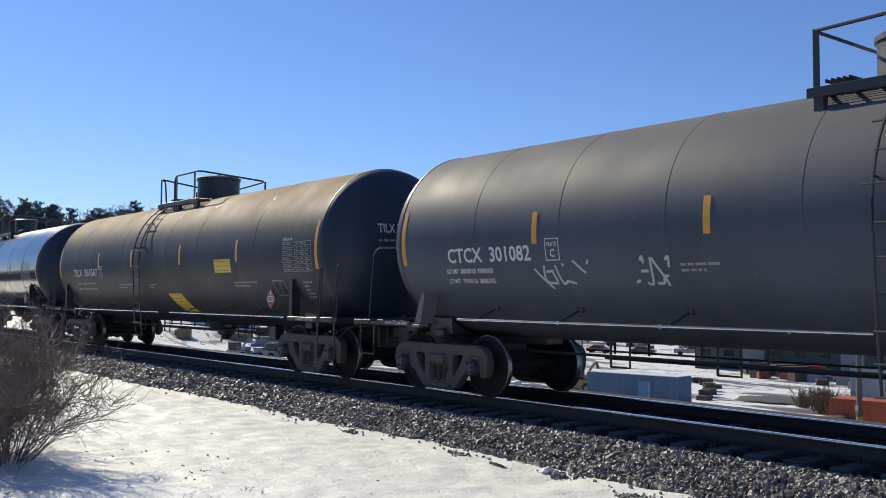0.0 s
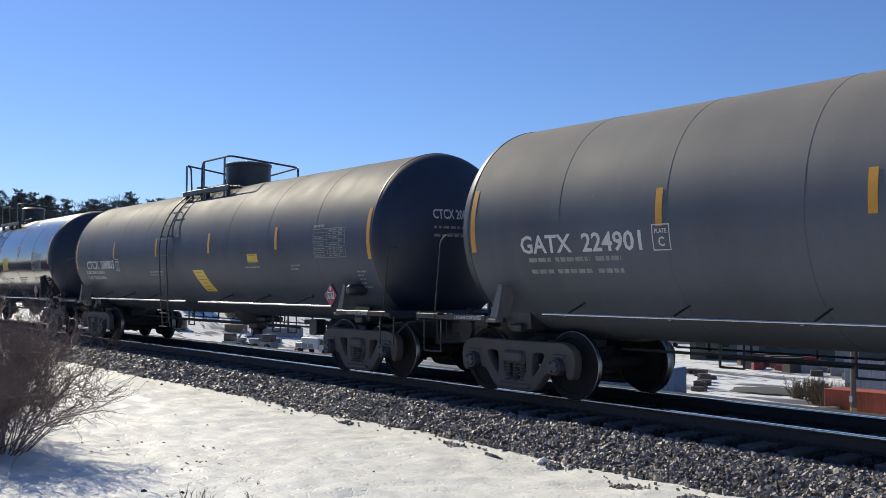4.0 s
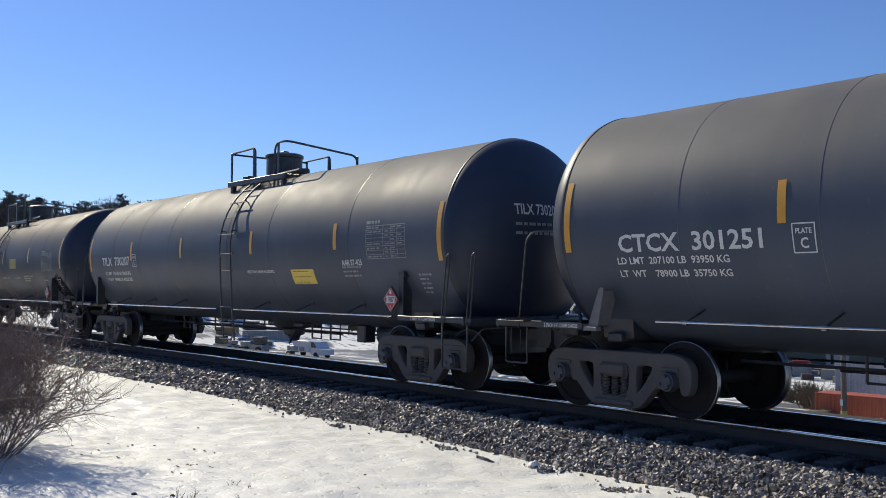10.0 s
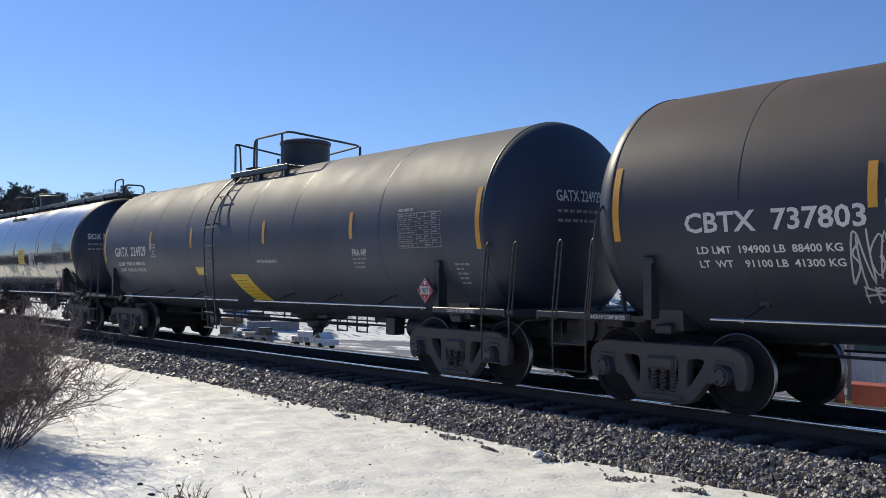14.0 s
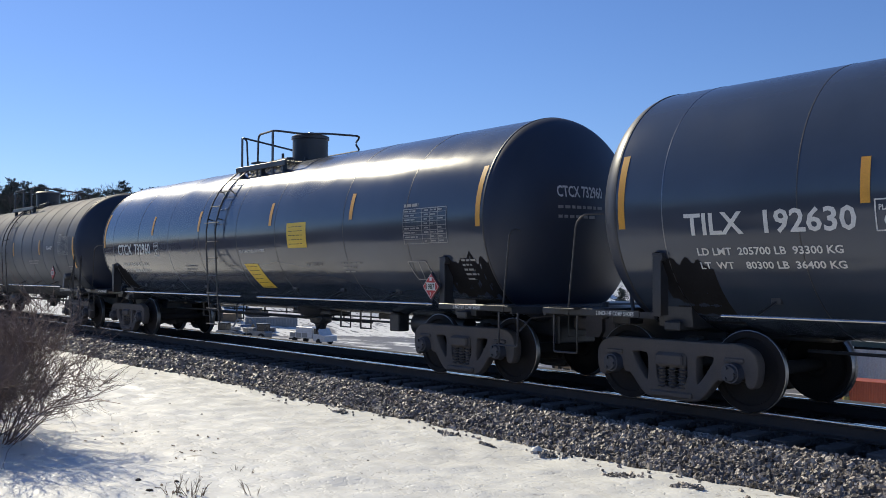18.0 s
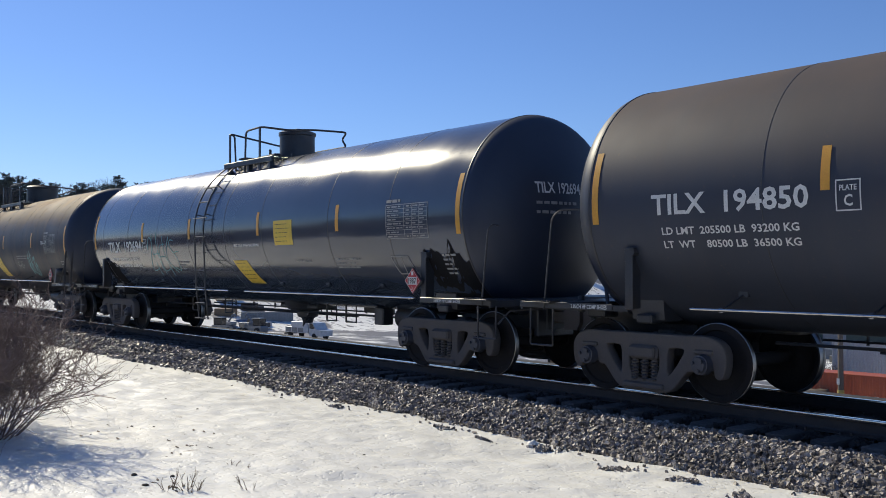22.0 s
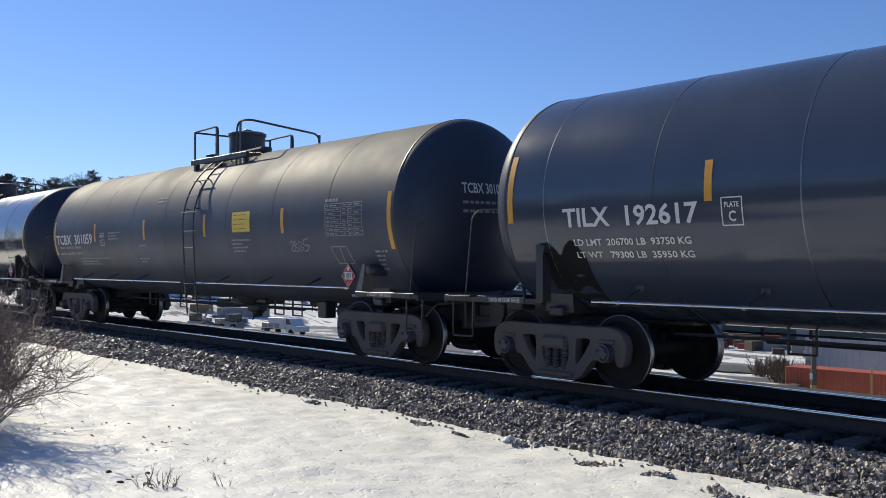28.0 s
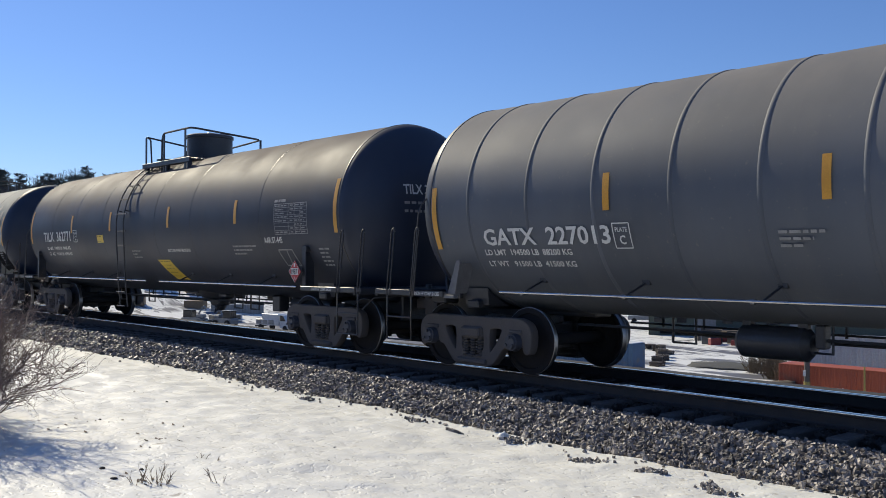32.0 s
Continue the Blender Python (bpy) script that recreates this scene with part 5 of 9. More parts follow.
def marks(car, k, spec):
    zs, ze = spec.get("zs", 2.52), spec.get("ze", 2.52)
    for x in (-7.64, 7.70) if k in LADDERED else (-7.69, 7.56):
        put(car, "reflector", patch(x, ze, 0.10, 0.92, 0.006), REFLECT, "tall amber reflector strip")
    sx = list(spec.get("sx", ()))
    sx += [-4.3, -1.7, 1.55, 4.3][len(sx):]
    for x in sx:
        put(car, "reflector", patch(x, zs, 0.10, 0.46, 0.006), REFLECT)
    wm = spec.get("ink", WHITE)
    mark, num = spec["mark"]
    zt, x0, w = spec.get("zt", 2.14), spec.get("x0", -6.70), spec.get("w", 2.12)
    for i, word in enumerate(words(text_mesh(mark + "  " + num, spec.get("hn", 0.235), lay(x0, zt), wm, w), 0.09)):
        part("car_number" if i else "reporting_mark", word, car, "painted car number" if i else "painted reporting mark")
    lim = spec.get("limits")
    lw = spec.get("lw", 1.60 if spec.get("old") else 1.75)
    for i in (0, 1):
        z = zt - 0.31 - 0.155 * i + spec.get("lz", 0.10 if spec.get("old") else 0.0)
        if lim:
            for word in words(text_mesh(lim[i], min(0.085, 0.07 * lw), lay(x0 + spec.get("lx", -0.05 if spec.get("old") else 0.12), z), wm, lw), 0.035):
                part("weight_stencil", word, car)
        else:
            put(car, "weight_stencil", bars([(0.12, 0, 0.42, 0.06), (0.62, 0, 0.62, 0.06), (1.34, 0, 0.42, 0.06)], x0, z), FADED)
    px, pz = spec.get("px", (x0 + w + 0.30, zt + 0.02))
    plate_box(car, px, pz, wm)
    data_table(car, spec.get("xt", 6.30), spec.get("zt2", 2.34), spec.get("tw", 1.08), spec.get("th", 0.54))
    hazard(car, spec.get("xh", 6.5), spec.get("zh", 1.40))
    if spec.get("window", True):
        xd, zd = spec.get("xd", (6.0, 1.65))
        put(car, "document_holder", frame_bars(xd, zd, 0.46, 0.28, 0.022, 0.008, 0.28, [(0, 0, 0.02, 0.28)]), FADED, "white outlined document box")
    end_marks(car, mark + " " + num, 0.09 if k in LADDERED else -0.05, *((-1.26, 0.72) if spec.get("style") == "walk" else ()))
    if spec.get("headtag"):
        head_tag(car)
    for kind, *a in spec.get("more", ()):
        if kind == "y":
            x, z, w, h, *rest = a
            yellow_sign(car, x, z, w, h, rest[0] if rest else 0.0, rest[1] if len(rest) > 1 else None, max(2, int(h / 0.09)))
        elif kind == "s":
            stencil(car, *a)
        elif kind == "t":
            x, z, size, text, width, ink, *rest = a
            part("painted_word", text_mesh(text, size, lay(x, z, 0.007), ink, width, shear=rest[0] if rest else 0), car)
        elif kind == "g":
            x, z, w, h, n, seed, *rest = a
            put(car, "graffiti", scribble(x, z, w, h, n, seed, rest[1] if len(rest) > 1 else 0.021), rest[0] if rest else TAG, "sprayed graffiti tag")
        elif kind == "o":
            x, z, w, h, n, seed, *rest = a
            put(car, "graffiti", outline_tag(x, z, w, h, n, seed), rest[0] if rest else TAG, "graffiti letters drawn in outline")
        elif kind == "w":
            x, z, w, h, text, width, ink = a
            put(car, "graffiti", outline_word(x, z, w, h, text, width), ink, "graffiti letters drawn in outline")
        elif kind == "h":
            x, z, w, h, text, width, ink = a
            put(car, "graffiti", hand_word(x, z, w, h, text, width), ink, "words sprayed by hand on the tank side")
        elif kind == "k":
            x, z, w, h, lines, width, ink = a
            put(car, "graffiti", sketch(x, z, w, h, lines, width), ink, "sprayed freehand lettering")
        elif kind == "box":
            x, z, w, h = a
            put(car, "boxed_stencil", joined([frame_bars(x, z, w, h, 0.014), bars([(-w * 0.36, 0.06, w * 0.7, 0.03), (-w * 0.36, -0.04, w * 0.7, 0.03)], x, z)]), FADED, "small boxed stencil")
        elif kind == "roller":
            x, z, w, h, ink = a
            n = 14
            rng = random.Random(9)
            ring = [(x + w / 2 * rng.uniform(0.85, 1.05) * math.cos(6.283 * i / n), h / 2 * rng.uniform(0.85, 1.05) * math.sin(6.283 * i / n)) for i in range(n)]
            put(car, "graffiti", ([on_tank(q, z, v, 0.007) for q, v in ring] + [on_tank(x, z, 0, 0.007)], [(i, (i + 1) % n, n) for i in range(n)]), ink, "rough patch of rolled-on pale paint")
        elif kind == "logo":
            diamond_logo(car, *a)
        elif kind == "snow":
            splatter(car, *a)
        elif kind == "smear":
            x, z, w, h = a
            put(car, "graffiti", scribble(x, z, w, h, 4, 90, 0.05), SALMON, "smeared faded red spray mark")
        elif kind == "patch":
            put(car, "repaint_patch", patch(*a), PATCH, "rectangle of greyer repainted steel")
    if not spec.get("old") and k not in LADDERED:
        put(car, "black_patch", ragged(6.62, 7.66, 1.0, 1.95, k), MATTE, "ragged matte black patch round the bracket")
        if spec["paint"] in ("gloss", "satin"):
            put(car, "black_patch", ragged(-7.26, -6.50, 1.0, 1.88, k + 50), MATTE, "ragged matte black patch round the bracket")
    if spec.get("end", True):
        stencil(car, 7.22, 1.80, 0.32, 5, 0.033)

# ------------------------------------------------------------------ ground
def smooth(a, b, t):
    t = max(0.0, min(1.0, (t - a) / (b - a)))
    return t * t * (3 - 2 * t)


YARD = -9.0


def snow_edge(x):
    """Where the snow gives way to the ballast."""
    return -1.80 + 0.16 * noise.noise((x * 0.35, 3.1, 0)) + 0.10 * noise.noise((x * 1.7, 9.4, 0)) + 0.07 * noise.noise((x * 6.3, 2.4, 0))


def ground_z(x, y):
    if y < 0.75:
        e = snow_edge(x)
        bed = -0.24 if y > -0.58 else -0.27
        if y < -0.75:
            bed = -0.27 - 0.24 * (1 - smooth(e - 0.05, -0.85, y))
        if y < e:
            d = e - y
            lump = 0.035 * noise.noise((x * 0.5, y * 0.7, 1.0)) + 0.030 * noise.noise((x * 2.1, y * 2.4, 4.0)) + 0.022 * noise.noise((x * 4.0, y * 4.8, 6.0))
            return -0.50 + 0.06 * smooth(0, 0.12, d) + 0.042 * d + lump * smooth(0, 0.6, d)
        return bed
    if y < 2.4:
        return -0.24
    far = math.hypot(x * 0.4, y)
    slope = -0.24 + (YARD + 0.24) * smooth(2.2, 34.0, y)
    hill = 0.0
    if y > 34:
        hill = 0.25 * noise.noise((x * 0.03, y * 0.03, 2.0))
        rise = max(smooth(190, 420, math.hypot(x, y)), 0)
        hill += rise * 10 + 8 * smooth(350, 900, far)
    hill += 19 * smooth(150, 230, -x) * smooth(8, 40, y)
    return slope + hill


def build_ground():
    xs = np.unique(np.concatenate([np.linspace(-900, -60, 40), np.linspace(-60, -30, 60), np.linspace(-30, 1, 300), np.linspace(1, 60, 30), np.linspace(60, 700, 20)]))
    ys = np.unique(np.concatenate([np.linspace(-300, -22, 18), np.linspace(-22, -14, 24), np.linspace(-14, -6, 90), np.linspace(-6, -2.3, 60), np.linspace(-2.3, -0.6, 60), np.linspace(-0.6, 2.2, 5),
                                   np.linspace(2.2, 40, 40), np.linspace(40, 300, 60), np.linspace(300, 1600, 26)]))
    nx, ny = len(xs), len(ys)
    v = [(x, y, ground_z(x, y)) for y in ys for x in xs]
    f = [(j * nx + i, j * nx + i + 1, (j + 1) * nx + i + 1, (j + 1) * nx + i) for j in range(ny - 1) for i in range(nx - 1)]
    me = bpy.data.meshes.new("ground")
    me.from_pydata(v, [], f)
    me.polygons.foreach_set("use_smooth", [True] * len(f))
    # faces of snow, ballast and yard
    idx = []
    for j in range(ny - 1):
        for i in range(nx - 1):
            x, y = (xs[i] + xs[i + 1]) / 2, (ys[j] + ys[j + 1]) / 2
            idx.append(3 if y < -14.5 + 2.2 * noise.noise((x * 0.15, y * 0.2, 7.0)) else 0 if y < snow_edge(x) else 1 if y < 4.7 else 2)
    for m in (SNOW, BED, YARD_MAT, UNSEEN_GROUND):
        me.materials.append(m)
    me.polygons.foreach_set("material_index", idx)
    return tagged(new("ground", me), "sunlit old snow beside a dark gravel track bed", "ground", kind="structure")


def snow_material(name, yard=False):
    m = bpy.data.materials.new(name)
    m.use_nodes = True
    n, l = m.node_tree.nodes, m.node_tree.links
    b = n["Principled BSDF"]
    b.inputs["Roughness"].default_value = 0.55
    tc = n.new("ShaderNodeTexCoord")

    def tex(s, detail=6, dist=0.0, stretch=None):
        t = n.new("ShaderNodeTexNoise")
        t.inputs["Scale"].default_value, t.inputs["Detail"].default_value, t.inputs["Distortion"].default_value = s, detail, dist
        src = tc.outputs["Object"]
        if stretch:
            mp = n.new("ShaderNodeMapping")
            mp.inputs["Scale"].default_value = stretch
            l.new(src, mp.inputs[0])
            src = mp.outputs[0]
        l.new(src, t.inputs["Vector"])
        return t.outputs[0]

    def ramp(src, lo, hi, a=0.0, z=1.0):
        x = n.new("ShaderNodeMapRange")
        for i, v in ((1, lo), (2, hi), (3, a), (4, z)):
            x.inputs[i].default_value = v
        l.new(src, x.inputs[0])
        return x.outputs[0]

    def mixed(fac, a, c):
        x = n.new("ShaderNodeMix")
        x.data_type = 'RGBA'
        l.new(fac, x.inputs[0])
        for i, v in ((6, a), (7, c)):
            if isinstance(v, tuple):
                x.inputs[i].default_value = (*v, 1)
            else:
                l.new(v, x.inputs[i])
        return x.outputs[2]

    white = mixed(ramp(tex(0.9), 0.35, 0.7), (0.82, 0.82, 0.775), (0.745, 0.74, 0.695))
    if yard:
        wet = mixed(ramp(tex(0.06, 8), 0.35, 0.65), (0.11, 0.11, 0.118), (0.16, 0.155, 0.15))
        mp, gr = n.new("ShaderNodeMapping"), n.new("ShaderNodeTexGradient")
        mp.inputs["Location"].default_value, mp.inputs["Scale"].default_value = (1.79, -1.32, 0.0), (0.016, 0.020, 0.0)
        gr.gradient_type = 'SPHERICAL'
        l.new(tc.outputs["Object"], mp.inputs[0])
        l.new(mp.outputs[0], gr.inputs[0])
        add = n.new("ShaderNodeMath")
        add.operation = 'SUBTRACT'
        l.new(tex(0.11, 9, 0.8, (0.55, 1.6, 1.0)), add.inputs[0])
        l.new(ramp(gr.outputs["Fac"], 0.28, 0.55, 0.0, 0.20), add.inputs[1])
        drift = mixed(ramp(add.outputs[0], 0.38, 0.44), wet, white)
        worn = mixed(ramp(tex(0.5, 7, 0.5, (0.30, 1.5, 1.0)), 0.60, 0.66), drift, white)          # thin blown streaks
        col = mixed(ramp(tex(0.9, 7, 0.5, (0.35, 1.3, 1.0)), 0.575, 0.63), worn, wet)               # thawed streaks and ruts
    else:
        dirt = mixed(ramp(tex(5.0, 10), 0.66, 0.74), white, (0.42, 0.39, 0.35))
        col = mixed(ramp(tex(34.0, 2), 0.72, 0.76), dirt, (0.16, 0.13, 0.10))
    l.new(col, b.inputs["Base Color"])
    bp = n.new("ShaderNodeBump")
    bp.inputs["Strength"].default_value, bp.inputs["Distance"].default_value = 0.55, 0.03
    if yard:
        l.new(tex(13.0, 9), bp.inputs["Height"])
    else:
        # soft melt hollows with a few sharper pits
        bp.inputs["Strength"].default_value, bp.inputs["Distance"].default_value = 0.6, 0.045
        pit = n.new("ShaderNodeMath")
        pit.operation = 'SUBTRACT'
        l.new(tex(3.4, 4, 0.5), pit.inputs[0])
        l.new(ramp(tex(15.0, 3), 0.56, 0.76, 0.0, 0.30), pit.inputs[1])
        l.new(pit.outputs[0], bp.inputs["Height"])
    l.new(bp.outputs[0], b.inputs["Normal"])
    if not yard:
        b.inputs["Subsurface Weight"].default_value = 0.0
    return m


SNOW, YARD_MAT = snow_material("old crusted snow"), snow_material("patchy snow on asphalt", True)
# unseen ground behind the camera, made dark to darken the tanks' reflections
UNSEEN_GROUND = mat("dark unseen ground for reflections", (0.026, 0.026, 0.028), 0.85, second=(0.04, 0.038, 0.036), scale=0.4, bump=0.3)
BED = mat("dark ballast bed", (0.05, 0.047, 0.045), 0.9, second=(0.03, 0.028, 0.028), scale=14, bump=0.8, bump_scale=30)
STONE = mat("crushed ballast stone", (0.37, 0.335, 0.30), 0.5, second=(0.14, 0.125, 0.115), scale=6, mix=0.25, pieces=0.7, bump=0.3, bump_scale=60)
# crib stones coloured near black to deepen the train's shadow
SHADE_STONE = mat("shade-darkened ballast stone", (0.055, 0.050, 0.048), 0.95, second=(0.035, 0.032, 0.03), scale=5, pieces=0.4, bump=0.3, bump_scale=60, spec=0.2)
TIE = mat("weathered creosoted timber", (0.075, 0.068, 0.066), 0.9, second=(0.15, 0.14, 0.135), scale=2, stretch=(14, 1, 14), bump=0.5, island=0.25)
RAIL_SIDE = mat("rusty rail side", (0.055, 0.042, 0.036), 0.7, second=(0.035, 0.03, 0.028), scale=6, bump=0.2)
RAIL_TOP = mat("polished rail head", (1.0, 0.89, 0.75), 0.11, metal=1.0, second=(0.97, 0.85, 0.71), scale=9, rvar=0.03)
ground = build_ground()


def stone_mesh(count, x0, x1, seed, name, size, ylo, yhi, place):
    rng = np.random.default_rng(seed)
    base = np.array([(-1, -1, -1), (1, -1, -1), (1, 1, -1), (-1, 1, -1), (-1, -1, 1), (1, -1, 1), (1, 1, 1), (-1, 1, 1)], float) * 0.5
    quads = np.array([(0, 3, 2, 1), (4, 5, 6, 7), (0, 1, 5, 4), (1, 2, 6, 5), (2, 3, 7, 6), (3, 0, 4, 7)])
    V, F = np.zeros((count * 8, 3)), np.zeros((count * 6, 4), int)
    for i in range(count):
        s = size * rng.uniform(0.55, 1.35) * np.array([rng.uniform(0.8, 1.5), rng.uniform(0.7, 1.2), rng.uniform(0.6, 1.0)])
        q = Euler(rng.uniform(-3.1, 3.1, 3)).to_matrix()
        jit = base + rng.uniform(-0.2, 0.2, (8, 3))
        p = (jit * s) @ np.array(q).T
        x = rng.uniform(x0, x1)
        y = rng.uniform(ylo, yhi)
        V[i * 8:i * 8 + 8] = p + np.array(place(x, y, rng))
        F[i * 6:i * 6 + 6] = quads + i * 8
    me = bpy.data.meshes.new(name)
    me.from_pydata(V.tolist(), [], F.tolist())
    return me


def on_bed(x, y, rng):
    e = snow_edge(x)
    t = (y + 2.1) / 1.35
    yy = e - 0.22 * rng.random() ** 2 * (rng.random() < 0.3) + (-0.72 - e) * t if t > 0 else y
    return (x, yy, ground_z(x, yy) + 0.008 + 0.045 * rng.random())


for a, b, n in ((-16, 0, 36000), (-34, -16, 13000), (-70, -34, 4000)):
    me = stone_mesh(n, a, b, 7 + int(-a), "ballast", 0.033 if a > -20 else 0.05, -2.1, -0.75, on_bed)
    me.materials.append(STONE)
    tagged(new("ballast", me), "angular grey crushed-stone ballast along the track", "ballast", kind="stuff")

# ------------------------------------------------------------------ track
RAIL_PROFILE = [(-0.076, -0.185), (0.076, -0.185), (0.076, -0.172), (0.02, -0.155), (0.010, -0.14), (0.010, -0.05), (0.034, -0.040), (0.037, -0.030), (0.037, -0.022), (0.0365, -0.016)]
HEAD_PROFILE = [(0.0365, -0.016), (0.0358, -0.006), (0.0345, -0.0022), (0.0325, -0.0004), (0.020, 0.0), (-0.020, 0.0), (-0.0325, -0.0004), (-0.0345, -0.0022), (-0.0358, -0.006), (-0.0365, -0.016)]


def rail(y):
    prof = RAIL_PROFILE + [(-a, z) for a, z in RAIL_PROFILE[::-1]]
    n = len(prof)
    g = Geo().add([(x, y + a, z) for x in (-420, 260) for a, z in prof],
                  [(i, (i + 1) % n, n + (i + 1) % n, n + i) for i in range(n) if i != 9] + [tuple(range(n))[::-1], tuple(range(n, 2 * n))])
    ob = tagged(new("rail", g.mesh("rail", RAIL_SIDE, 25)), "long steel rail with a bright polished head", "rail", "rails of the track", "structure")
    n = len(HEAD_PROFILE)
    top = Geo().add([(x, y + a, z) for x in (-420, 260) for a, z in HEAD_PROFILE],
                    [(i, (i + 1) % n, n + (i + 1) % n, n + i) for i in range(n - 1)])
    part("rail_head", top.mesh("rail_head", RAIL_TOP, 50), ob, "polished running surface")
    return ob


rail(0.0), rail(1.507)


def tie_geo(g):
    g.box((0, 0, -0.255), (0.23, 2.75, 0.16), 0.012)


def plate_geo(g):
    g.box((0, 0, -0.178), (0.20, 0.36, 0.018), 0.004)
    for x in (-0.06, 0.06):
        for y in (-0.10, 0.10):
            g.box((x, y, -0.16), (0.025, 0.04, 0.035), 0.005)


track = tagged(new("track"), "creosoted timber ties under the rails", "track", kind="structure")
rng = random.Random(5)
for i in range(-150, 26):
    x = i * 0.51 + rng.uniform(-0.03, 0.03)
    t = part("tie", shared("tie", tie_geo, TIE), track, m=pose(x, Y0 + rng.uniform(-0.05, 0.05), rng.uniform(-0.012, 0.006), 0, 0, rng.uniform(-0.8, 0.8)))
    if i > -75:
        for y in (-Y0, Y0):
            part("tie_plate", shared("tie_plate", plate_geo, RAIL_SIDE), t, m=pose(0, y, 0))


def in_crib(x, y, rng):
    """Stones lie between the ties, a little below their tops."""
    i = round(x / 0.51)
    x = (i + 0.5) * 0.51 + (0.27 * (rng.random() - 0.5))
    return (x, y, -0.225 + 0.025 * rng.random())


# these stones carry the train's shade in their colour
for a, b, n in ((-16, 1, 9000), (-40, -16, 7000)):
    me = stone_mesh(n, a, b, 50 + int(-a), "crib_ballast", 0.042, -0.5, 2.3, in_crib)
    me.materials.append(SHADE_STONE)
    tagged(new("ballast", me), "ballast stones packed between the ties, darkened for the train's shadow", "ballast", kind="stuff")

# ------------------------------------------------------------------ the shrub and small things on the snow
TWIG = mat("reddish brown twig bark", (0.26, 0.185, 0.155), 0.55, second=(0.14, 0.10, 0.085), scale=8)
TWIG_PALE = mat("dry pale stalk", (0.22, 0.16, 0.11), 0.8, second=(0.15, 0.11, 0.08), scale=8)
SOIL = mat("wet dark soil clod", (0.05, 0.042, 0.035), 0.9, second=(0.03, 0.025, 0.02), scale=20, bump=0.6)


def sprig(g, p, d, length, r, rng, depth, bend=0.25):
    """A tapering twig that bends and forks."""
    n = 5
    pts, q, v = [Vector(p)], Vector(p), Vector(d).normalized()
    for i in range(n):
        v = (v + Vector((rng.uniform(-1, 1), rng.uniform(-1, 1), rng.uniform(-0.7, 0.8))) * bend * 0.5).normalized()
        q = q + v * length / n
        pts.append(q.copy())
    k = 4 if r > 0.006 else 3
    verts, faces = [], []
    for i, a in enumerate(pts):
        w = (pts[min(i + 1, n)] - pts[max(i - 1, 0)]).to_track_quat('Z', 'Y')
        rr = r * (1 - 0.6 * i / n)
        verts += [a + w @ Vector((rr * math.cos(t), rr * math.sin(t), 0)) for t in (2 * math.pi * j / k for j in range(k))]
    for i in range(n):
        for j in range(k):
            faces.append((i * k + j, i * k + (j + 1) % k, (i + 1) * k + (j + 1) % k, (i + 1) * k + j))
    g.add(verts, faces)
    if depth > 0:
        for i in range(rng.randint(3, 5)):
            a = rng.randint(1, n)
            side = Vector((rng.uniform(-1, 1), rng.uniform(-1, 1), rng.uniform(-0.25, 0.8)))
            sprig(g, pts[a], (v + side * 0.75), length * rng.uniform(0.35, 0.6), r * 0.55, rng, depth - 1, bend * 1.15)


def shrub(x, y, stems, height, reach, seed, label):
    """A vase of arching stems from one foot, each with its own fine twigs."""
    rng = random.Random(seed)
    bush = tagged(new("shrub"), label, "shrub")
    z = ground_z(x, y) - 0.05
    bush.matrix_basis = pose(x, y, z)
    for i in range(stems):
        a = 2 * math.pi * (i * 0.618) + rng.uniform(-0.2, 0.2)
        f = ((i + 0.5) / stems) ** 0.55 * rng.uniform(0.85, 1.08)
        tip = Vector((math.cos(a) * f * reach, math.sin(a) * f * reach * 0.62, height * (1.05 - 0.55 * f ** 1.7) * rng.uniform(0.35, 1.05)))
        foot = Vector((math.cos(a) * 0.35 * f, math.sin(a) * 0.25 * f, 0))
        mid = foot + (tip - foot) * 0.5 + Vector((0, 0, 0.10 * height))
        r = rng.uniform(0.005, 0.009)
        ctrl = [foot, foot.lerp(mid, 0.55) + Vector((rng.gauss(0, 0.09), rng.gauss(0, 0.09), 0.04)), mid, mid.lerp(tip, 0.55) + Vector((rng.gauss(0, 0.12), rng.gauss(0, 0.12), rng.gauss(0.02, 0.06))), tip]
        g = Geo()
        for k, (p, q) in enumerate(zip(ctrl, ctrl[1:])):
            g.cyl(p, q, r * (1 - 0.2 * k), 5, r * (0.8 - 0.2 * k))
        for k in range(19):
            t = rng.uniform(0.15, 1.0) * 3.99
            p = ctrl[int(t)].lerp(ctrl[int(t) + 1], t % 1)
            d = (ctrl[int(t) + 1] - ctrl[int(t)]).normalized()
            side = Vector((rng.gauss(0, 1), rng.gauss(0, 1), rng.gauss(0.35, 0.6))).normalized()
            sprig(g, p, d + side * 1.3, rng.uniform(0.22, 0.5), 0.0040, rng, 2 if rng.random() < 0.4 else 1, 0.75)
        me = bpy.data.meshes.new("stem")
        me.from_pydata(g.v, [], g.f)
        me.materials.append(TWIG if rng.random() < 0.85 else TWIG_PALE)
        part("stem", me, bush)
    return bush


bush = shrub(-10.9, -7.2, 66, 1.80, 1.85, 3, "leafless reddish-brown shrub with dense fine twigs standing in snow")
g = Geo()
rng = random.Random(6)
for p, q, r in (((0.1, 0, 0.1), (1.9, 0.05, 0.62), 0.008), ((1.9, 0.05, 0.62), (2.95, 0.1, 0.80), 0.006), ((2.95, 0.1, 0.80), (3.75, 0.0, 0.86), 0.0045), ((2.75, 0.08, 0.77), (3.75, -0.05, 1.0), 0.004)):
    g.cyl(p, q, r, 5, r * 0.75)
me = bpy.data.meshes.new("long_twig")
me.from_pydata(g.v, [], g.f)
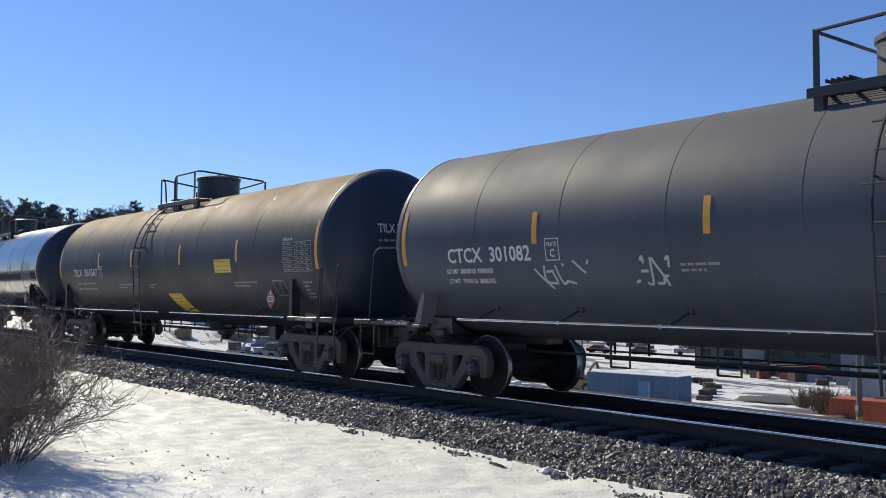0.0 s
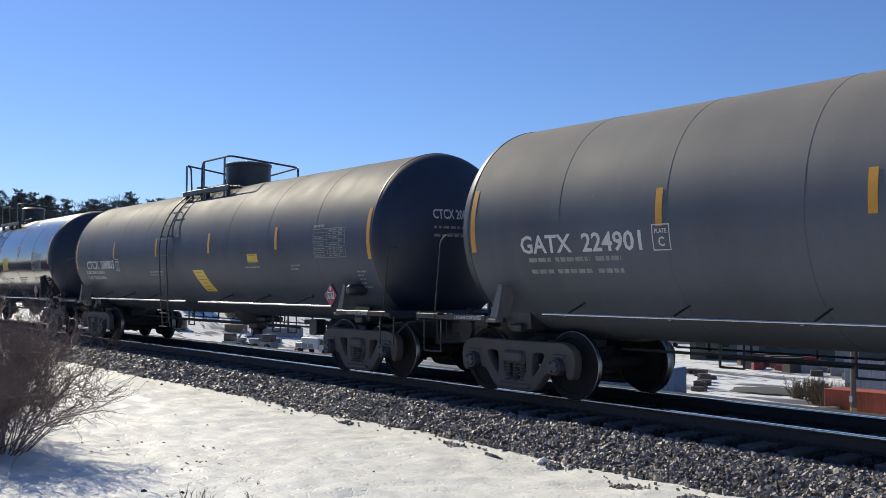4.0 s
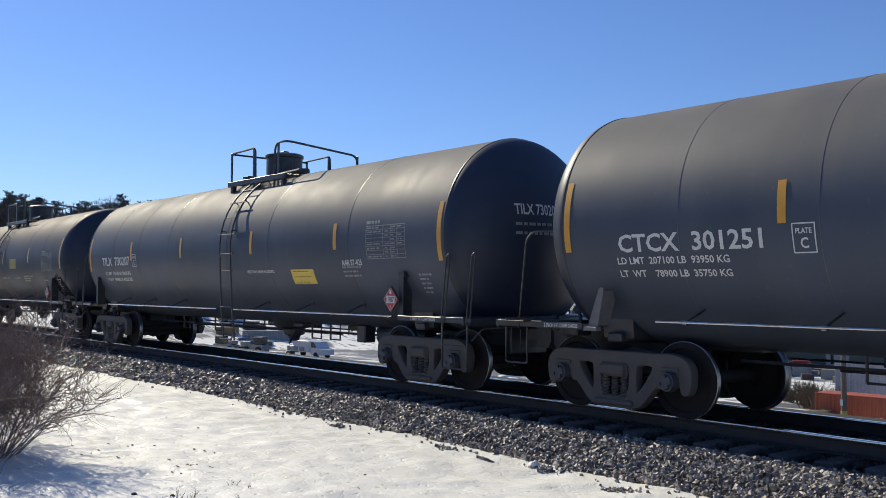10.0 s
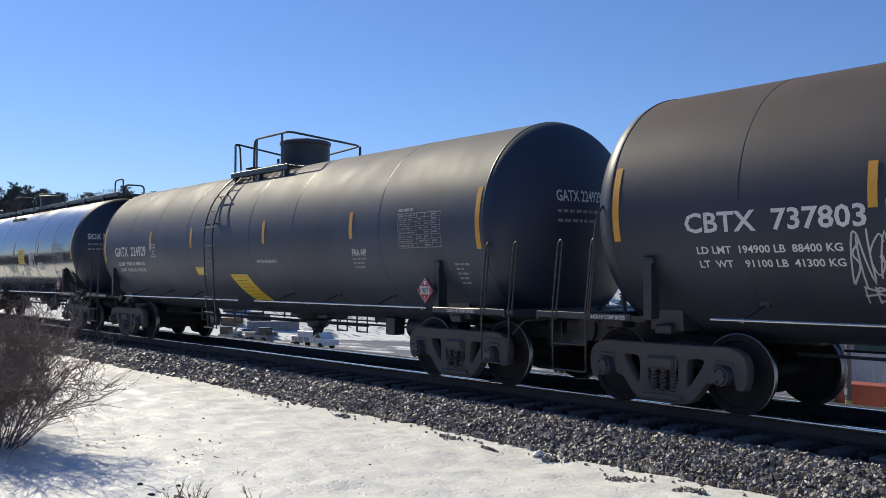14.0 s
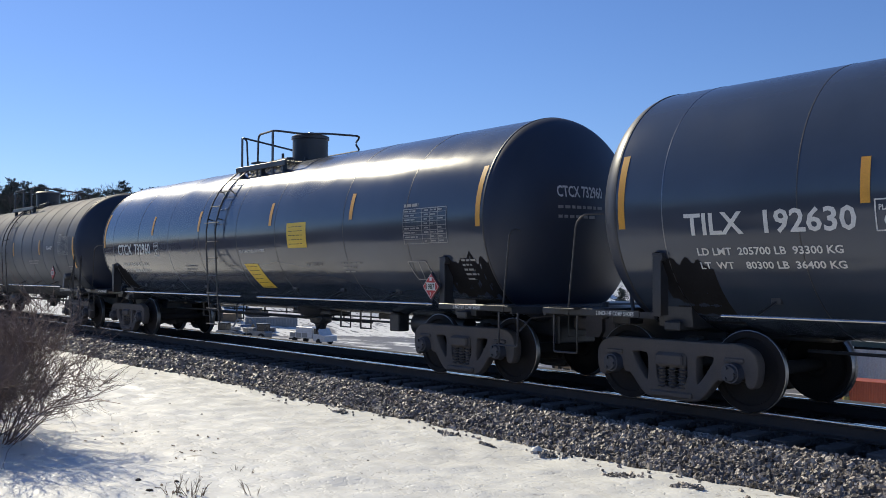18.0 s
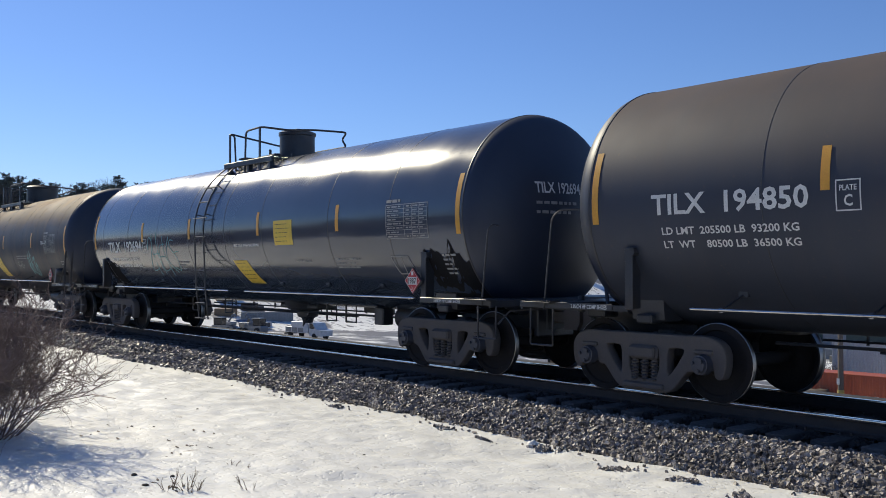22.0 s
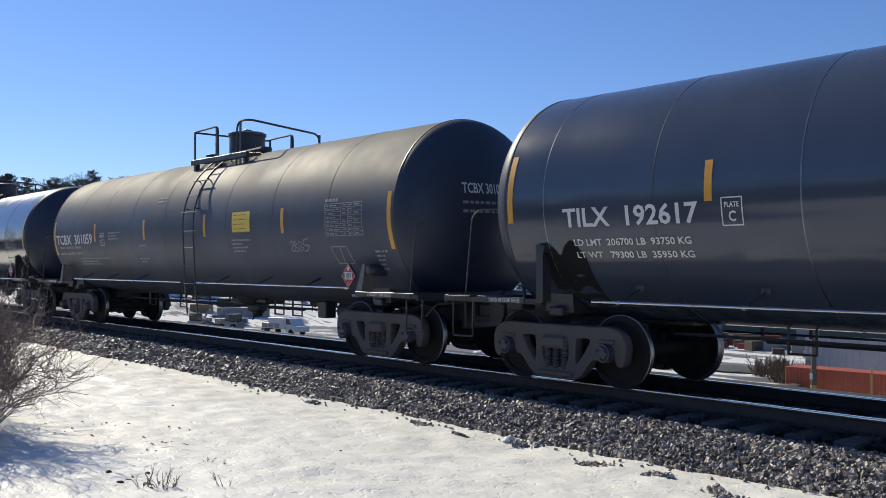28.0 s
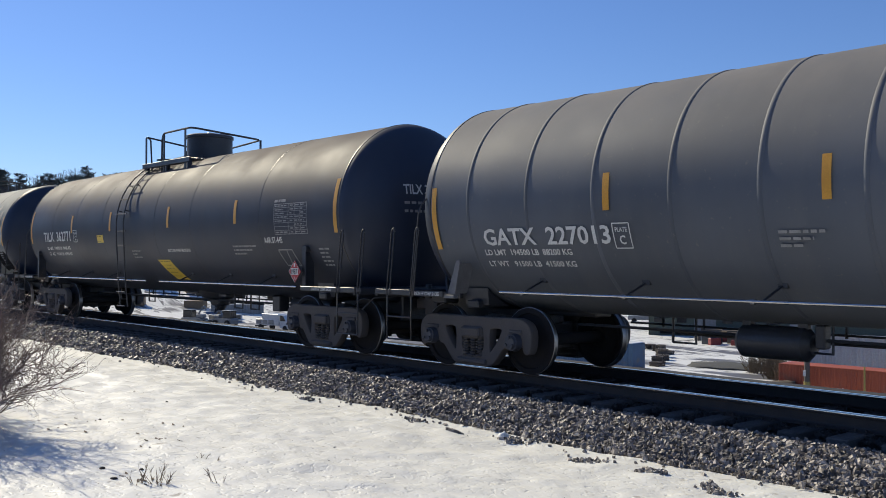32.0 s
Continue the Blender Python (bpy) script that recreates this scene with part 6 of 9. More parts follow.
me.materials.append(TWIG)
part("stem", me, bush)
shrub(-11.9, -7.25, 38, 1.95, 1.7, 12, "leafless brown shrub crowded against another on the snow")
shrub(-13.4, -6.6, 14, 1.55, 1.5, 8, "leafless brown shrub behind another on the snow")


def hedge_meshes(seed):
    rng = random.Random(seed)
    g = Geo()
    for i in range(70):
        a, f = rng.uniform(0, 6.28), rng.uniform(0, 1)
        sprig(g, (0.3 * f * math.cos(a), 0.3 * f * math.sin(a), 0), (0.8 * f * math.cos(a), 0.8 * f * math.sin(a), 1), rng.uniform(1.2, 2.2), 0.012, rng, 1, 0.25)
    me = bpy.data.meshes.new("shrub")
    me.from_pydata(g.v, [], g.f)
    me.materials.append(TWIG)
    return me


# unseen row of brush on from the shrub, added to darken tank reflections
HEDGE = [hedge_meshes(s) for s in (1, 2, 3)]
rng = random.Random(14)
for i in range(96):
    x = -17 - 0.85 * i + rng.uniform(-0.6, 0.6)
    y = -9.0 + 0.11 * (-x - 17) - rng.uniform(0, 4.5)
    ob = tagged(new("shrub", rng.choice(HEDGE)), "unseen leafless brown shrub added to darken tank reflections", "shrub", "brush along the line")
    ob.matrix_basis = pose(x, y, ground_z(x, y) - 0.1, 0, 0, rng.uniform(0, 360)) @ Matrix.Scale(rng.uniform(0.8, 1.15), 4)


def tuft(x, y, n, h, seed, label):
    rng = random.Random(seed)
    g = Geo()
    z = ground_z(x, y) - 0.02
    for i in range(n):
        a = rng.uniform(0, 6.28)
        s = rng.uniform(0.0, 0.10)
        sprig(g, (s * math.cos(a), s * math.sin(a), z), (math.cos(a) * 0.5, math.sin(a) * 0.5, rng.uniform(0.4, 1.3)), h * rng.uniform(0.5, 1.1), 0.004, rng, 1, 0.3)
    me = bpy.data.meshes.new("tuft")
    me.from_pydata(g.v, [], g.f)
    me.materials.append(TWIG_PALE)
    ob = tagged(new("grass_tuft", me), label, "grass tuft")
    ob.matrix_basis = pose(x, y, 0)


for x, y, n, h, q in ((-7.50, -6.45, 15, 0.13, 1), (-7.62, -6.60, 6, 0.17, 2), (-8.20, -5.72, 4, 0.06, 3), (-8.05, -5.62, 3, 0.06, 4), (-7.27, -6.00, 4, 0.13, 5), (-7.38, -4.75, 3, 0.05, 6)):
    tuft(x, y, n, h, q, "dry straw-coloured grass tuft poking through snow")


LEAF = mat("sodden brown leaf", (0.17, 0.115, 0.08), 0.75, second=(0.10, 0.07, 0.05), scale=9)


def fallen_leaf(x, y, size, seed):
    """A curled dead leaf or strip of bark lying on the snow."""
    r = random.Random(seed)
    n = 7
    V, F = [], []
    turn = r.uniform(-0.5, 0.5)
    for i in range(n + 1):
        t = -1 + 2 * i / n
        w = 0.30 * (1 - t * t) ** 0.7 + 0.03
        for e in (-1, 0, 1):
            dx, dy = t * size, e * w * size * (0.8 + 0.4 * r.random())
            px, py = x + dx * math.cos(turn) - dy * math.sin(turn), y + dx * math.sin(turn) + dy * math.cos(turn)
            V.append((px, py, ground_z(px, py) + 0.004 + size * (0.06 * abs(e) + 0.10 * t * t)))
    for i in range(n):
        for j in (0, 1):
            o = 3 * i + j
            F.append((o, o + 3, o + 4, o + 1))
    me = bpy.data.meshes.new("leaf")
    me.from_pydata(V, [], F)
    me.materials.append(LEAF)
    tagged(new("dead_leaf", me), "curled dark brown dead leaf lying on snow", "leaf", "dead leaves on the snow").modifiers.new("thick", 'SOLIDIFY').thickness = 0.003


rng = random.Random(31)
for cx, cy, n, spread in ((-9.50, -5.60, 6, 0.30), (-9.34, -5.80, 4, 0.16), (-10.2, -5.0, 3, 0.15), (-7.75, -6.55, 7, 0.14), (-10.6, -6.2, 6, 0.35), (-11.2, -5.6, 4, 0.3)):
    for i in range(n):
        fallen_leaf(cx + rng.gauss(0, spread), cy + rng.gauss(0, spread * 0.4), rng.uniform(0.020, 0.042), rng.random())


def clod(name, label, cat, x, y, s, material, seed, flat=0.45):
    rng = random.Random(seed)
    bm = bmesh.new()
    bmesh.ops.create_icosphere(bm, subdivisions=3, radius=1)
    for v in bm.verts:
        k = 1 + 0.35 * noise.noise(v.co * 1.7 + Vector((seed, 0, 0))) + 0.2 * noise.noise(v.co * 4.0 + Vector((0, seed, 0)))
        v.co = Vector((v.co.x * k * s, v.co.y * k * s * 0.8, v.co.z * k * s * flat))
    me = bpy.data.meshes.new(name)
    bm.to_mesh(me)
    bm.free()
    me.polygons.foreach_set("use_smooth", [True] * len(me.polygons))
    me.materials.append(material)
    ob = tagged(new(name, me), label, cat)
    ob.matrix_basis = pose(x, y, ground_z(x, y) + s * flat * 0.2, 0, 0, seed * 40)


clod("snow_lump", "small white lump of snow at the ballast edge", "snow lump", -7.75, -2.18, 0.075, SNOW, 1, 0.8)
for i, (x, y, s) in enumerate(((-12.2, -4.2, 0.02), (-11.2, -5.5, 0.02), (-10.9, -5.35, 0.018), (-13.5, -4.1, 0.018), (-8.2, -4.2, 0.015),
                               (-8.25, -6.62, 0.03), (-8.05, -6.35, 0.022), (-7.8, -6.7, 0.03))):
    clod("soil_clod", "dark wet clod of soil lying on the snow", "soil clod", x, y, s, SOIL, i + 3, 0.45)
for a, b, n in ((-15, 0, 700), (-34, -15, 300)):
    me = stone_mesh(n, a, b, 91 + int(-a), "stray_stone", 0.028, -2.75, -1.9, lambda x, y, r: (x, snow_edge(x) + 0.04 - 0.7 * r.random() ** 7, ground_z(x, snow_edge(x) - 0.3) + 0.01))
    me.materials.append(STONE)
    tagged(new("stray_stones", me), "loose ballast stones scattered on the snow edge", "stones", kind="stuff")


PATCHES = ((-6.25, -2.5, 0.16), (-7.55, -2.2, 0.14), (-5.5, -2.45, 0.12), (-4.7, -2.6, 0.15), (-9.2, -2.3, 0.10), (-11.6, -2.35, 0.12), (-8.3, -2.45, 0.07))


def in_patch(x, y, r):
    cx, cy, s = PATCHES[int(r.random() * len(PATCHES))]
    x, y = cx + r.normal() * s * 0.7, cy + r.normal() * s * 0.4
    return (x, y, ground_z(x, y) + 0.006)


me = stone_mesh(420, 0, 1, 66, "stone_patch", 0.028, 0, 1, in_patch)
me.materials.append(STONE)
tagged(new("stray_stones", me), "small clusters of dark stones melted out of the snow edge", "stones", kind="stuff")


# ------------------------------------------------------------------ the yard below the line
def plain(name, c, rough=0.6, **kw):
    return mat(name, c, rough, **kw)


BLUE = plain("weathered blue container paint", (0.06, 0.125, 0.23), 0.6, second=(0.05, 0.10, 0.18), scale=0.8, grime=(0.12, 0.12, 0.12), grime_at=0.62)
BLUE_LIGHT = plain("lighter blue door paint", (0.10, 0.22, 0.38), 0.55)
ORANGE = plain("faded orange steel", (0.42, 0.10, 0.04), 0.6, second=(0.34, 0.08, 0.04), scale=0.7, grime=(0.16, 0.09, 0.06), grime_at=0.6)
LILAC = plain("pale trailer side", (0.42, 0.43, 0.46), 0.5, second=(0.34, 0.35, 0.38), scale=0.6)
TAN = plain("tan machine paint", (0.26, 0.18, 0.10), 0.6, second=(0.18, 0.125, 0.075), scale=2)
WOODPOLE = plain("grey pole timber", (0.13, 0.11, 0.095), 0.85, second=(0.09, 0.075, 0.065), scale=3, stretch=(8, 8, 0.5))
GLASS_DARK = plain("dark car glass", (0.02, 0.024, 0.03), 0.08)
RUBBER = plain("tyre rubber", (0.02, 0.02, 0.02), 0.85)
CARPAINT = {"white": plain("white car paint", (0.70, 0.71, 0.72), 0.3, coat=0.3), "dark": plain("dark car paint", (0.035, 0.04, 0.05), 0.3, coat=0.3),
            "red": plain("dull red car paint", (0.28, 0.045, 0.04), 0.4), "blue": plain("blue car paint", (0.05, 0.10, 0.22), 0.35, coat=0.3),
            "grey": plain("grey car paint", (0.28, 0.29, 0.30), 0.35, metal=0.2), "green": plain("green box paint", (0.04, 0.17, 0.13), 0.55)}


def container(x, y, turn, length, height, material, label, door=None, posts=True):
    c = tagged(new("shipping_container"), label, "container")
    c.matrix_basis = pose(x, y, YARD, 0, 0, turn)
    g = Geo()
    n = int(length / 0.28)
    for y0, s in ((-1.2, -1), (1.2, 1)):
        pts = []
        for i in range(n + 1):
            for k, off in ((0.0, 0), (0.25, 0), (0.35, 0.035), (0.75, 0.035), (0.85, 0)):
                xx = -length / 2 + (i + k) * length / (n + 1)
                pts.append((xx, y0 + s * (off - 0.02)))
        v = [(a, b, 0.15) for a, b in pts] + [(a, b, height - 0.1) for a, b in pts]
        m = len(pts)
        g.add(v, [(i, i + 1, m + i + 1, m + i) for i in range(m - 1)])
    part("side_wall", g.mesh("side_wall", material, 0), c)
    part("roof", Geo().box((0, 0, height - 0.05), (length, 2.42, 0.1), 0.02).mesh("roof", material), c)
    part("floor", Geo().box((0, 0, 0.12), (length, 2.40, 0.16), 0.02).mesh("floor", material), c)
    for s in (-1, 1):
        part("end_wall", Geo().box((s * (length / 2 - 0.03), 0, height / 2), (0.06, 2.36, height - 0.2), 0.01).mesh("end_wall", material), c)
        for t in (-1, 1):
            part("corner_post", Geo().box((s * (length / 2 - 0.06), t * 1.19, height / 2), (0.14, 0.12, height), 0.02).mesh("corner_post", material), c)
    if door:
        part("side_door", Geo().box((door, -1.26, 1.15), (1.5, 0.05, 1.7), 0.02).mesh("side_door", BLUE_LIGHT), c, "lighter blue side door")
        part("door_bar", Geo().cyl((door + 0.5, -1.31, 0.3), (door + 0.5, -1.31, 2.0), 0.025, 8).mesh("door_bar", LILAC), c)
    return c


container(-63.9, 66.2, 9.0, 10.6, 2.6, BLUE, "blue corrugated steel container standing on a snowy yard", 1.5)
snowcap = part("snow_cover", Geo().box((0, 0, 2.62), (10.4, 2.3, 0.08), 0.03).mesh("snow_cover", SNOW_CHUNK), bpy.data.objects["shipping_container"], "thin snow on the roof")
container(-34.8, 68.2, 4.0, 17.0, 1.95, ORANGE, "faded orange steel bin beside a pole")
container(-39.5, 76.0, 5.0, 12.5, 4.0, LILAC, "pale grey-white box trailer behind an orange bin")
container(-157.5, 76.8, 60.0, 9.5, 2.7, CARPAINT["grey"], "grey steel container across the wet yard")
for x, y, a, n in ((-196, 96, 62, 12), (-187, 108, 58, 13), (-214, 92, 66, 11), (-176, 122, 40, 12)):
    container(x, y, a, n, 3.4, LILAC, "pale box trailer parked at the far side of the yard")
container(-98.0, 160.0, 12.0, 9.0, 2.6, CARPAINT["green"], "green steel container far off in the yard")
container(-86.0, 139.0, -8.0, 7.0, 2.4, CARPAINT["red"], "dull red container far off in the yard")
container(-122.0, 168.0, 3.0, 14.0, 3.6, CARPAINT["grey"], "grey shed-like container far off in the yard")


SIDING = plain("weathered olive-green siding", (0.085, 0.105, 0.085), 0.8, second=(0.065, 0.08, 0.065), scale=0.5)
ROOFING = plain("dull grey roof sheet", (0.16, 0.16, 0.155), 0.7, second=(0.11, 0.11, 0.105), scale=0.4)


def shed(x, y, turn, length, depth, height, rise, doors, label):
    """A gabled yard building with a ribbed sheet roof, doors and a row of windows."""
    c = tagged(new("warehouse"), label, "building")
    c.matrix_basis = pose(x, y, YARD, 0, 0, turn)
    for k in (-1, 1):
        part("wall", Geo().box((0, k * (depth / 2 - 0.1), height / 2), (length, 0.2, height), 0.02).mesh("wall", SIDING), c)
        g = Geo()
        e = k * length / 2
        g.add([(e, -depth / 2, 0), (e, depth / 2, 0), (e, depth / 2, height), (e, 0, height + rise), (e, -depth / 2, height),
               (e - k * 0.2, -depth / 2, 0), (e - k * 0.2, depth / 2, 0), (e - k * 0.2, depth / 2, height), (e - k * 0.2, 0, height + rise), (e - k * 0.2, -depth / 2, height)],
              [(0, 1, 2, 3, 4), (9, 8, 7, 6, 5), (0, 5, 6, 1), (1, 6, 7, 2), (2, 7, 8, 3), (3, 8, 9, 4), (4, 9, 5, 0)])
        part("gable_wall", g.mesh("gable_wall", SIDING), c)
        slope = math.hypot(depth / 2 + 0.4, rise)
        roof = part("roof", Geo().box((0, 0, 0), (length + 0.8, slope, 0.12), 0.02).mesh("roof", ROOFING), c, m=pose(0, k * (depth / 4 + 0.2), height + rise / 2 + 0.05, -k * math.degrees(math.atan2(rise, depth / 2 + 0.4)), 0, 0))
        for q in np.arange(-length / 2, length / 2 + 0.1, 1.5):
            part("roof_rib", Geo().box((q, 0, 0.09), (0.08, slope, 0.06), 0.01).mesh("roof_rib", ROOFING), roof)
    for q in doors:
        part("door", Geo().box((q, -depth / 2 - 0.03, 1.7), (3.0, 0.08, 3.2), 0.02).mesh("door", CARPAINT["grey"]), c, "grey roll-up door")
    for q in np.arange(-length / 2 + 1.5, length / 2 - 1, 3.2):
        if all(abs(q - d) > 2.2 for d in doors):
            part("window", Geo().box((q, -depth / 2 - 0.02, 2.4), (1.4, 0.06, 0.9), 0.02).mesh("window", GLASS_DARK), c)
    return c


shed(-74.0, 118.0, 33, 34.0, 10.0, 4.2, 1.8, (-9.0, 4.0), "olive-green gabled warehouse behind the yard")


BRUSH_DULL = plain("dull brown tarpaulin", (0.10, 0.08, 0.06), 0.85, second=(0.07, 0.055, 0.045), scale=2)


def pallet_stack(x, y, turn, n):
    """Loading pallets piled flat, boards and bearers apart."""
    c = tagged(new("pallet_stack"), "weathered pile of wooden pallets on the snowy yard", "pallets", "pallet piles in the yard")
    c.matrix_basis = pose(x, y, ground_z(x, y), 0, 0, turn)
    for i in range(n):
        z = 0.15 * i
        for q in (-0.5, 0.0, 0.5):
            part("bearer", shared("pallet_bearer", lambda g: g.box((0, 0, 0.06), (1.2, 0.09, 0.10), 0.005), WOODPOLE), c, m=pose(0, q, z))
        for q in (-0.5, -0.25, 0.0, 0.25, 0.5):
            part("board", shared("pallet_board", lambda g: g.box((0, 0, 0.125), (0.12, 1.1, 0.025), 0.003), WOODPOLE), c, m=pose(q, 0, z))


for i, (x, y, n) in enumerate(((-59.0, 70.5, 3), (-60.8, 73.2, 5), (-62.2, 76.0, 4), (-64.6, 79.0, 6), (-66.0, 82.0, 3), (-69.0, 84.5, 5), (-71.5, 86.0, 4))):
    pallet_stack(x, y, 17 * i, n)

def pole(x, y, h, label):
    p = tagged(new("utility_pole"), label, "pole")
    p.matrix_basis = pose(x, y, YARD)
    part("post", Geo().cyl((0, 0, -0.3), (0, 0, h), 0.24, 14, 0.18).mesh("post", WOODPOLE), p)
    part("crossarm", Geo().box((0, 0, h - 0.6), (2.2, 0.12, 0.14), 0.02).mesh("crossarm", WOODPOLE), p)
    part("sleeve", Geo().cyl((0, 0, 0.0), (0, 0, 0.7), 0.27, 14).mesh("sleeve", YELLOW_DIM), p, "yellow guard sleeve at the foot")
    part("notice", Geo().box((-0.1, -0.24, 1.4), (0.25, 0.03, 0.5), 0.01).mesh("notice", WHITE), p, "white notice on the post")


pole(-40.2, 65.6, 9.0, "grey timber utility pole in the yard")
for x, y in ((-35.6, 66.2), (-30.8, 66.6)):
    b = Geo().cyl((0, 0, -0.2), (0, 0, 2.3), 0.07, 10).mesh("sign_post", YELLOW_DIM)
    tagged(new("marker_post", b), "thin yellowish marker post beside the orange bin", "post").matrix_basis = pose(x, y, YARD)


def loader(x, y, turn, paint, label):
    """Low wheeled machine: broad body, glazed cab, engine hood and a raised boom."""
    c = tagged(new("loader"), label, "machine")
    c.matrix_basis = pose(x, y, YARD, 0, 0, turn)
    part("body", Geo().prism([(-2.0, 0.45), (2.0, 0.45), (2.05, 1.2), (1.0, 1.45), (-1.9, 1.4), (-2.1, 1.1)], -0.85, 0.85).mesh("body", paint), c)
    part("hood", Geo().box((1.25, 0, 1.65), (1.2, 1.4, 0.55), 0.1).mesh("hood", paint), c)
    cab = part("cab", Geo().box((-0.95, 0, 2.0), (1.5, 1.4, 1.15), 0.08).mesh("cab", GLASS_DARK), c, "dark glazed cab")
    part("cab_roof", Geo().box((-0.95, 0, 2.62), (1.7, 1.6, 0.10), 0.04).mesh("cab_roof", CARPAINT["grey"]), cab)
    for px, py in ((-1.68, -0.68), (-0.22, -0.68), (-1.68, 0.68), (-0.22, 0.68)):
        part("pillar", Geo().box((px, py, 2.0), (0.10, 0.10, 1.2), 0.02).mesh("pillar", CARPAINT["dark"]), cab)
    g = Geo()
    g.tube(rounded([(0.7, -0.3, 1.6), (1.6, -0.3, 3.0), (2.1, -0.3, 3.35), (2.35, -0.3, 2.7)], 0.3), 0.15, 8)
    part("boom", g.mesh("boom", paint), c)
    for wx in (-1.25, 1.25):
        for wy in (-0.88, 0.88):
            w = part("wheel", Geo().cyl((wx, wy - 0.18, 0.55), (wx, wy + 0.18, 0.55), 0.55, 20).mesh("wheel", RUBBER), c)
            part("hub", Geo().cyl((wx, wy - 0.21, 0.55), (wx, wy + 0.21, 0.55), 0.22, 14).mesh("hub", paint), w)
    part("bucket", Geo().prism([(2.1, 0.25), (2.9, 0.25), (2.8, 0.95), (2.2, 1.05)], -0.95, 0.95).mesh("bucket", CARPAINT["dark"]), c)


loader(-72.4, 67.0, 8, TAN, "tan wheeled machine with a dark cab parked beside a blue container")
loader(-144.5, 61.8, 30, CARPAINT["grey"], "grey wheeled machine parked among yard clutter")
loader(-139.8, 64.8, 200, CARPAINT["grey"], "grey wheeled machine parked among yard clutter")


def vehicle(kind, x, y, turn, paint, label, k=1.0):
    v = tagged(new({"truck": "service_truck", "pickup": "pickup_truck", "car": "car"}[kind]), label, "truck" if kind != "car" else "car", "vehicles parked in the yard")
    v.matrix_basis = pose(x, y, YARD + 0.02, 0, 0, turn) @ Matrix.Scale(k, 4)
    m = CARPAINT[paint]
    if kind == "car":
        body = [(-2.2, 0.35), (2.2, 0.35), (2.25, 0.75), (1.2, 0.92), (0.6, 1.42), (-1.0, 1.46), (-1.7, 0.98), (-2.25, 0.9)]
        glass = [(1.08, 0.95), (0.56, 1.38), (-0.96, 1.41), (-1.55, 0.98)]
        wb, w = 1.35, 0.85
    elif kind == "pickup":
        body = [(-2.8, 0.5), (2.7, 0.5), (2.75, 1.1), (1.6, 1.22), (1.0, 1.85), (-0.5, 1.88), (-0.7, 1.2), (-2.8, 1.2)]
        glass = [(1.45, 1.25), (0.95, 1.80), (-0.40, 1.82), (-0.48, 1.25)]
        wb, w = 1.75, 0.95
    else:
        body = [(1.4, 0.5), (3.6, 0.5), (3.65, 1.2), (2.7, 1.35), (2.1, 2.1), (1.4, 2.15)]
        glass = [(2.55, 1.4), (2.05, 2.05), (1.5, 2.08), (1.5, 1.4)]
        wb, w = 2.4, 1.0
    part("body", Geo().prism(body, -w, w).mesh("body", m), v)
    for s in (-1, 1):
        part("side_window", Geo().prism(glass, s * w - 0.012, s * w + 0.012).mesh("side_window", GLASS_DARK), v)
    if kind == "truck":
        part("service_body", Geo().box((-1.1, 0, 1.15), (4.6, 2.0, 0.75), 0.04).mesh("service_body", m), v)
        part("canopy", Geo().box((-0.6, 0, 1.85), (3.3, 1.9, 0.7), 0.05).mesh("canopy", m), v)
        for q in (-2.7, -1.5, -0.3):
            for e in (-1, 1):
                part("locker_door", Geo().box((q, e * 1.01, 1.15), (1.0, 0.03, 0.55), 0.01).mesh("locker_door", CARPAINT["grey"]), v)
        part("bumper", Geo().box((-3.5, 0, 0.6), (0.2, 2.0, 0.2), 0.03).mesh("bumper", CARPAINT["dark"]), v)
    r = 0.34 if kind == "car" else 0.42
    for sx in (-wb, wb):
        for sy in (-w + 0.1, w - 0.1):
            part("wheel", Geo().cyl((sx, sy - 0.12, r), (sx, sy + 0.12, r), r, 16).mesh("wheel", RUBBER), v)
    return v


vehicle("truck", -125.5, 66.2, 8, "white", "white service truck with a low locker body on wet asphalt", 1.2)
vehicle("pickup", -151.0, 71.0, 190, "dark", "dark pickup parked at the edge of the yard")
for i, (kind, x, y, t, p) in enumerate((("pickup", -112, 97, 20, "dark"), ("car", -117.5, 101, 15, "white"), ("car", -170, 86, 5, "dark"), ("car", -162, 89, 8, "grey"), ("pickup", -178, 95, 10, "white"),
                                        ("car", -140, 108, 30, "blue"), ("car", -133, 112, 25, "grey"), ("car", -126, 116, 30, "white"), ("car", -119, 121, 25, "red"), ("car", -112, 125, 30, "dark"),
                                        ("pickup", -104, 128, 35, "grey"), ("car", -97, 131, 30, "blue"), ("car", -90, 134, 35, "red"), ("car", -80, 122, 40, "dark"), ("truck", -132, 142, 20, "grey"), ("car", -106, 142, 60, "white"))):
    vehicle(kind, x, y, t, p, {"white": "white", "dark": "dark", "red": "dull red", "blue": "blue", "grey": "grey"}[p] + (" pickup" if kind == "pickup" else " service truck" if kind == "truck" else " car") + " parked on the snowy yard")

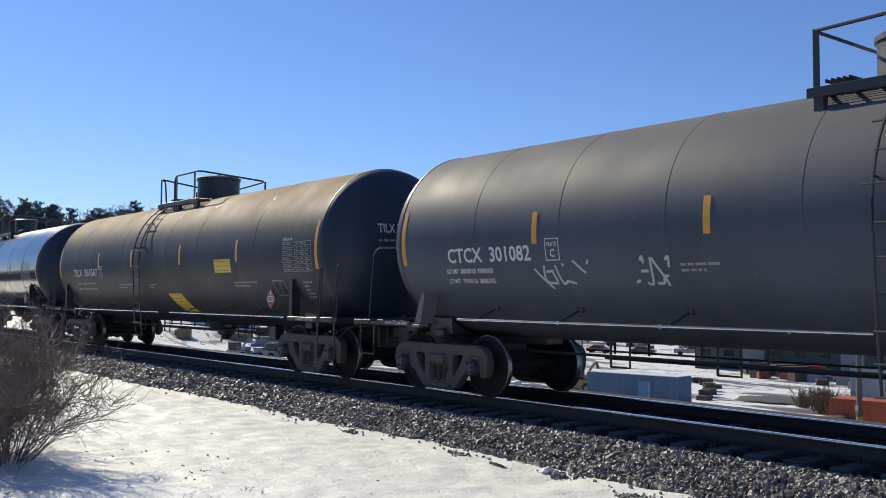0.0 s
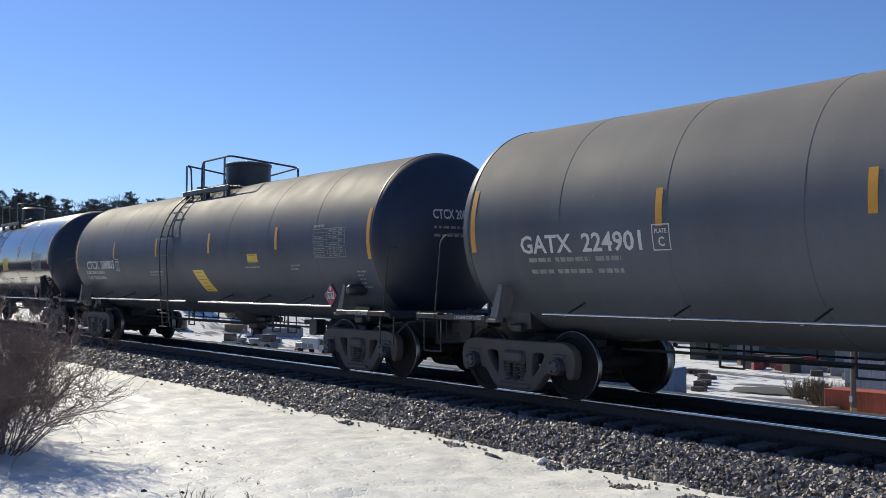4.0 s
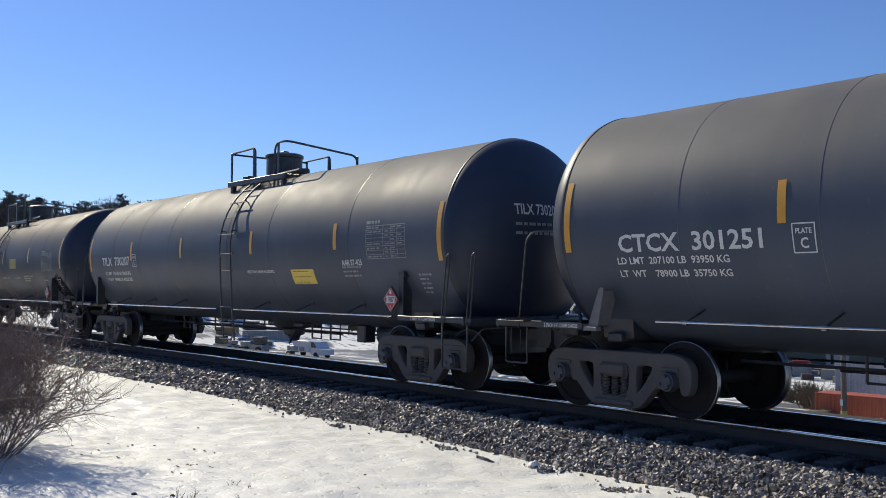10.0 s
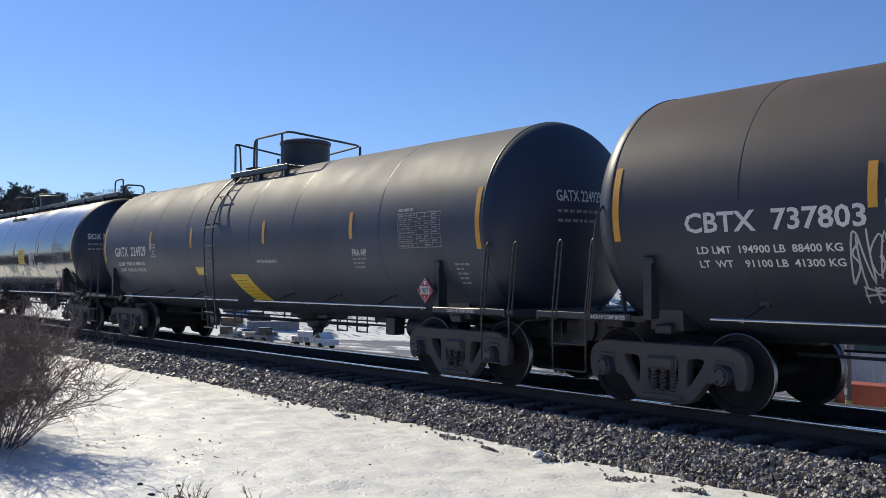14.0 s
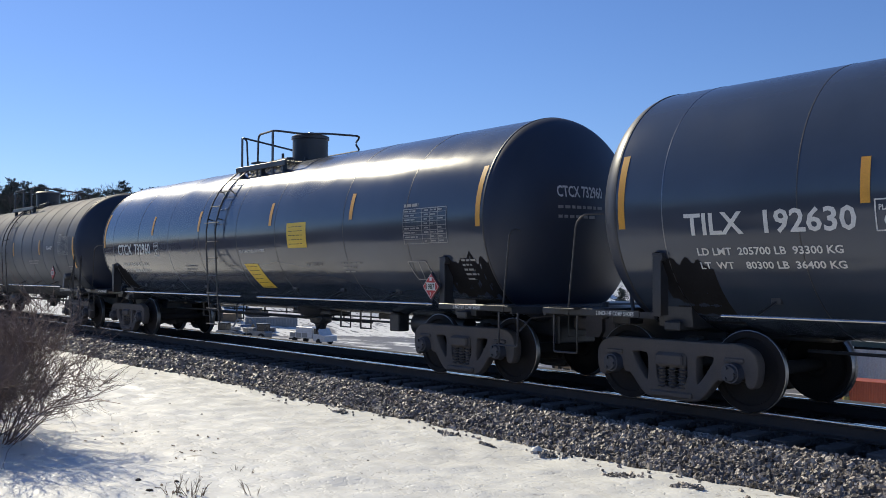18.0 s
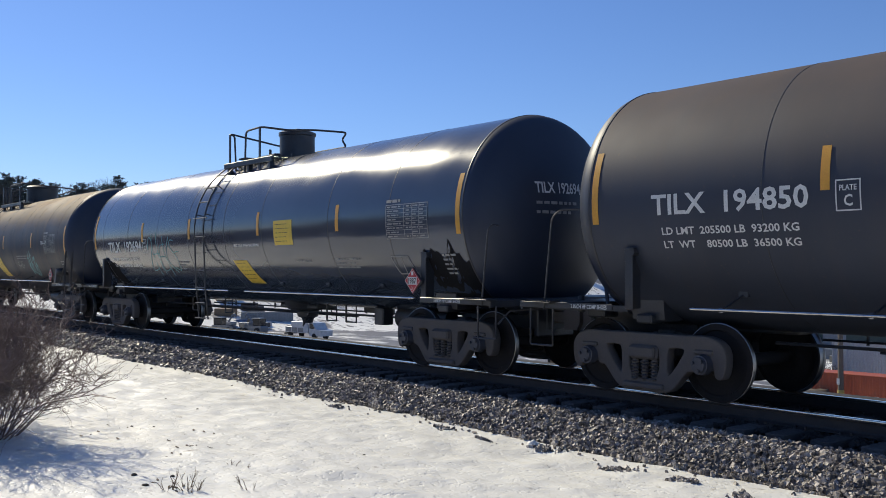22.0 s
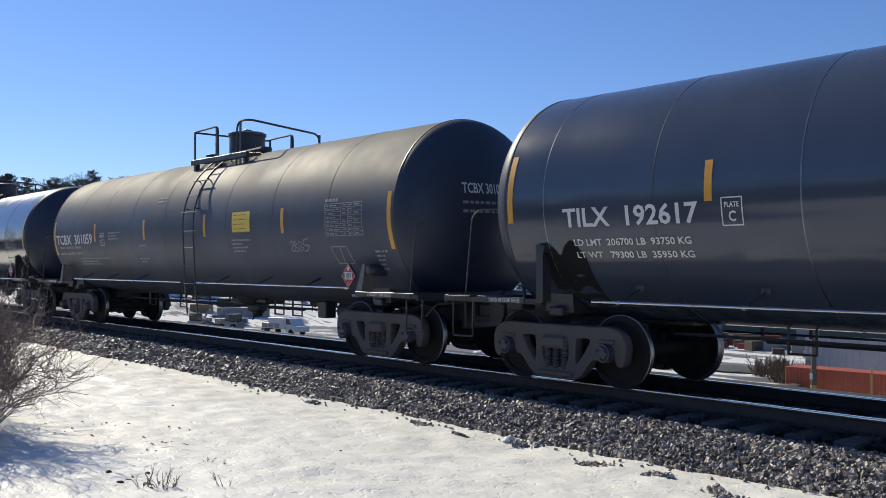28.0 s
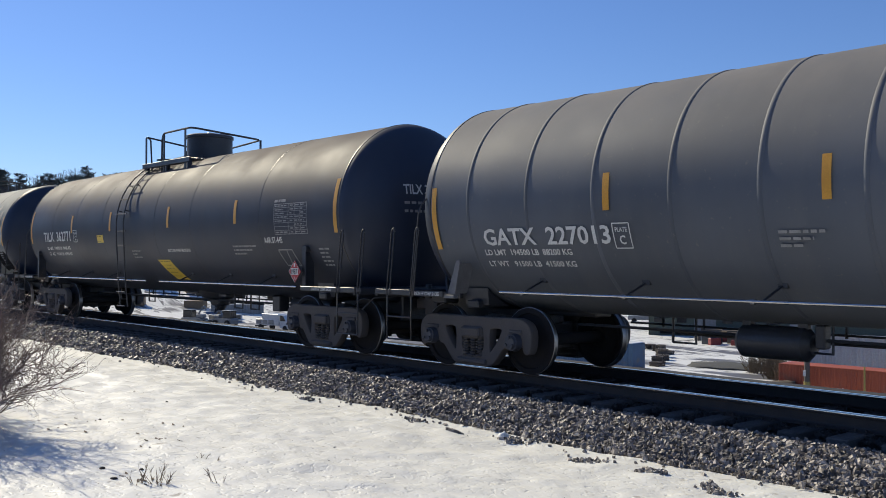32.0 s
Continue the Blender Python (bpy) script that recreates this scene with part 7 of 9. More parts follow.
rng = random.Random(21)
for i in range(36):
    x, y = rng.uniform(-132, -62), rng.uniform(112, 165)
    s = rng.uniform(0.5, 1.4)
    me = Geo().box((0, 0, s * 0.4), (s * rng.uniform(1, 2.4), s, s * 0.8), 0.05).mesh("crate", rng.choice([CARPAINT["grey"], CARPAINT["dark"], TAN, LILAC, CARPAINT["blue"]]))
    tagged(new("crate", me), "stored crate under thin snow in the yard", "crate", "stored crates in the yard").matrix_basis = pose(x, y, ground_z(x, y) - 0.05, 0, 0, rng.uniform(0, 90))
for i in range(44):                      # jumble along the far edge of the snow
    q = rng.random()
    x, y = -78 + 22 * q + rng.uniform(-2, 2), 99 - 4 * q + rng.uniform(0, 11)
    s = rng.uniform(0.7, 1.7)
    me = Geo().box((0, 0, s * 0.4), (s * rng.uniform(1, 2.4), s, s * 0.8), 0.05).mesh("crate", rng.choice([CARPAINT["dark"], WOODPOLE, WOODPOLE, BRUSH_DULL, BRUSH_DULL, BRUSH_DULL, CARPAINT["red"], CARPAINT["grey"]]))
    tagged(new("crate", me), "stored crate in the jumble behind the snowy yard", "crate", "stored crates in the yard").matrix_basis = pose(x, y, ground_z(x, y) - 0.05, 0, 0, rng.uniform(0, 90))
for i in range(46):
    x = rng.uniform(-228, -150)
    y = -x * rng.uniform(0.36, 0.47) + rng.uniform(-3, 6)
    s = rng.uniform(0.9, 2.2)
    me = Geo().box((0, 0, s * 0.4), (s * rng.uniform(1, 2.2), s, s * 0.85), 0.05).mesh("crate", rng.choice([CARPAINT["grey"], CARPAINT["dark"], CARPAINT["dark"], TAN, LILAC, CARPAINT["blue"], CARPAINT["red"]]))
    tagged(new("crate", me), "stored crate among yard clutter", "crate", "stored crates in the yard").matrix_basis = pose(x, y, ground_z(x, y) - 0.05, 0, 0, rng.uniform(0, 90))
EARTH = mat("tan earth with dry weeds", (0.17, 0.135, 0.10), 0.9, second=(0.11, 0.09, 0.07), scale=1.2, bump=0.6, bump_scale=8)
GRAVEL = mat("grey gravel", (0.095, 0.098, 0.09), 0.95, second=(0.06, 0.06, 0.058), scale=3, bump=0.6, bump_scale=12)
clod("earth_mound", "low tan mound of earth grown with dry weeds", "mound", -42.4, 65.5, 1.5, EARTH, 61, 0.32)
clod("gravel_mound", "spread of grey gravel thawed out of the snow", "gravel heap", -54.4, 75.8, 4.4, GRAVEL, 63, 0.04)
for i, (x, y, s) in enumerate(((-83.0, 67.5, 1.1), (-80.8, 66.6, 0.8), (-33.0, 65.4, 0.7), (-37.4, 65.5, 0.8))):
    clod("snow_pile", "low pile of ploughed snow on the yard", "snow pile", x, y, s, SNOW_CHUNK, 40 + i, 0.4)


# ------------------------------------------------------------------ trees
BARK = plain("dark pine bark", (0.05, 0.04, 0.034), 0.9, second=(0.03, 0.026, 0.022), scale=4, stretch=(3, 3, 0.5))
NEEDLE = plain("dark pine needles", (0.12, 0.14, 0.125), 0.8, second=(0.09, 0.11, 0.10), scale=1.5)
BRANCH = plain("bare grey-brown branch", (0.20, 0.175, 0.16), 0.85, second=(0.09, 0.08, 0.07), scale=3)
BRUSH = plain("dry brown brush", (0.14, 0.11, 0.075), 0.85, second=(0.10, 0.075, 0.05), scale=2)


def pine_meshes(h, seed):
    rng = random.Random(seed)
    tr, cr = Geo(), Geo()
    lean = (rng.uniform(-0.3, 0.3), rng.uniform(-0.3, 0.3))
    axis = lambda z: Vector((lean[0] * (z / h) ** 2, lean[1] * (z / h) ** 2, z))
    pts = [axis(h * i / 8) for i in range(9)]
    for i in range(8):
        tr.cyl(pts[i], pts[i + 1], 0.28 * (1 - i / 8.5), 8, 0.28 * (1 - (i + 1) / 8.5))
    z = h * 0.30
    while z < h * 0.985:
        f = (z - h * 0.30) / (h * 0.70)
        reach = (0.22 + 0.78 * (1 - f) ** 0.6) * h * 0.25 * rng.uniform(0.55, 1.25)
        for k in range(rng.randint(3, 5)):
            a = rng.uniform(0, 6.28)
            L = reach * rng.uniform(0.5, 1.1)
            p0 = axis(z)
            d = Vector((math.cos(a), math.sin(a), rng.uniform(-0.1, 0.35)))
            tr.cyl(p0, p0 + d * L, 0.05, 5, 0.015)
            for j in range(int(5 + 5 * L)):
                t = rng.uniform(0.35, 1.05)
                c = p0 + d * L * t + Vector((rng.gauss(0, 0.22), rng.gauss(0, 0.22), rng.gauss(0.05, 0.16)))
                for q in range(5):
                    u = Vector((rng.gauss(0, 1), rng.gauss(0, 1), rng.gauss(0.2, 0.7))).normalized() * rng.uniform(0.25, 0.5)
                    w = u.cross(Vector((rng.gauss(0, 1), rng.gauss(0, 1), rng.gauss(0, 1)))).normalized() * 0.07
                    cr.add([c - w, c + w, c + u * 0.7 + w * 0.8, c + u], [(0, 1, 2, 3)])
        z += h * 0.028 * rng.uniform(0.7, 1.4)
    me = bpy.data.meshes.new("crown")
    me.from_pydata(cr.v, [], cr.f)
    me.materials.append(NEEDLE)
    return tr.mesh("trunk", BARK), me


def bare_meshes(h, seed):
    rng = random.Random(seed)
    tr, cr = Geo(), Geo()

    def grow(p, d, L, r, depth):
        q = p + d * L
        (tr if depth > 3 else cr).cyl(p, q, r, 6 if depth > 2 else 3, r * 0.7)
        if depth == 0:
            return
        for i in range(3 if depth > 1 else 4):
            v = (d + Vector((rng.uniform(-1, 1), rng.uniform(-1, 1), rng.uniform(-0.15, 0.8))) * 0.62).normalized()
            grow(p + d * L * rng.uniform(0.65, 1.0), v, L * rng.uniform(0.58, 0.8), r * 0.58, depth - 1)
    grow(Vector((0, 0, 0)), Vector((0, 0, 1)), h * 0.28, 0.2, 5)
    return tr.mesh("trunk", BRANCH), cr.mesh("crown", BRANCH, 0)


PINES = [pine_meshes(h, s) for h, s in ((16, 1), (13, 2), (18, 3), (11, 4))]
BARES = [bare_meshes(h, s) for h, s in ((14, 5), (11, 6), (9, 7))]


def tree(kind, meshes, x, y, label, turn, k=1.0):
    t = tagged(new(kind), label, "tree", "trees beyond the line")
    t.matrix_basis = pose(x, y, ground_z(x, y) - 0.2, 0, 0, turn) @ Matrix.Scale(k, 4)
    part("trunk", meshes[0], t)
    part("crown", meshes[1], t)


rng = random.Random(12)
# wooded rise ahead, behind the tail of the passing cars
for i in range(70):
    a = radians(155.5 + 15 * (i + rng.random()) / 70)
    d = rng.uniform(232, 262)
    x, y = d * math.cos(a), -9.85 + d * math.sin(a)
    j = rng.randrange(4)
    tree("pine_tree", PINES[j], x, y, "dark irregular pine on the wooded rise", rng.uniform(0, 360), rng.uniform(8.0, 13.2) / (16, 13, 18, 11)[j])
for i in range(120):
    a = radians(154 + 16 * (i + rng.random()) / 120)
    d = rng.uniform(230, 320)
    tree("bare_tree", rng.choice(BARES), d * math.cos(a), -9.85 + d * math.sin(a), "leafless grey-brown tree on the wooded rise", rng.uniform(0, 360), rng.uniform(0.7, 0.95))
for x, y, a, k in ((-236, 75, 40, 1.25), (-238, 77, 150, 1.2), (-240, 68, 90, 1.1), (-228, 84, 10, 0.95)):
    tree("bare_tree", BARES[0], x, y, "broad leafless tree on the wooded rise", a, k)
# unseen pines at the viewer's back, added for the tanks' dark reflected belt
for i in range(60):
    x, y = -95 + i * 2.9 + rng.uniform(-1.5, 1.5), -52 + rng.uniform(-9, 5)
    tree("pine_tree", rng.choice(PINES), x, y, "dark unseen pine added for the tanks' reflections", rng.uniform(0, 360), rng.uniform(0.4, 0.55))
# scattered trees round the far side of the yard
for i in range(70):
    a = radians(rng.uniform(92, 156))
    d = rng.uniform(190, 300)
    x, y = d * math.cos(a), -9.85 + d * math.sin(a)
    bare = rng.random() < 0.7
    tree("bare_tree" if bare else "pine_tree", rng.choice(BARES if bare else PINES[1:2] + PINES[3:]), x, y,
         "leafless tree at the far side of the yard" if bare else "dark pine at the far side of the yard", rng.uniform(0, 360), rng.uniform(0.6, 0.9))
for i in range(26):
    q = rng.random()
    x, y = -43.8 - 6.5 * q + rng.uniform(-1.0, 1.0), 68.5 + 6.5 * q + rng.uniform(-1.2, 1.8)
    g = Geo()
    for k in range(16):
        sprig(g, (rng.uniform(-0.5, 0.5), rng.uniform(-0.5, 0.5), 0), (rng.uniform(-0.6, 0.6), rng.uniform(-0.6, 0.6), 1), rng.uniform(0.8, 1.6), 0.03, rng, 2, 0.3)
    me = bpy.data.meshes.new("brush")
    me.from_pydata(g.v, [], g.f)
    me.materials.append(BRUSH)
    tagged(new("brush", me), "dry brown brush beside the orange bin", "shrub").matrix_basis = pose(x, y, YARD)

# ------------------------------------------------------------------ the train, car by car
LABELS = {"gloss": "clean glossy black tank car with amber reflector strips", "satin": "satin black tank car with faded graffiti on its side",
          "dusty": "matte black tank car greyed by road dust", "pale": "pale grey-dusted black tank car",
          "brown": "black tank car with brown dust over its top", "golden": "black tank car with dust and painted sun sheen over its top", "grey": "faded grey tank car covered in pale graffiti"}
NOTES = {1: "matte black tank car with a large faded red diamond", 5: "glossy black tank car with a full-length roof walkway", 12: "glossy black tank car with roof walkway and white graffiti",
         10: "matte black tank car spattered with frozen snow", 14: "brown-dusted black tank car with white graffiti tags", 16: "dusty black tank car ringed with ribs", 32: "dusty black tank car ringed with ribs",
         25: "brown-dusted black tank car ringed with ribs", 29: "dusty black tank car with white and orange graffiti", 22: "brown-dusted black tank car with sprayed white words"}


def C(mark, paint, **kw):
    return dict(mark=mark, paint=paint, **kw)


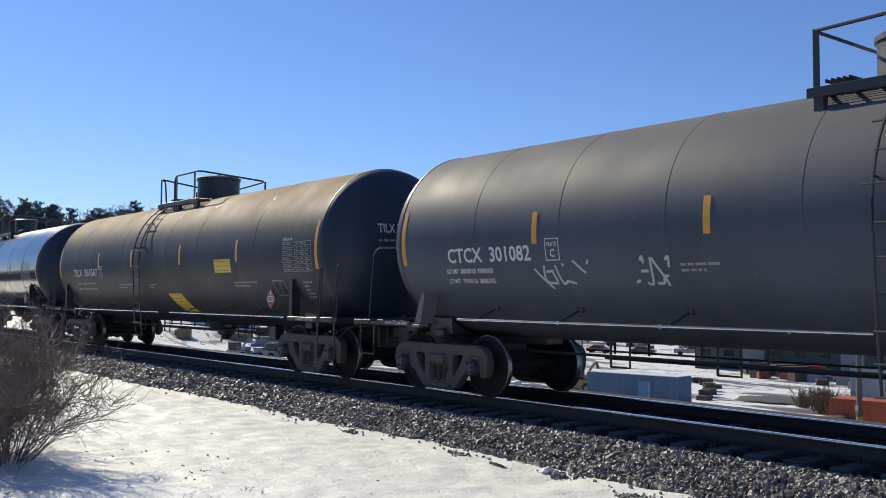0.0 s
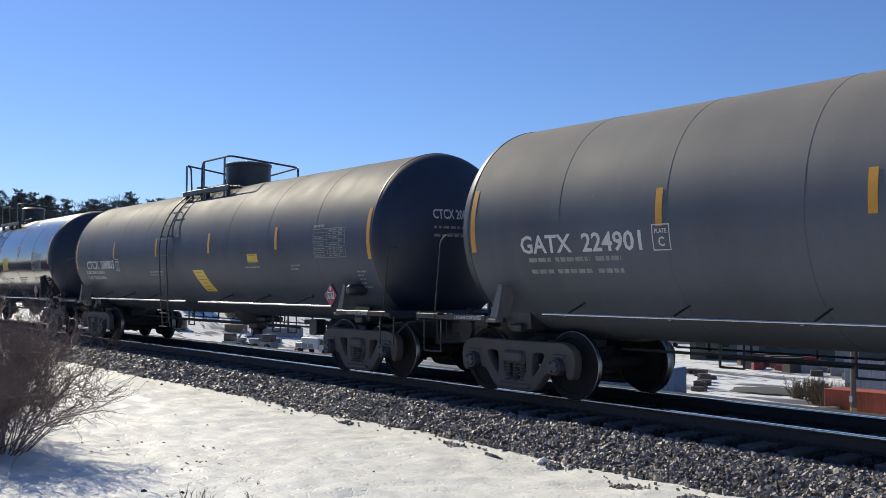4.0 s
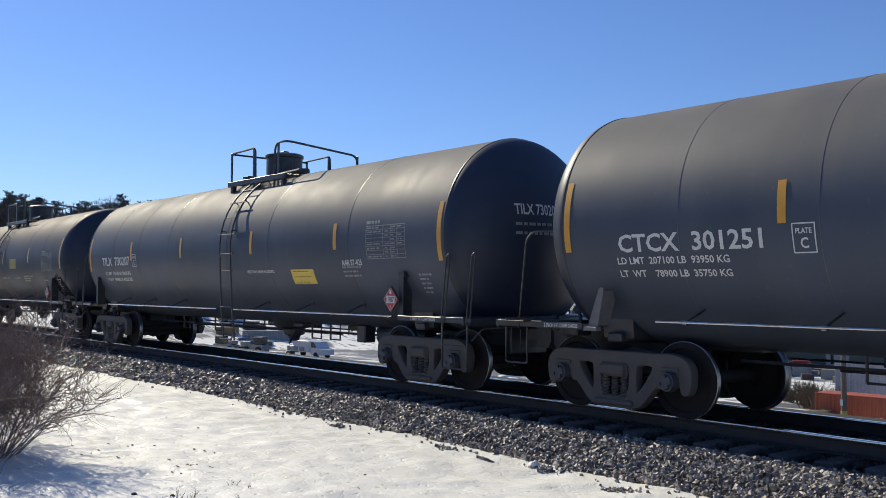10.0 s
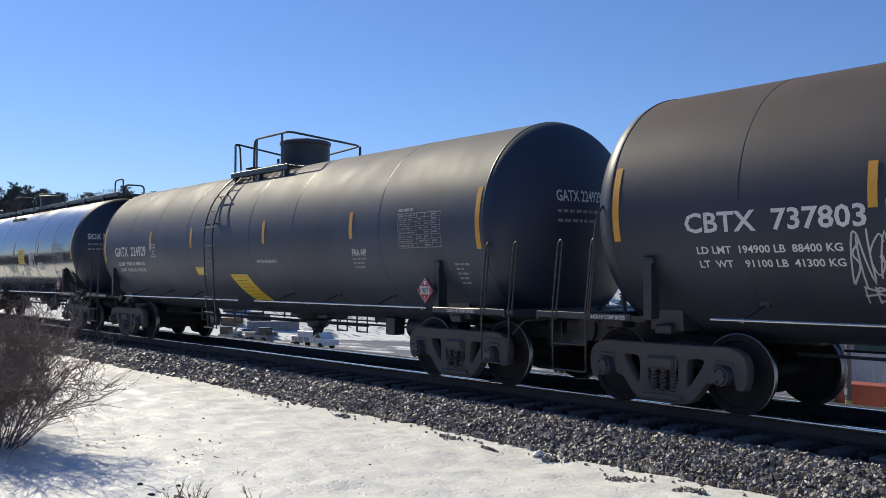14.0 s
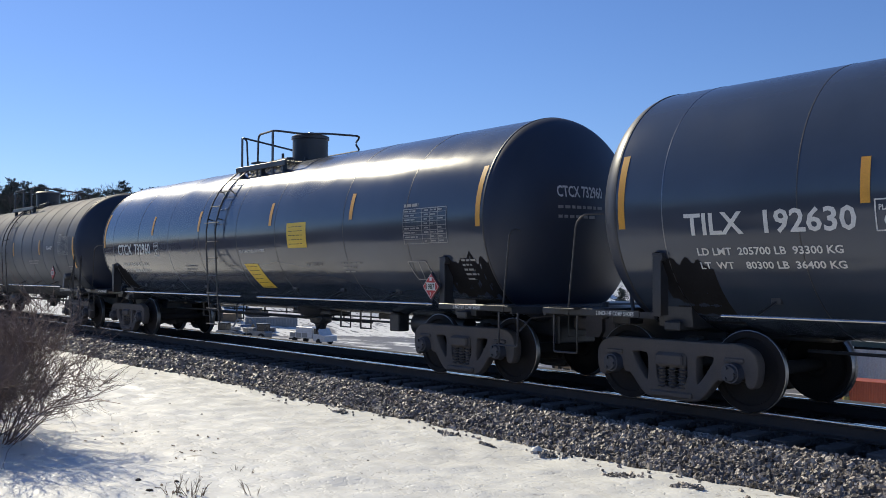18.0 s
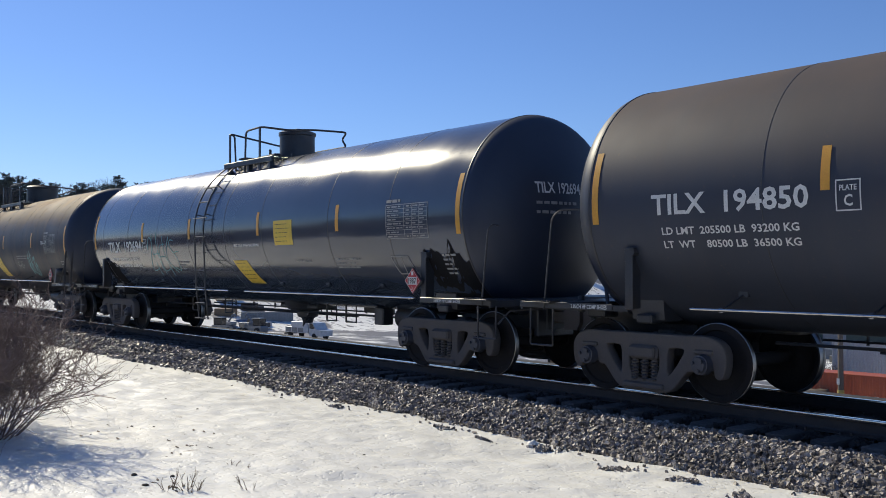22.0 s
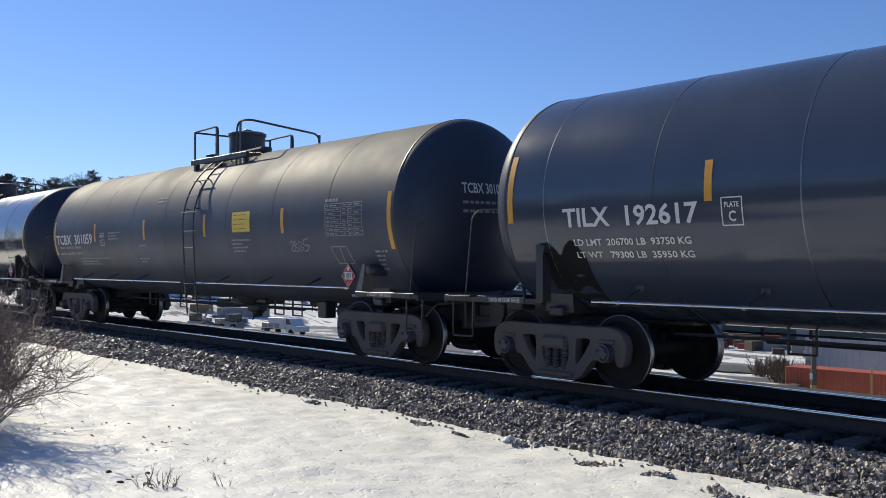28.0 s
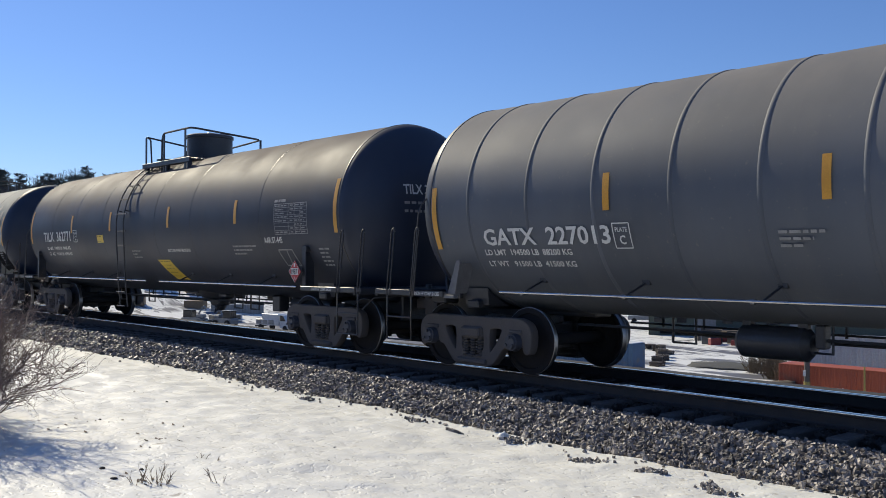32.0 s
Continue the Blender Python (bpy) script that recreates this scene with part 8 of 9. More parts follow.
CARS = {
    -3: C(("TILX", "361512"), "brown"),
    -2: C(("SVCX", "250117"), "gloss"),
    -1: C(("TILX", "361567"), "brown", rail=1, zs=2.49, ze=2.5, sx=(-4.17, -1.65, 1.47, 4.44), x0=-6.36, w=2.06, hn=0.2, zt=2.18, px=(-4.01, 2.19), xt=6.98, tw=1.08, zt2=2.29, th=0.56, xh=6.03, zh=1.48, xd=(6.12, 1.7),
          more=(("y", 3.75, 2.18, 0.8, 0.29),
                ("y", 0.81, 1.35, 0.78, 0.59, 0.42),
                ("s", -2.25, 1.82, 1.03),
                ("s", -0.43, 1.8, 0.51),
                ("s", 4.67, 1.82, 1.04))),
    0: C(("CTCX", "301082"), "dusty", old=1, slim=0.962, tx=-0.35, window=False, zs=2.5, ze=2.48, sx=(-4.65, -1.82, 1.66, 4.8), x0=-6.57, w=1.82, hn=0.22, zt=2.15, px=(-4.32, 2.18), xt=6.33, tw=1.07, zt2=2.52, th=0.52, xh=5.8, zh=1.43, lx=-0.08, lz=0.07, lw=1.06, limits=("LD LMT  206500 LB  93600 KG", "LT WT   79500 LB  36000 KG"),
          more=(("y", 1.33, 1.93, 0.46, 0.19),
                ("h", 3.15, 1.88, 3.3, 0.46, "SRUS VAS HERE?", 0.032, TAG),
                ("g", 5.98, 1.93, 1.39, 0.51, 6, 2),
                ("t", 5, 1.63, 0.14, "KILLED", 0.6, TAG, 0.3),
                ("t", 4.76, 1.5, 0.14, "OR BE ...", 0.84, TAG, 0.3),
                ("k", -4.74, 1.62, 1.10, 0.40, [[(0.02, 0.75), (0.10, 0.5), (0.28, 0.02)], [(0.20, 0.85), (0.19, 0.3), (0.38, 0.22)], [(0.22, 0.62), (0.35, 0.66)], [(0.33, 0.62), (0.38, 0.28)],
                                               [(0.39, 0.85), (0.45, 0.3), (0.49, 0.2), (0.55, 0.28), (0.68, 0.2)], [(0.52, 0.9), (0.53, 0.8)], [(0.70, 0.98), (0.88, 0.55)], [(0.95, 1.0), (0.92, 0.85)]], 0.036, TAG),
                ("k", -2.97, 1.66, 0.58, 0.38, [[(0.0, 0.12), (0.12, 0.2)], [(0.22, 0.85), (0.28, 0.98), (0.30, 0.75)], [(0.20, 0.5), (0.40, 0.5)], [(0.30, 0.1), (0.45, 0.12), (0.50, 0.95)], [(0.52, 0.95), (0.80, 0.25), (0.85, 0.0)],
                                               [(0.55, 0.1), (0.72, 0.1), (0.76, 0.25)], [(0.75, 0.3), (0.90, 0.35)], [(0.88, 0.85), (0.97, 0.95), (0.95, 0.6)]], 0.036, TAG),
                ("s", -1.96, 1.92, 0.57),
                ("s", 5.04, 1.94, 0.22),
                ("s", 7.2, 1.94, 0.35))),
    1: C(("MWTX", "112691"), "dusty", window=False, zs=2.53, ze=2.41, sx=(-4.76, -1.23, 1.21, 4.23), x0=-6.83, w=2, hn=0.2, zt=2.37, px=(-4.08, 2.32), xt=6.44, tw=1.11, zt2=2.66, th=0.55, xh=6.28, zh=1.42, xd=(6.44, 1.67),
          more=(("y", -2.93, 2.32, 0.76, 0.37),
                ("logo", 2.96, 3.04, 3, 1.84),
                ("t", 5.92, 2.25, 0.12, "AAR ST-464", 0.81, WHITE),
                ("h", 4.56, 2.07, 1.24, 0.34, "60TEM", 0.036, TAG),
                ("h", 4.52, 1.80, 0.62, 0.24, "WKT", 0.034, TAG),
                ("s", 2.81, 1.76, 0.25),
                ("s", 5.23, 1.42, 1.38),
                ("s", -0.66, 1.71, 0.31),
                ("s", -4.09, 1.84, 0.32, 1))),
    2: C(("CTCX", "730097"), "gloss", slim=0.987, zs=2.74, ze=2.7, sx=(-4.32, -1.73, 1.5, 4.12), x0=-6.67, w=2.13, hn=0.2, zt=2.15, px=(-4.14, 2.17), xt=6.27, tw=1.08, zt2=2.32, th=0.51, xh=6.46, zh=1.39, xd=(6.01, 1.65),
          more=(("y", 2.5, 2.3, 0.68, 0.45),
                ("s", -1.06, 1.77, 1.02, 1),
                ("s", 2.98, 1.78, 0.53, 1),
                ("s", 4.45, 1.8, 0.93, 3),
                ("s", 7.2, 1.81, 0.37, 4))),
    3: C(("CTCX", "208803"), "dusty", old=1, slim=0.965, lx=-0.15, lw=1.48, rail=1, window=False, zs=2.5, ze=2.47, sx=(-4.63, -1.71, 1.29, 4.34), x0=-6.83, w=2.16, hn=0.23, zt=2.12, px=(-4.42, 2.1),
          more=(("y", 0.69, 1.64, 0.56, 0.58, 0.42),
                ("y", 3.32, 2.12, 0.44, 0.18),
                ("s", -1.84, 1.88, 0.87),
                ("s", 3.26, 1.93, 0.63, 1),
                ("s", 5, 1.94, 0.35))),
    4: C(("GATX", "224901"), "pale", old=1, window=False),
    5: C(("SIOX", "31142"), "gloss", window=False, style="walk", xh=6.72, zs=2.52, ze=2.6, sx=(-4.72, -1.86, 1.4, 4.17), x0=-6.62, w=1.79, hn=0.22, zt=2.16, px=(-4.44, 2.17),
          more=(("y", 2.48, 2.29, 0.7, 0.47),
                ("y", 0.61, 1.53, 0.64, 0.59, 0.42),
                ("g", -2.94, 1.62, 3.66, 1.11, 8, 5),
                ("t", 0.08, 2.09, 0.06, "VENT TANK WHEN UNLOADING", 1.06, FADED),
                ("s", 2.98, 1.78, 0.54, 1),
                ("s", 4.6, 1.8, 0.78))),
    6: C(("GATX", "224946"), "dusty", slim=0.985, window=False, zs=2.47, ze=2.46, sx=(-4.6, -1.65, 1.71, 4.25), x0=-6.79, w=2.11, hn=0.21, zt=2.26, px=(-4.43, 2.25), limits=("LD LMT  194600 LB  88250 KG", "LT WT   91400 LB  41450 KG"),
          more=(("y", 0.06, 2.04, 0.46, 0.18),
                ("g", -0.61, 1.71, 0.51, 0.35, 4, 6),
                ("t", 1.37, 1.9, 0.06, "VENT TANK WHEN UNLOADING", 0.8, FADED),
                ("t", 4.5, 2.02, 0.11, "FRA AIP", 0.54, WHITE),
                ("s", 4.94, 1.94, 0.95, 3),
                ("s", 6.06, 1.92, 0.23, 1))),
    7: C(("CTCX", "731660"), "dusty", old=1, slim=0.985, rail=1, window=False, zs=2.49, ze=2.48, sx=(-4.63, -1.62, 1.4, 4.48), x0=-6.85, w=2.13, hn=0.21, zt=2.14, px=(-4.44, 2.13), xh=5.83, zh=1.49,
          more=(("y", -4.71, 1.78, 0.85, 0.29),
                ("g", -3.34, 1.92, 1.4, 0.63, 3, 7, FADED),
                ("y", 0.64, 1.66, 0.56, 0.58, 0.42),
                ("s", -1.84, 1.92, 0.88),
                ("s", 3.17, 1.94, 0.76, 1),
                ("s", 5.02, 1.95, 0.38),
                ("g", 4.27, 1.74, 0.53, 0.45, 5, 8))),
    8: C(("TILX", "195373"), "brown", zs=2.59, ze=2.58, sx=(-4.74, -1.71, 1.35, 4.33), x0=-6.82, w=1.93, hn=0.21, zt=2.33, px=(-4.49, 2.3),
          more=(("h", -1.04, 1.76, 1.50, 0.78, "NAUIHA2", 0.020, TAG_TEAL), ("k", -1.3, 1.3, 0.7, 0.12, [[(0.3, 0.0), (0.5, 0.6), (0.75, 0.5), (1.0, 0.0)]], 0.02, TAG_TEAL),
                ("y", 2.58, 2.35, 0.75, 0.33, 0, YELLOW_DIM),
                ("t", 1.15, 1.88, 0.06, "VENT TANK WHEN UNLOADING", 0.8, FADED),
                ("t", 2.54, 1.88, 0.06, "0.50 INCH CERAMIC FIBER", 0.72, FADED),
                ("s", 4.17, 1.92, 0.97, 3))),
    9: C(("TILX", "730207"), "dusty", window=False, zs=2.48, ze=2.46, sx=(-4.67, -1.68, 1.69, 4.79), x0=-6.71, w=1.93, hn=0.21, zt=2.25, px=(-4.47, 2.25), limits=("LD LMT  195100 LB  88450 KG", "LT WT   90900 LB  41250 KG"),
          more=(("t", 1.43, 1.9, 0.06, "VENT TANK WHEN UNLOADING", 1.09, WHITE),
                ("y", 3.56, 1.79, 0.81, 0.29),
                ("t", 4.96, 2.02, 0.1, "AAR ST-425", 0.62, WHITE),
                ("s", 5.24, 1.94, 0.58, 3))),
    10: C(("CTCX", "301251"), "dusty", old=1, window=False, headtag=1, zs=2.51, ze=2.51, sx=(-4.62, -1.63, 1.37, 4.42), x0=-6.85, w=1.99, hn=0.21, zt=2.14, px=(-4.38, 2.12), xh=5.01, zh=1.28,
          more=(("o", 2.13, 1.99, 1.75, 0.48, 4, 10, TAG_TEAL),
                ("snow", 5.1, 2.30, 4.6, 1.6),
                ("y", 3.69, 1.73, 0.46, 0.2, 0, YELLOW_DIM),
                ("s", -1.75, 1.92, 0.89))),
    11: C(("GATX", "229156"), "brown", old=1, window=False, style="seamed", zs=2.47, ze=2.38, sx=(-4.76, -1.82, 1.68, 4.85), x0=-6.27, w=2.29, hn=0.22, zt=2.04, px=(-3.81, 2.01),
          more=(("s", -2.05, 1.68, 0.52, 3),
                ("t", -1.1, 1.48, 0.06, "VENT TANK WHEN UNLOADING", 0.78, FADED),
                ("s", 3.92, 1.85, 1.6))),
    12: C(("SIOX", "31031"), "gloss", style="walk", zs=2.52, ze=2.6, sx=(-4.59, -1.7, 1.43, 4.24), x0=-6.63, w=1.84, hn=0.24, zt=2.18, px=(-4.38, 2.17),
          more=(("y", 2.39, 2.29, 0.7, 0.49),
                ("g", 1.05, 1.89, 1.05, 0.40, 5, 12, TAG, 0.03), ("k", 1.5, 1.66, 0.75, 0.42, [[(0.0, 0.4), (0.12, 0.95), (0.35, 0.25), (0.7, 0.05), (1.0, 0.4)]], 0.03, TAG),
                ("h", 2.75, 1.87, 0.62, 0.40, "352", 0.035, TAG), ("k", 2.6, 1.66, 0.73, 0.42, [[(0.3, 0.45), (0.6, 0.55), (1.0, 0.35)], [(0.0, 1.0), (0.4, 0.93)]], 0.03, TAG),
                ("h", 3.52, 2.17, 0.62, 0.44, "TALLY", 0.040, WHITE), ("k", 3.4, 1.93, 0.3, 0.05, [[(0.0, 0.5), (0.5, 0.45), (1.0, 0.5)]], 0.03, WHITE),
                ("h", 4.48, 1.97, 0.60, 0.24, "AWOL", 0.034, WHITE), ("k", 4.72, 1.88, 0.42, 0.14, [[(0.0, 0.1), (0.3, 0.75), (1.0, 0.7)]], 0.03, WHITE),
                ("t", -3, 1.76, 0.06, "VENT TANK WHEN UNLOADING", 1.04, FADED),
                ("g", -7.42, 2.59, 0.42, 0.75, 2, 16))),
    13: C(("GATX", "224929"), "dusty", window=False, rail=1, zs=2.49, ze=2.47, sx=(-4.50, -2.15, 1.25, 4.38), x0=-6.88, w=2.08, hn=0.23, zt=2.26, px=(-4.34, 2.25), limits=("LD LMT  195000 LB  88400 KG", "LT WT   91000 LB  41300 KG"),
          more=(("y", -1.9, 1.74, 0.42, 0.19),
                ("y", 0, 1.36, 0.77, 0.75, 0.42),
                ("t", 0.86, 1.92, 0.06, "VENT TANK WHEN UNLOADING", 0.81, WHITE),
                ("t", 4.37, 2.03, 0.11, "FRA AIP", 0.43, WHITE),
                ("s", 4.56, 1.92, 0.43, 3))),
    14: C(("CBTX", "737803"), "brown", window=False, rail=1, zs=2.51, ze=2.5, sx=(-4.4, -1.68, 1.96), x0=-6.62, w=2.15, hn=0.22, zt=2.22, px=(-4.14, 2.2),
          more=(("g", -4.48, 1.78, 0.44, 0.50, 4, 17, TAG, 0.022), ("g", -4.45, 1.44, 0.40, 0.16, 3, 20, TAG, 0.022),
                ("g", -2.75, 1.85, 1.10, 0.62, 5, 18, TAG, 0.034), ("g", -2.55, 1.48, 0.75, 0.22, 3, 66, TAG, 0.030), ("g", -1.85, 1.75, 0.30, 0.40, 2, 21, FADED, 0.02),
                ("g", 0.20, 2.68, 0.92, 0.40, 6, 19, TAG, 0.026), ("k", -0.70, 2.32, 1.2, 0.30, [[(0.0, 0.3), (0.4, 0.5), (0.75, 0.95)]], 0.026, TAG),
                ("h", -0.47, 2.26, 0.40, 0.28, "THR", 0.025, TAG),
                ("h", 0.55, 2.04, 1.25, 0.36, "BRAIN", 0.062, TAG), ("k", 1.0, 1.80, 0.60, 0.40, [[(0.0, 0.6), (0.15, 0.75), (0.35, 0.15), (0.7, 0.05), (1.0, 0.3)]], 0.045, TAG),
                ("h", 1.84, 2.10, 0.40, 0.32, "35", 0.060, TAG), ("k", 1.62, 2.2, 0.4, 0.12, [[(0.2, 0.3), (0.5, 0.9), (0.75, 0.4)], [(0.55, 0.1), (1.0, 0.3)]], 0.045, TAG),
                ("t", 1.08, 1.8, 0.06, "VENT TANK WHEN UNLOADING", 1.09, WHITE),
                ("h", 3.25, 1.74, 1.70, 0.46, "NARGOLO", 0.050, TAG), ("k", 2.0, 1.52, 0.62, 0.42, [[(0.0, 0.0), (0.5, 0.45), (0.95, 0.6)], [(0.5, 1.0), (0.75, 0.5), (0.55, 0.05)], [(0.45, 0.55), (0.95, 0.5)]], 0.045, TAG),
                ("g", 4.23, 2.17, 0.65, 0.5, 3, 24, WHITE, 0.05),
                ("y", -0.57, 1.74, 0.46, 0.21),
                ("s", 0.06, 1.8, 0.71, 6))),
    15: C(("GATX", "227040"), "pale", old=1, window=False),
    16: C(("GATX", "227029"), "dusty", style="ribbed", xh=5.9, zh=1.61, xt=6.8, tw=0.95, zt2=2.42, old=1, window=False, zs=2.41, ze=2.2, sx=(-4.64, -1.73, 1.53, 4.46), x0=-6.6, w=2.49, hn=0.23, zt=1.9, px=(-3.87, 1.89),
          more=(("s", -2.21, 1.88, 0.5, 3),
                ("t", -1.56, 1.42, 0.06, "VENT TANK WHEN UNLOADING", 0.79, FADED),
                ("s", 3.76, 2, 1.09))),
    17: C(("CTCX", "732960"), "gloss", lx=0.2, lz=-0.06, lw=1.62, rail=2, zs=2.75, ze=2.74, sx=(-4.45, -1.85, 1.4, 4.24), x0=-6.74, w=2.14, hn=0.26, zt=2.2, px=(-4.23, 2.18),
          more=(("t", 0.05, 2.05, 0.06, "VENT TANK WHEN UNLOADING", 1.07, WHITE),
                ("y", 2.41, 2.31, 0.7, 0.47),
                ("y", 0.53, 1.54, 0.57, 0.58, 0.42),
                ("s", -2.48, 1.77, 0.61, 3),
                ("t", 2.58, 1.77, 0.06, "0.5\" CERAMIC FIBER", 0.56, FADED),
                ("s", 4.11, 1.78, 0.61, 3))),
    18: C(("TILX", "192630"), "gloss", zs=2.52, ze=2.6, sx=(-4.62, -1.79, 1.43, 4.33), x0=-6.77, w=2.05, hn=0.24, zt=2.16, px=(-4.4, 2.17),
          more=(("t", -1.39, 1.73, 0.06, "VENT TANK WHEN UNLOADING", 1.06, FADED),
                ("y", 2.51, 2.29, 0.7, 0.47),
                ("t", 2.74, 1.76, 0.06, "0.5\" CERAMIC FIBER", 0.56, FADED),
                ("s", 4.31, 1.78, 0.52, 3))),
    19: C(("TILX", "361498"), "brown", zs=2.54, ze=2.52, sx=(-4.37, -1.61, 1.69), x0=-6.67, w=2.02, hn=0.23, zt=2.22, px=(-4.15, 2.21), limits=("LD LMT  195000 LB  88400 KG", "LT WT   91000 LB  41300 KG"),
          more=(("s", -2.05, 1.86, 1.05, 4),
                ("t", 1.43, 1.84, 0.06, "VENT TANK WHEN UNLOADING", 1.11, WHITE),
                ("y", 4.02, 2.24, 0.77, 0.32),
                ("s", 4.68, 1.86, 0.49, 3))),
    20: C(("GATX", "229093"), "brown", lx=0.01, lw=1.58, lz=0.11, slim=1.01, rail=1, old=1, window=False, style="seamed", zs=2.48, ze=2.38, sx=(-4.54, -1.82, 1.25, 4.45), x0=-6.67, w=2.6, hn=0.24, zt=1.96, px=(-3.95, 1.97),
          more=(("h", -4.66, 1.68, 0.60, 0.24, "FAIDE", 0.042, TAG),
                ("s", -3.03, 1.74, 0.53, 3),
                ("g", -1.55, 1.84, 0.51, 0.26, 3, 26),
                ("y", 0.5, 1.65, 0.69, 0.76, 0.42),
                ("s", 3.49, 2, 1.6),
                ("g", 2.89, 1.73, 0.65, 0.21, 5, 27, FADED),
                ("g", 4.21, 1.75, 0.72, 0.64, 5, 28, TAG_TEAL, 0.04))),
    21: C(("TILX", "192694"), "gloss", rail=2, zs=2.47, ze=2.56, sx=(-4.42, -1.74, 1.44, 4.3), x0=-6.72, w=2.21, hn=0.26, zt=2.14, px=(-4.31, 2.14),
          more=(("g", -3.39, 1.93, 1.58, 0.87, 5, 29, TAG_TEAL, 0.02),
                ("t", 0.36, 2.06, 0.06, "VENT TANK WHEN UNLOADING", 1.08, WHITE),
                ("y", 2.42, 2.27, 0.69, 0.47),
                ("y", 0.57, 1.51, 0.6, 0.57, 0.42),
                ("s", -2.33, 1.74, 0.61, 3),
                ("t", 2.7, 1.74, 0.06, "0.5\" CERAMIC FIBER", 0.55, FADED),
                ("s", 4.45, 1.76, 0.78, 3))),
    22: C(("TILX", "194850"), "brown", rail=2, end=False, xt=6.39, zt2=2.48, xh=6.36, zh=1.43, xd=(5.47, 1.77), zs=2.61, ze=2.6, sx=(-4.63, -1.74, 1.06, 4.33), x0=-6.81, w=2, hn=0.23, zt=2.34, px=(-4.39, 2.32),
          more=(("g", -2.93, 1.91, 1.95, 0.71, 5, 30, FADED),
                ("y", 0.05, 1.64, 0.57, 0.56, 0.42),
                ("h", 2.0, 2.14, 1.7, 0.30, "KLEPO!", 0.045, TAG),
                ("y", 2.84, 2.37, 0.76, 0.3, 0, YELLOW_DIM),
                ("t", 1.18, 1.89, 0.06, "VENT TANK WHEN UNLOADING", 0.81, FADED),
                ("h", 4.0, 2.1, 1.25, 0.38, "LURA", 0.028, FADED),
                ("h", 5.5, 2.05, 1.4, 0.36, "LURA", 0.030, TAG),
                ("h", 7.15, 2.08, 0.26, 0.30, "L", 0.03, TAG),
                ("h", 7.18, 1.83, 0.22, 0.26, "A", 0.03, TAG),
                ("g", 7.22, 1.55, 0.42, 0.26, 2, 41, TAG, 0.028),
                ("s", 4.14, 1.9, 0.94, 4),
                ("s", 0.05, 2.37, 0.28, 3))),
    23: C(("CTCX", "730082"), "gloss", rail=2, zs=2.74, ze=2.72, sx=(-4.22, -1.71, 1.47, 4.2), x0=-6.69, w=2.29, hn=0.26, zt=2.19, px=(-3.99, 2.18), limits=("LD LMT  206300 LB  93550 KG", "LT WT   79700 LB  36150 KG"),
          more=(("g", -3.93, 1.72, 1.34, 0.53, 5, 32, WHITE, 0.045),
                ("t", 0.15, 2.09, 0.07, "VENT TANK WHEN UNLOADING", 1.07, WHITE),
                ("y", 2.38, 2.31, 0.69, 0.47),
                ("y", 0.7, 1.54, 0.59, 0.57, 0.42),
                ("o", 1.89, 1.79, 1.46, 0.51, 4, 33, CREAM),
                ("s", -2.22, 1.78, 0.63, 3),
                ("t", 2.74, 1.78, 0.06, "0.5\" CERAMIC FIBER", 0.55, FADED),
                ("s", 4.56, 1.79, 0.95, 4))),
    24: C(("CBTX", "736864"), "satin", lx=0.58, lz=0.10, lw=1.87, rail=1, end=False, window=False, zs=2.35, ze=2.42, sx=(-4.59, -1.8, 1.54, 4.44), x0=-7.23, w=2.52, hn=0.25, zt=2.21, px=(-4.19, 2.2),
          more=(("s", -2.67, 2.31, 0.77),
                ("g", -3.70, 1.72, 0.68, 0.55, 6, 34, FADED, 0.016),
                ("g", -2.45, 1.72, 0.70, 0.60, 4, 35, FADED, 0.016),
                ("h", 0.33, 2.13, 1.2, 0.40, "DON", 0.085, TAG),
                ("h", 1.27, 2.25, 0.80, 0.50, "KE", 0.075, TAG),
                ("h", 1.62, 2.21, 0.30, 0.46, "Y", 0.065, TAG),
                ("g", 4.5, 1.90, 1.36, 0.36, 9, 36, FADED, 0.034),
                ("y", 5.65, 2.04, 0.46, 0.27),
                ("s", 5.4, 1.65, 0.3),
                ("s", 3.38, 2.04, 0.72, 4),
                ("smear", -1.38, 2.85, 1.06, 0.32),
                ("k", 2.28, 1.52, 0.42, 0.36, [[(0.5, 0.3), (0.05, 0.5), (0.1, 0.9), (0.45, 1.0), (0.6, 0.65), (0.5, 0.4)], [(0.2, 0.35), (0.55, 0.2), (0.65, 0.4)], [(0.45, 0.15), (0.5, 0.0)]], 0.014, TAG))),
    25: C(("GATX", "228943"), "brown", ribs=-7.42, slim=1.025, old=1, window=False, style="ribbed", zs=2.48, ze=2.25, sx=(-4.34, -1.35, 1.81), x0=-6.51, w=2.49, hn=0.23, zt=1.96, px=(-3.84, 1.94),
          more=(("s", -1.85, 1.68, 0.51, 3),
                ("t", -1.03, 1.48, 0.06, "VENT TANK WHEN UNLOADING", 0.79, FADED),
                ("patch", 2.32, 1.95, 0.8, 0.34),
                ("s", 3.49, 1.92, 0.94))),
    26: C(("TILX", "192611"), "gloss",
          more=(("y", 2.5, 2.35, 0.69, 0.47),)),
    27: C(("TCBX", "301059"), "dusty", old=1, xd=(6.1, 1.75), zs=2.38, ze=2.28, sx=(-4.74, -1.72, 1.3, 4.37), x0=-7.56, w=2.62, hn=0.25, zt=2.24, px=(-4.26, 2.21),
          more=(("y", 2.84, 2.41, 0.7, 0.39),
                ("s", -3.49, 2.35, 0.76, 3),
                ("s", -1.99, 1.72, 0.52),
                ("s", 2.79, 2.06, 0.75, 4),
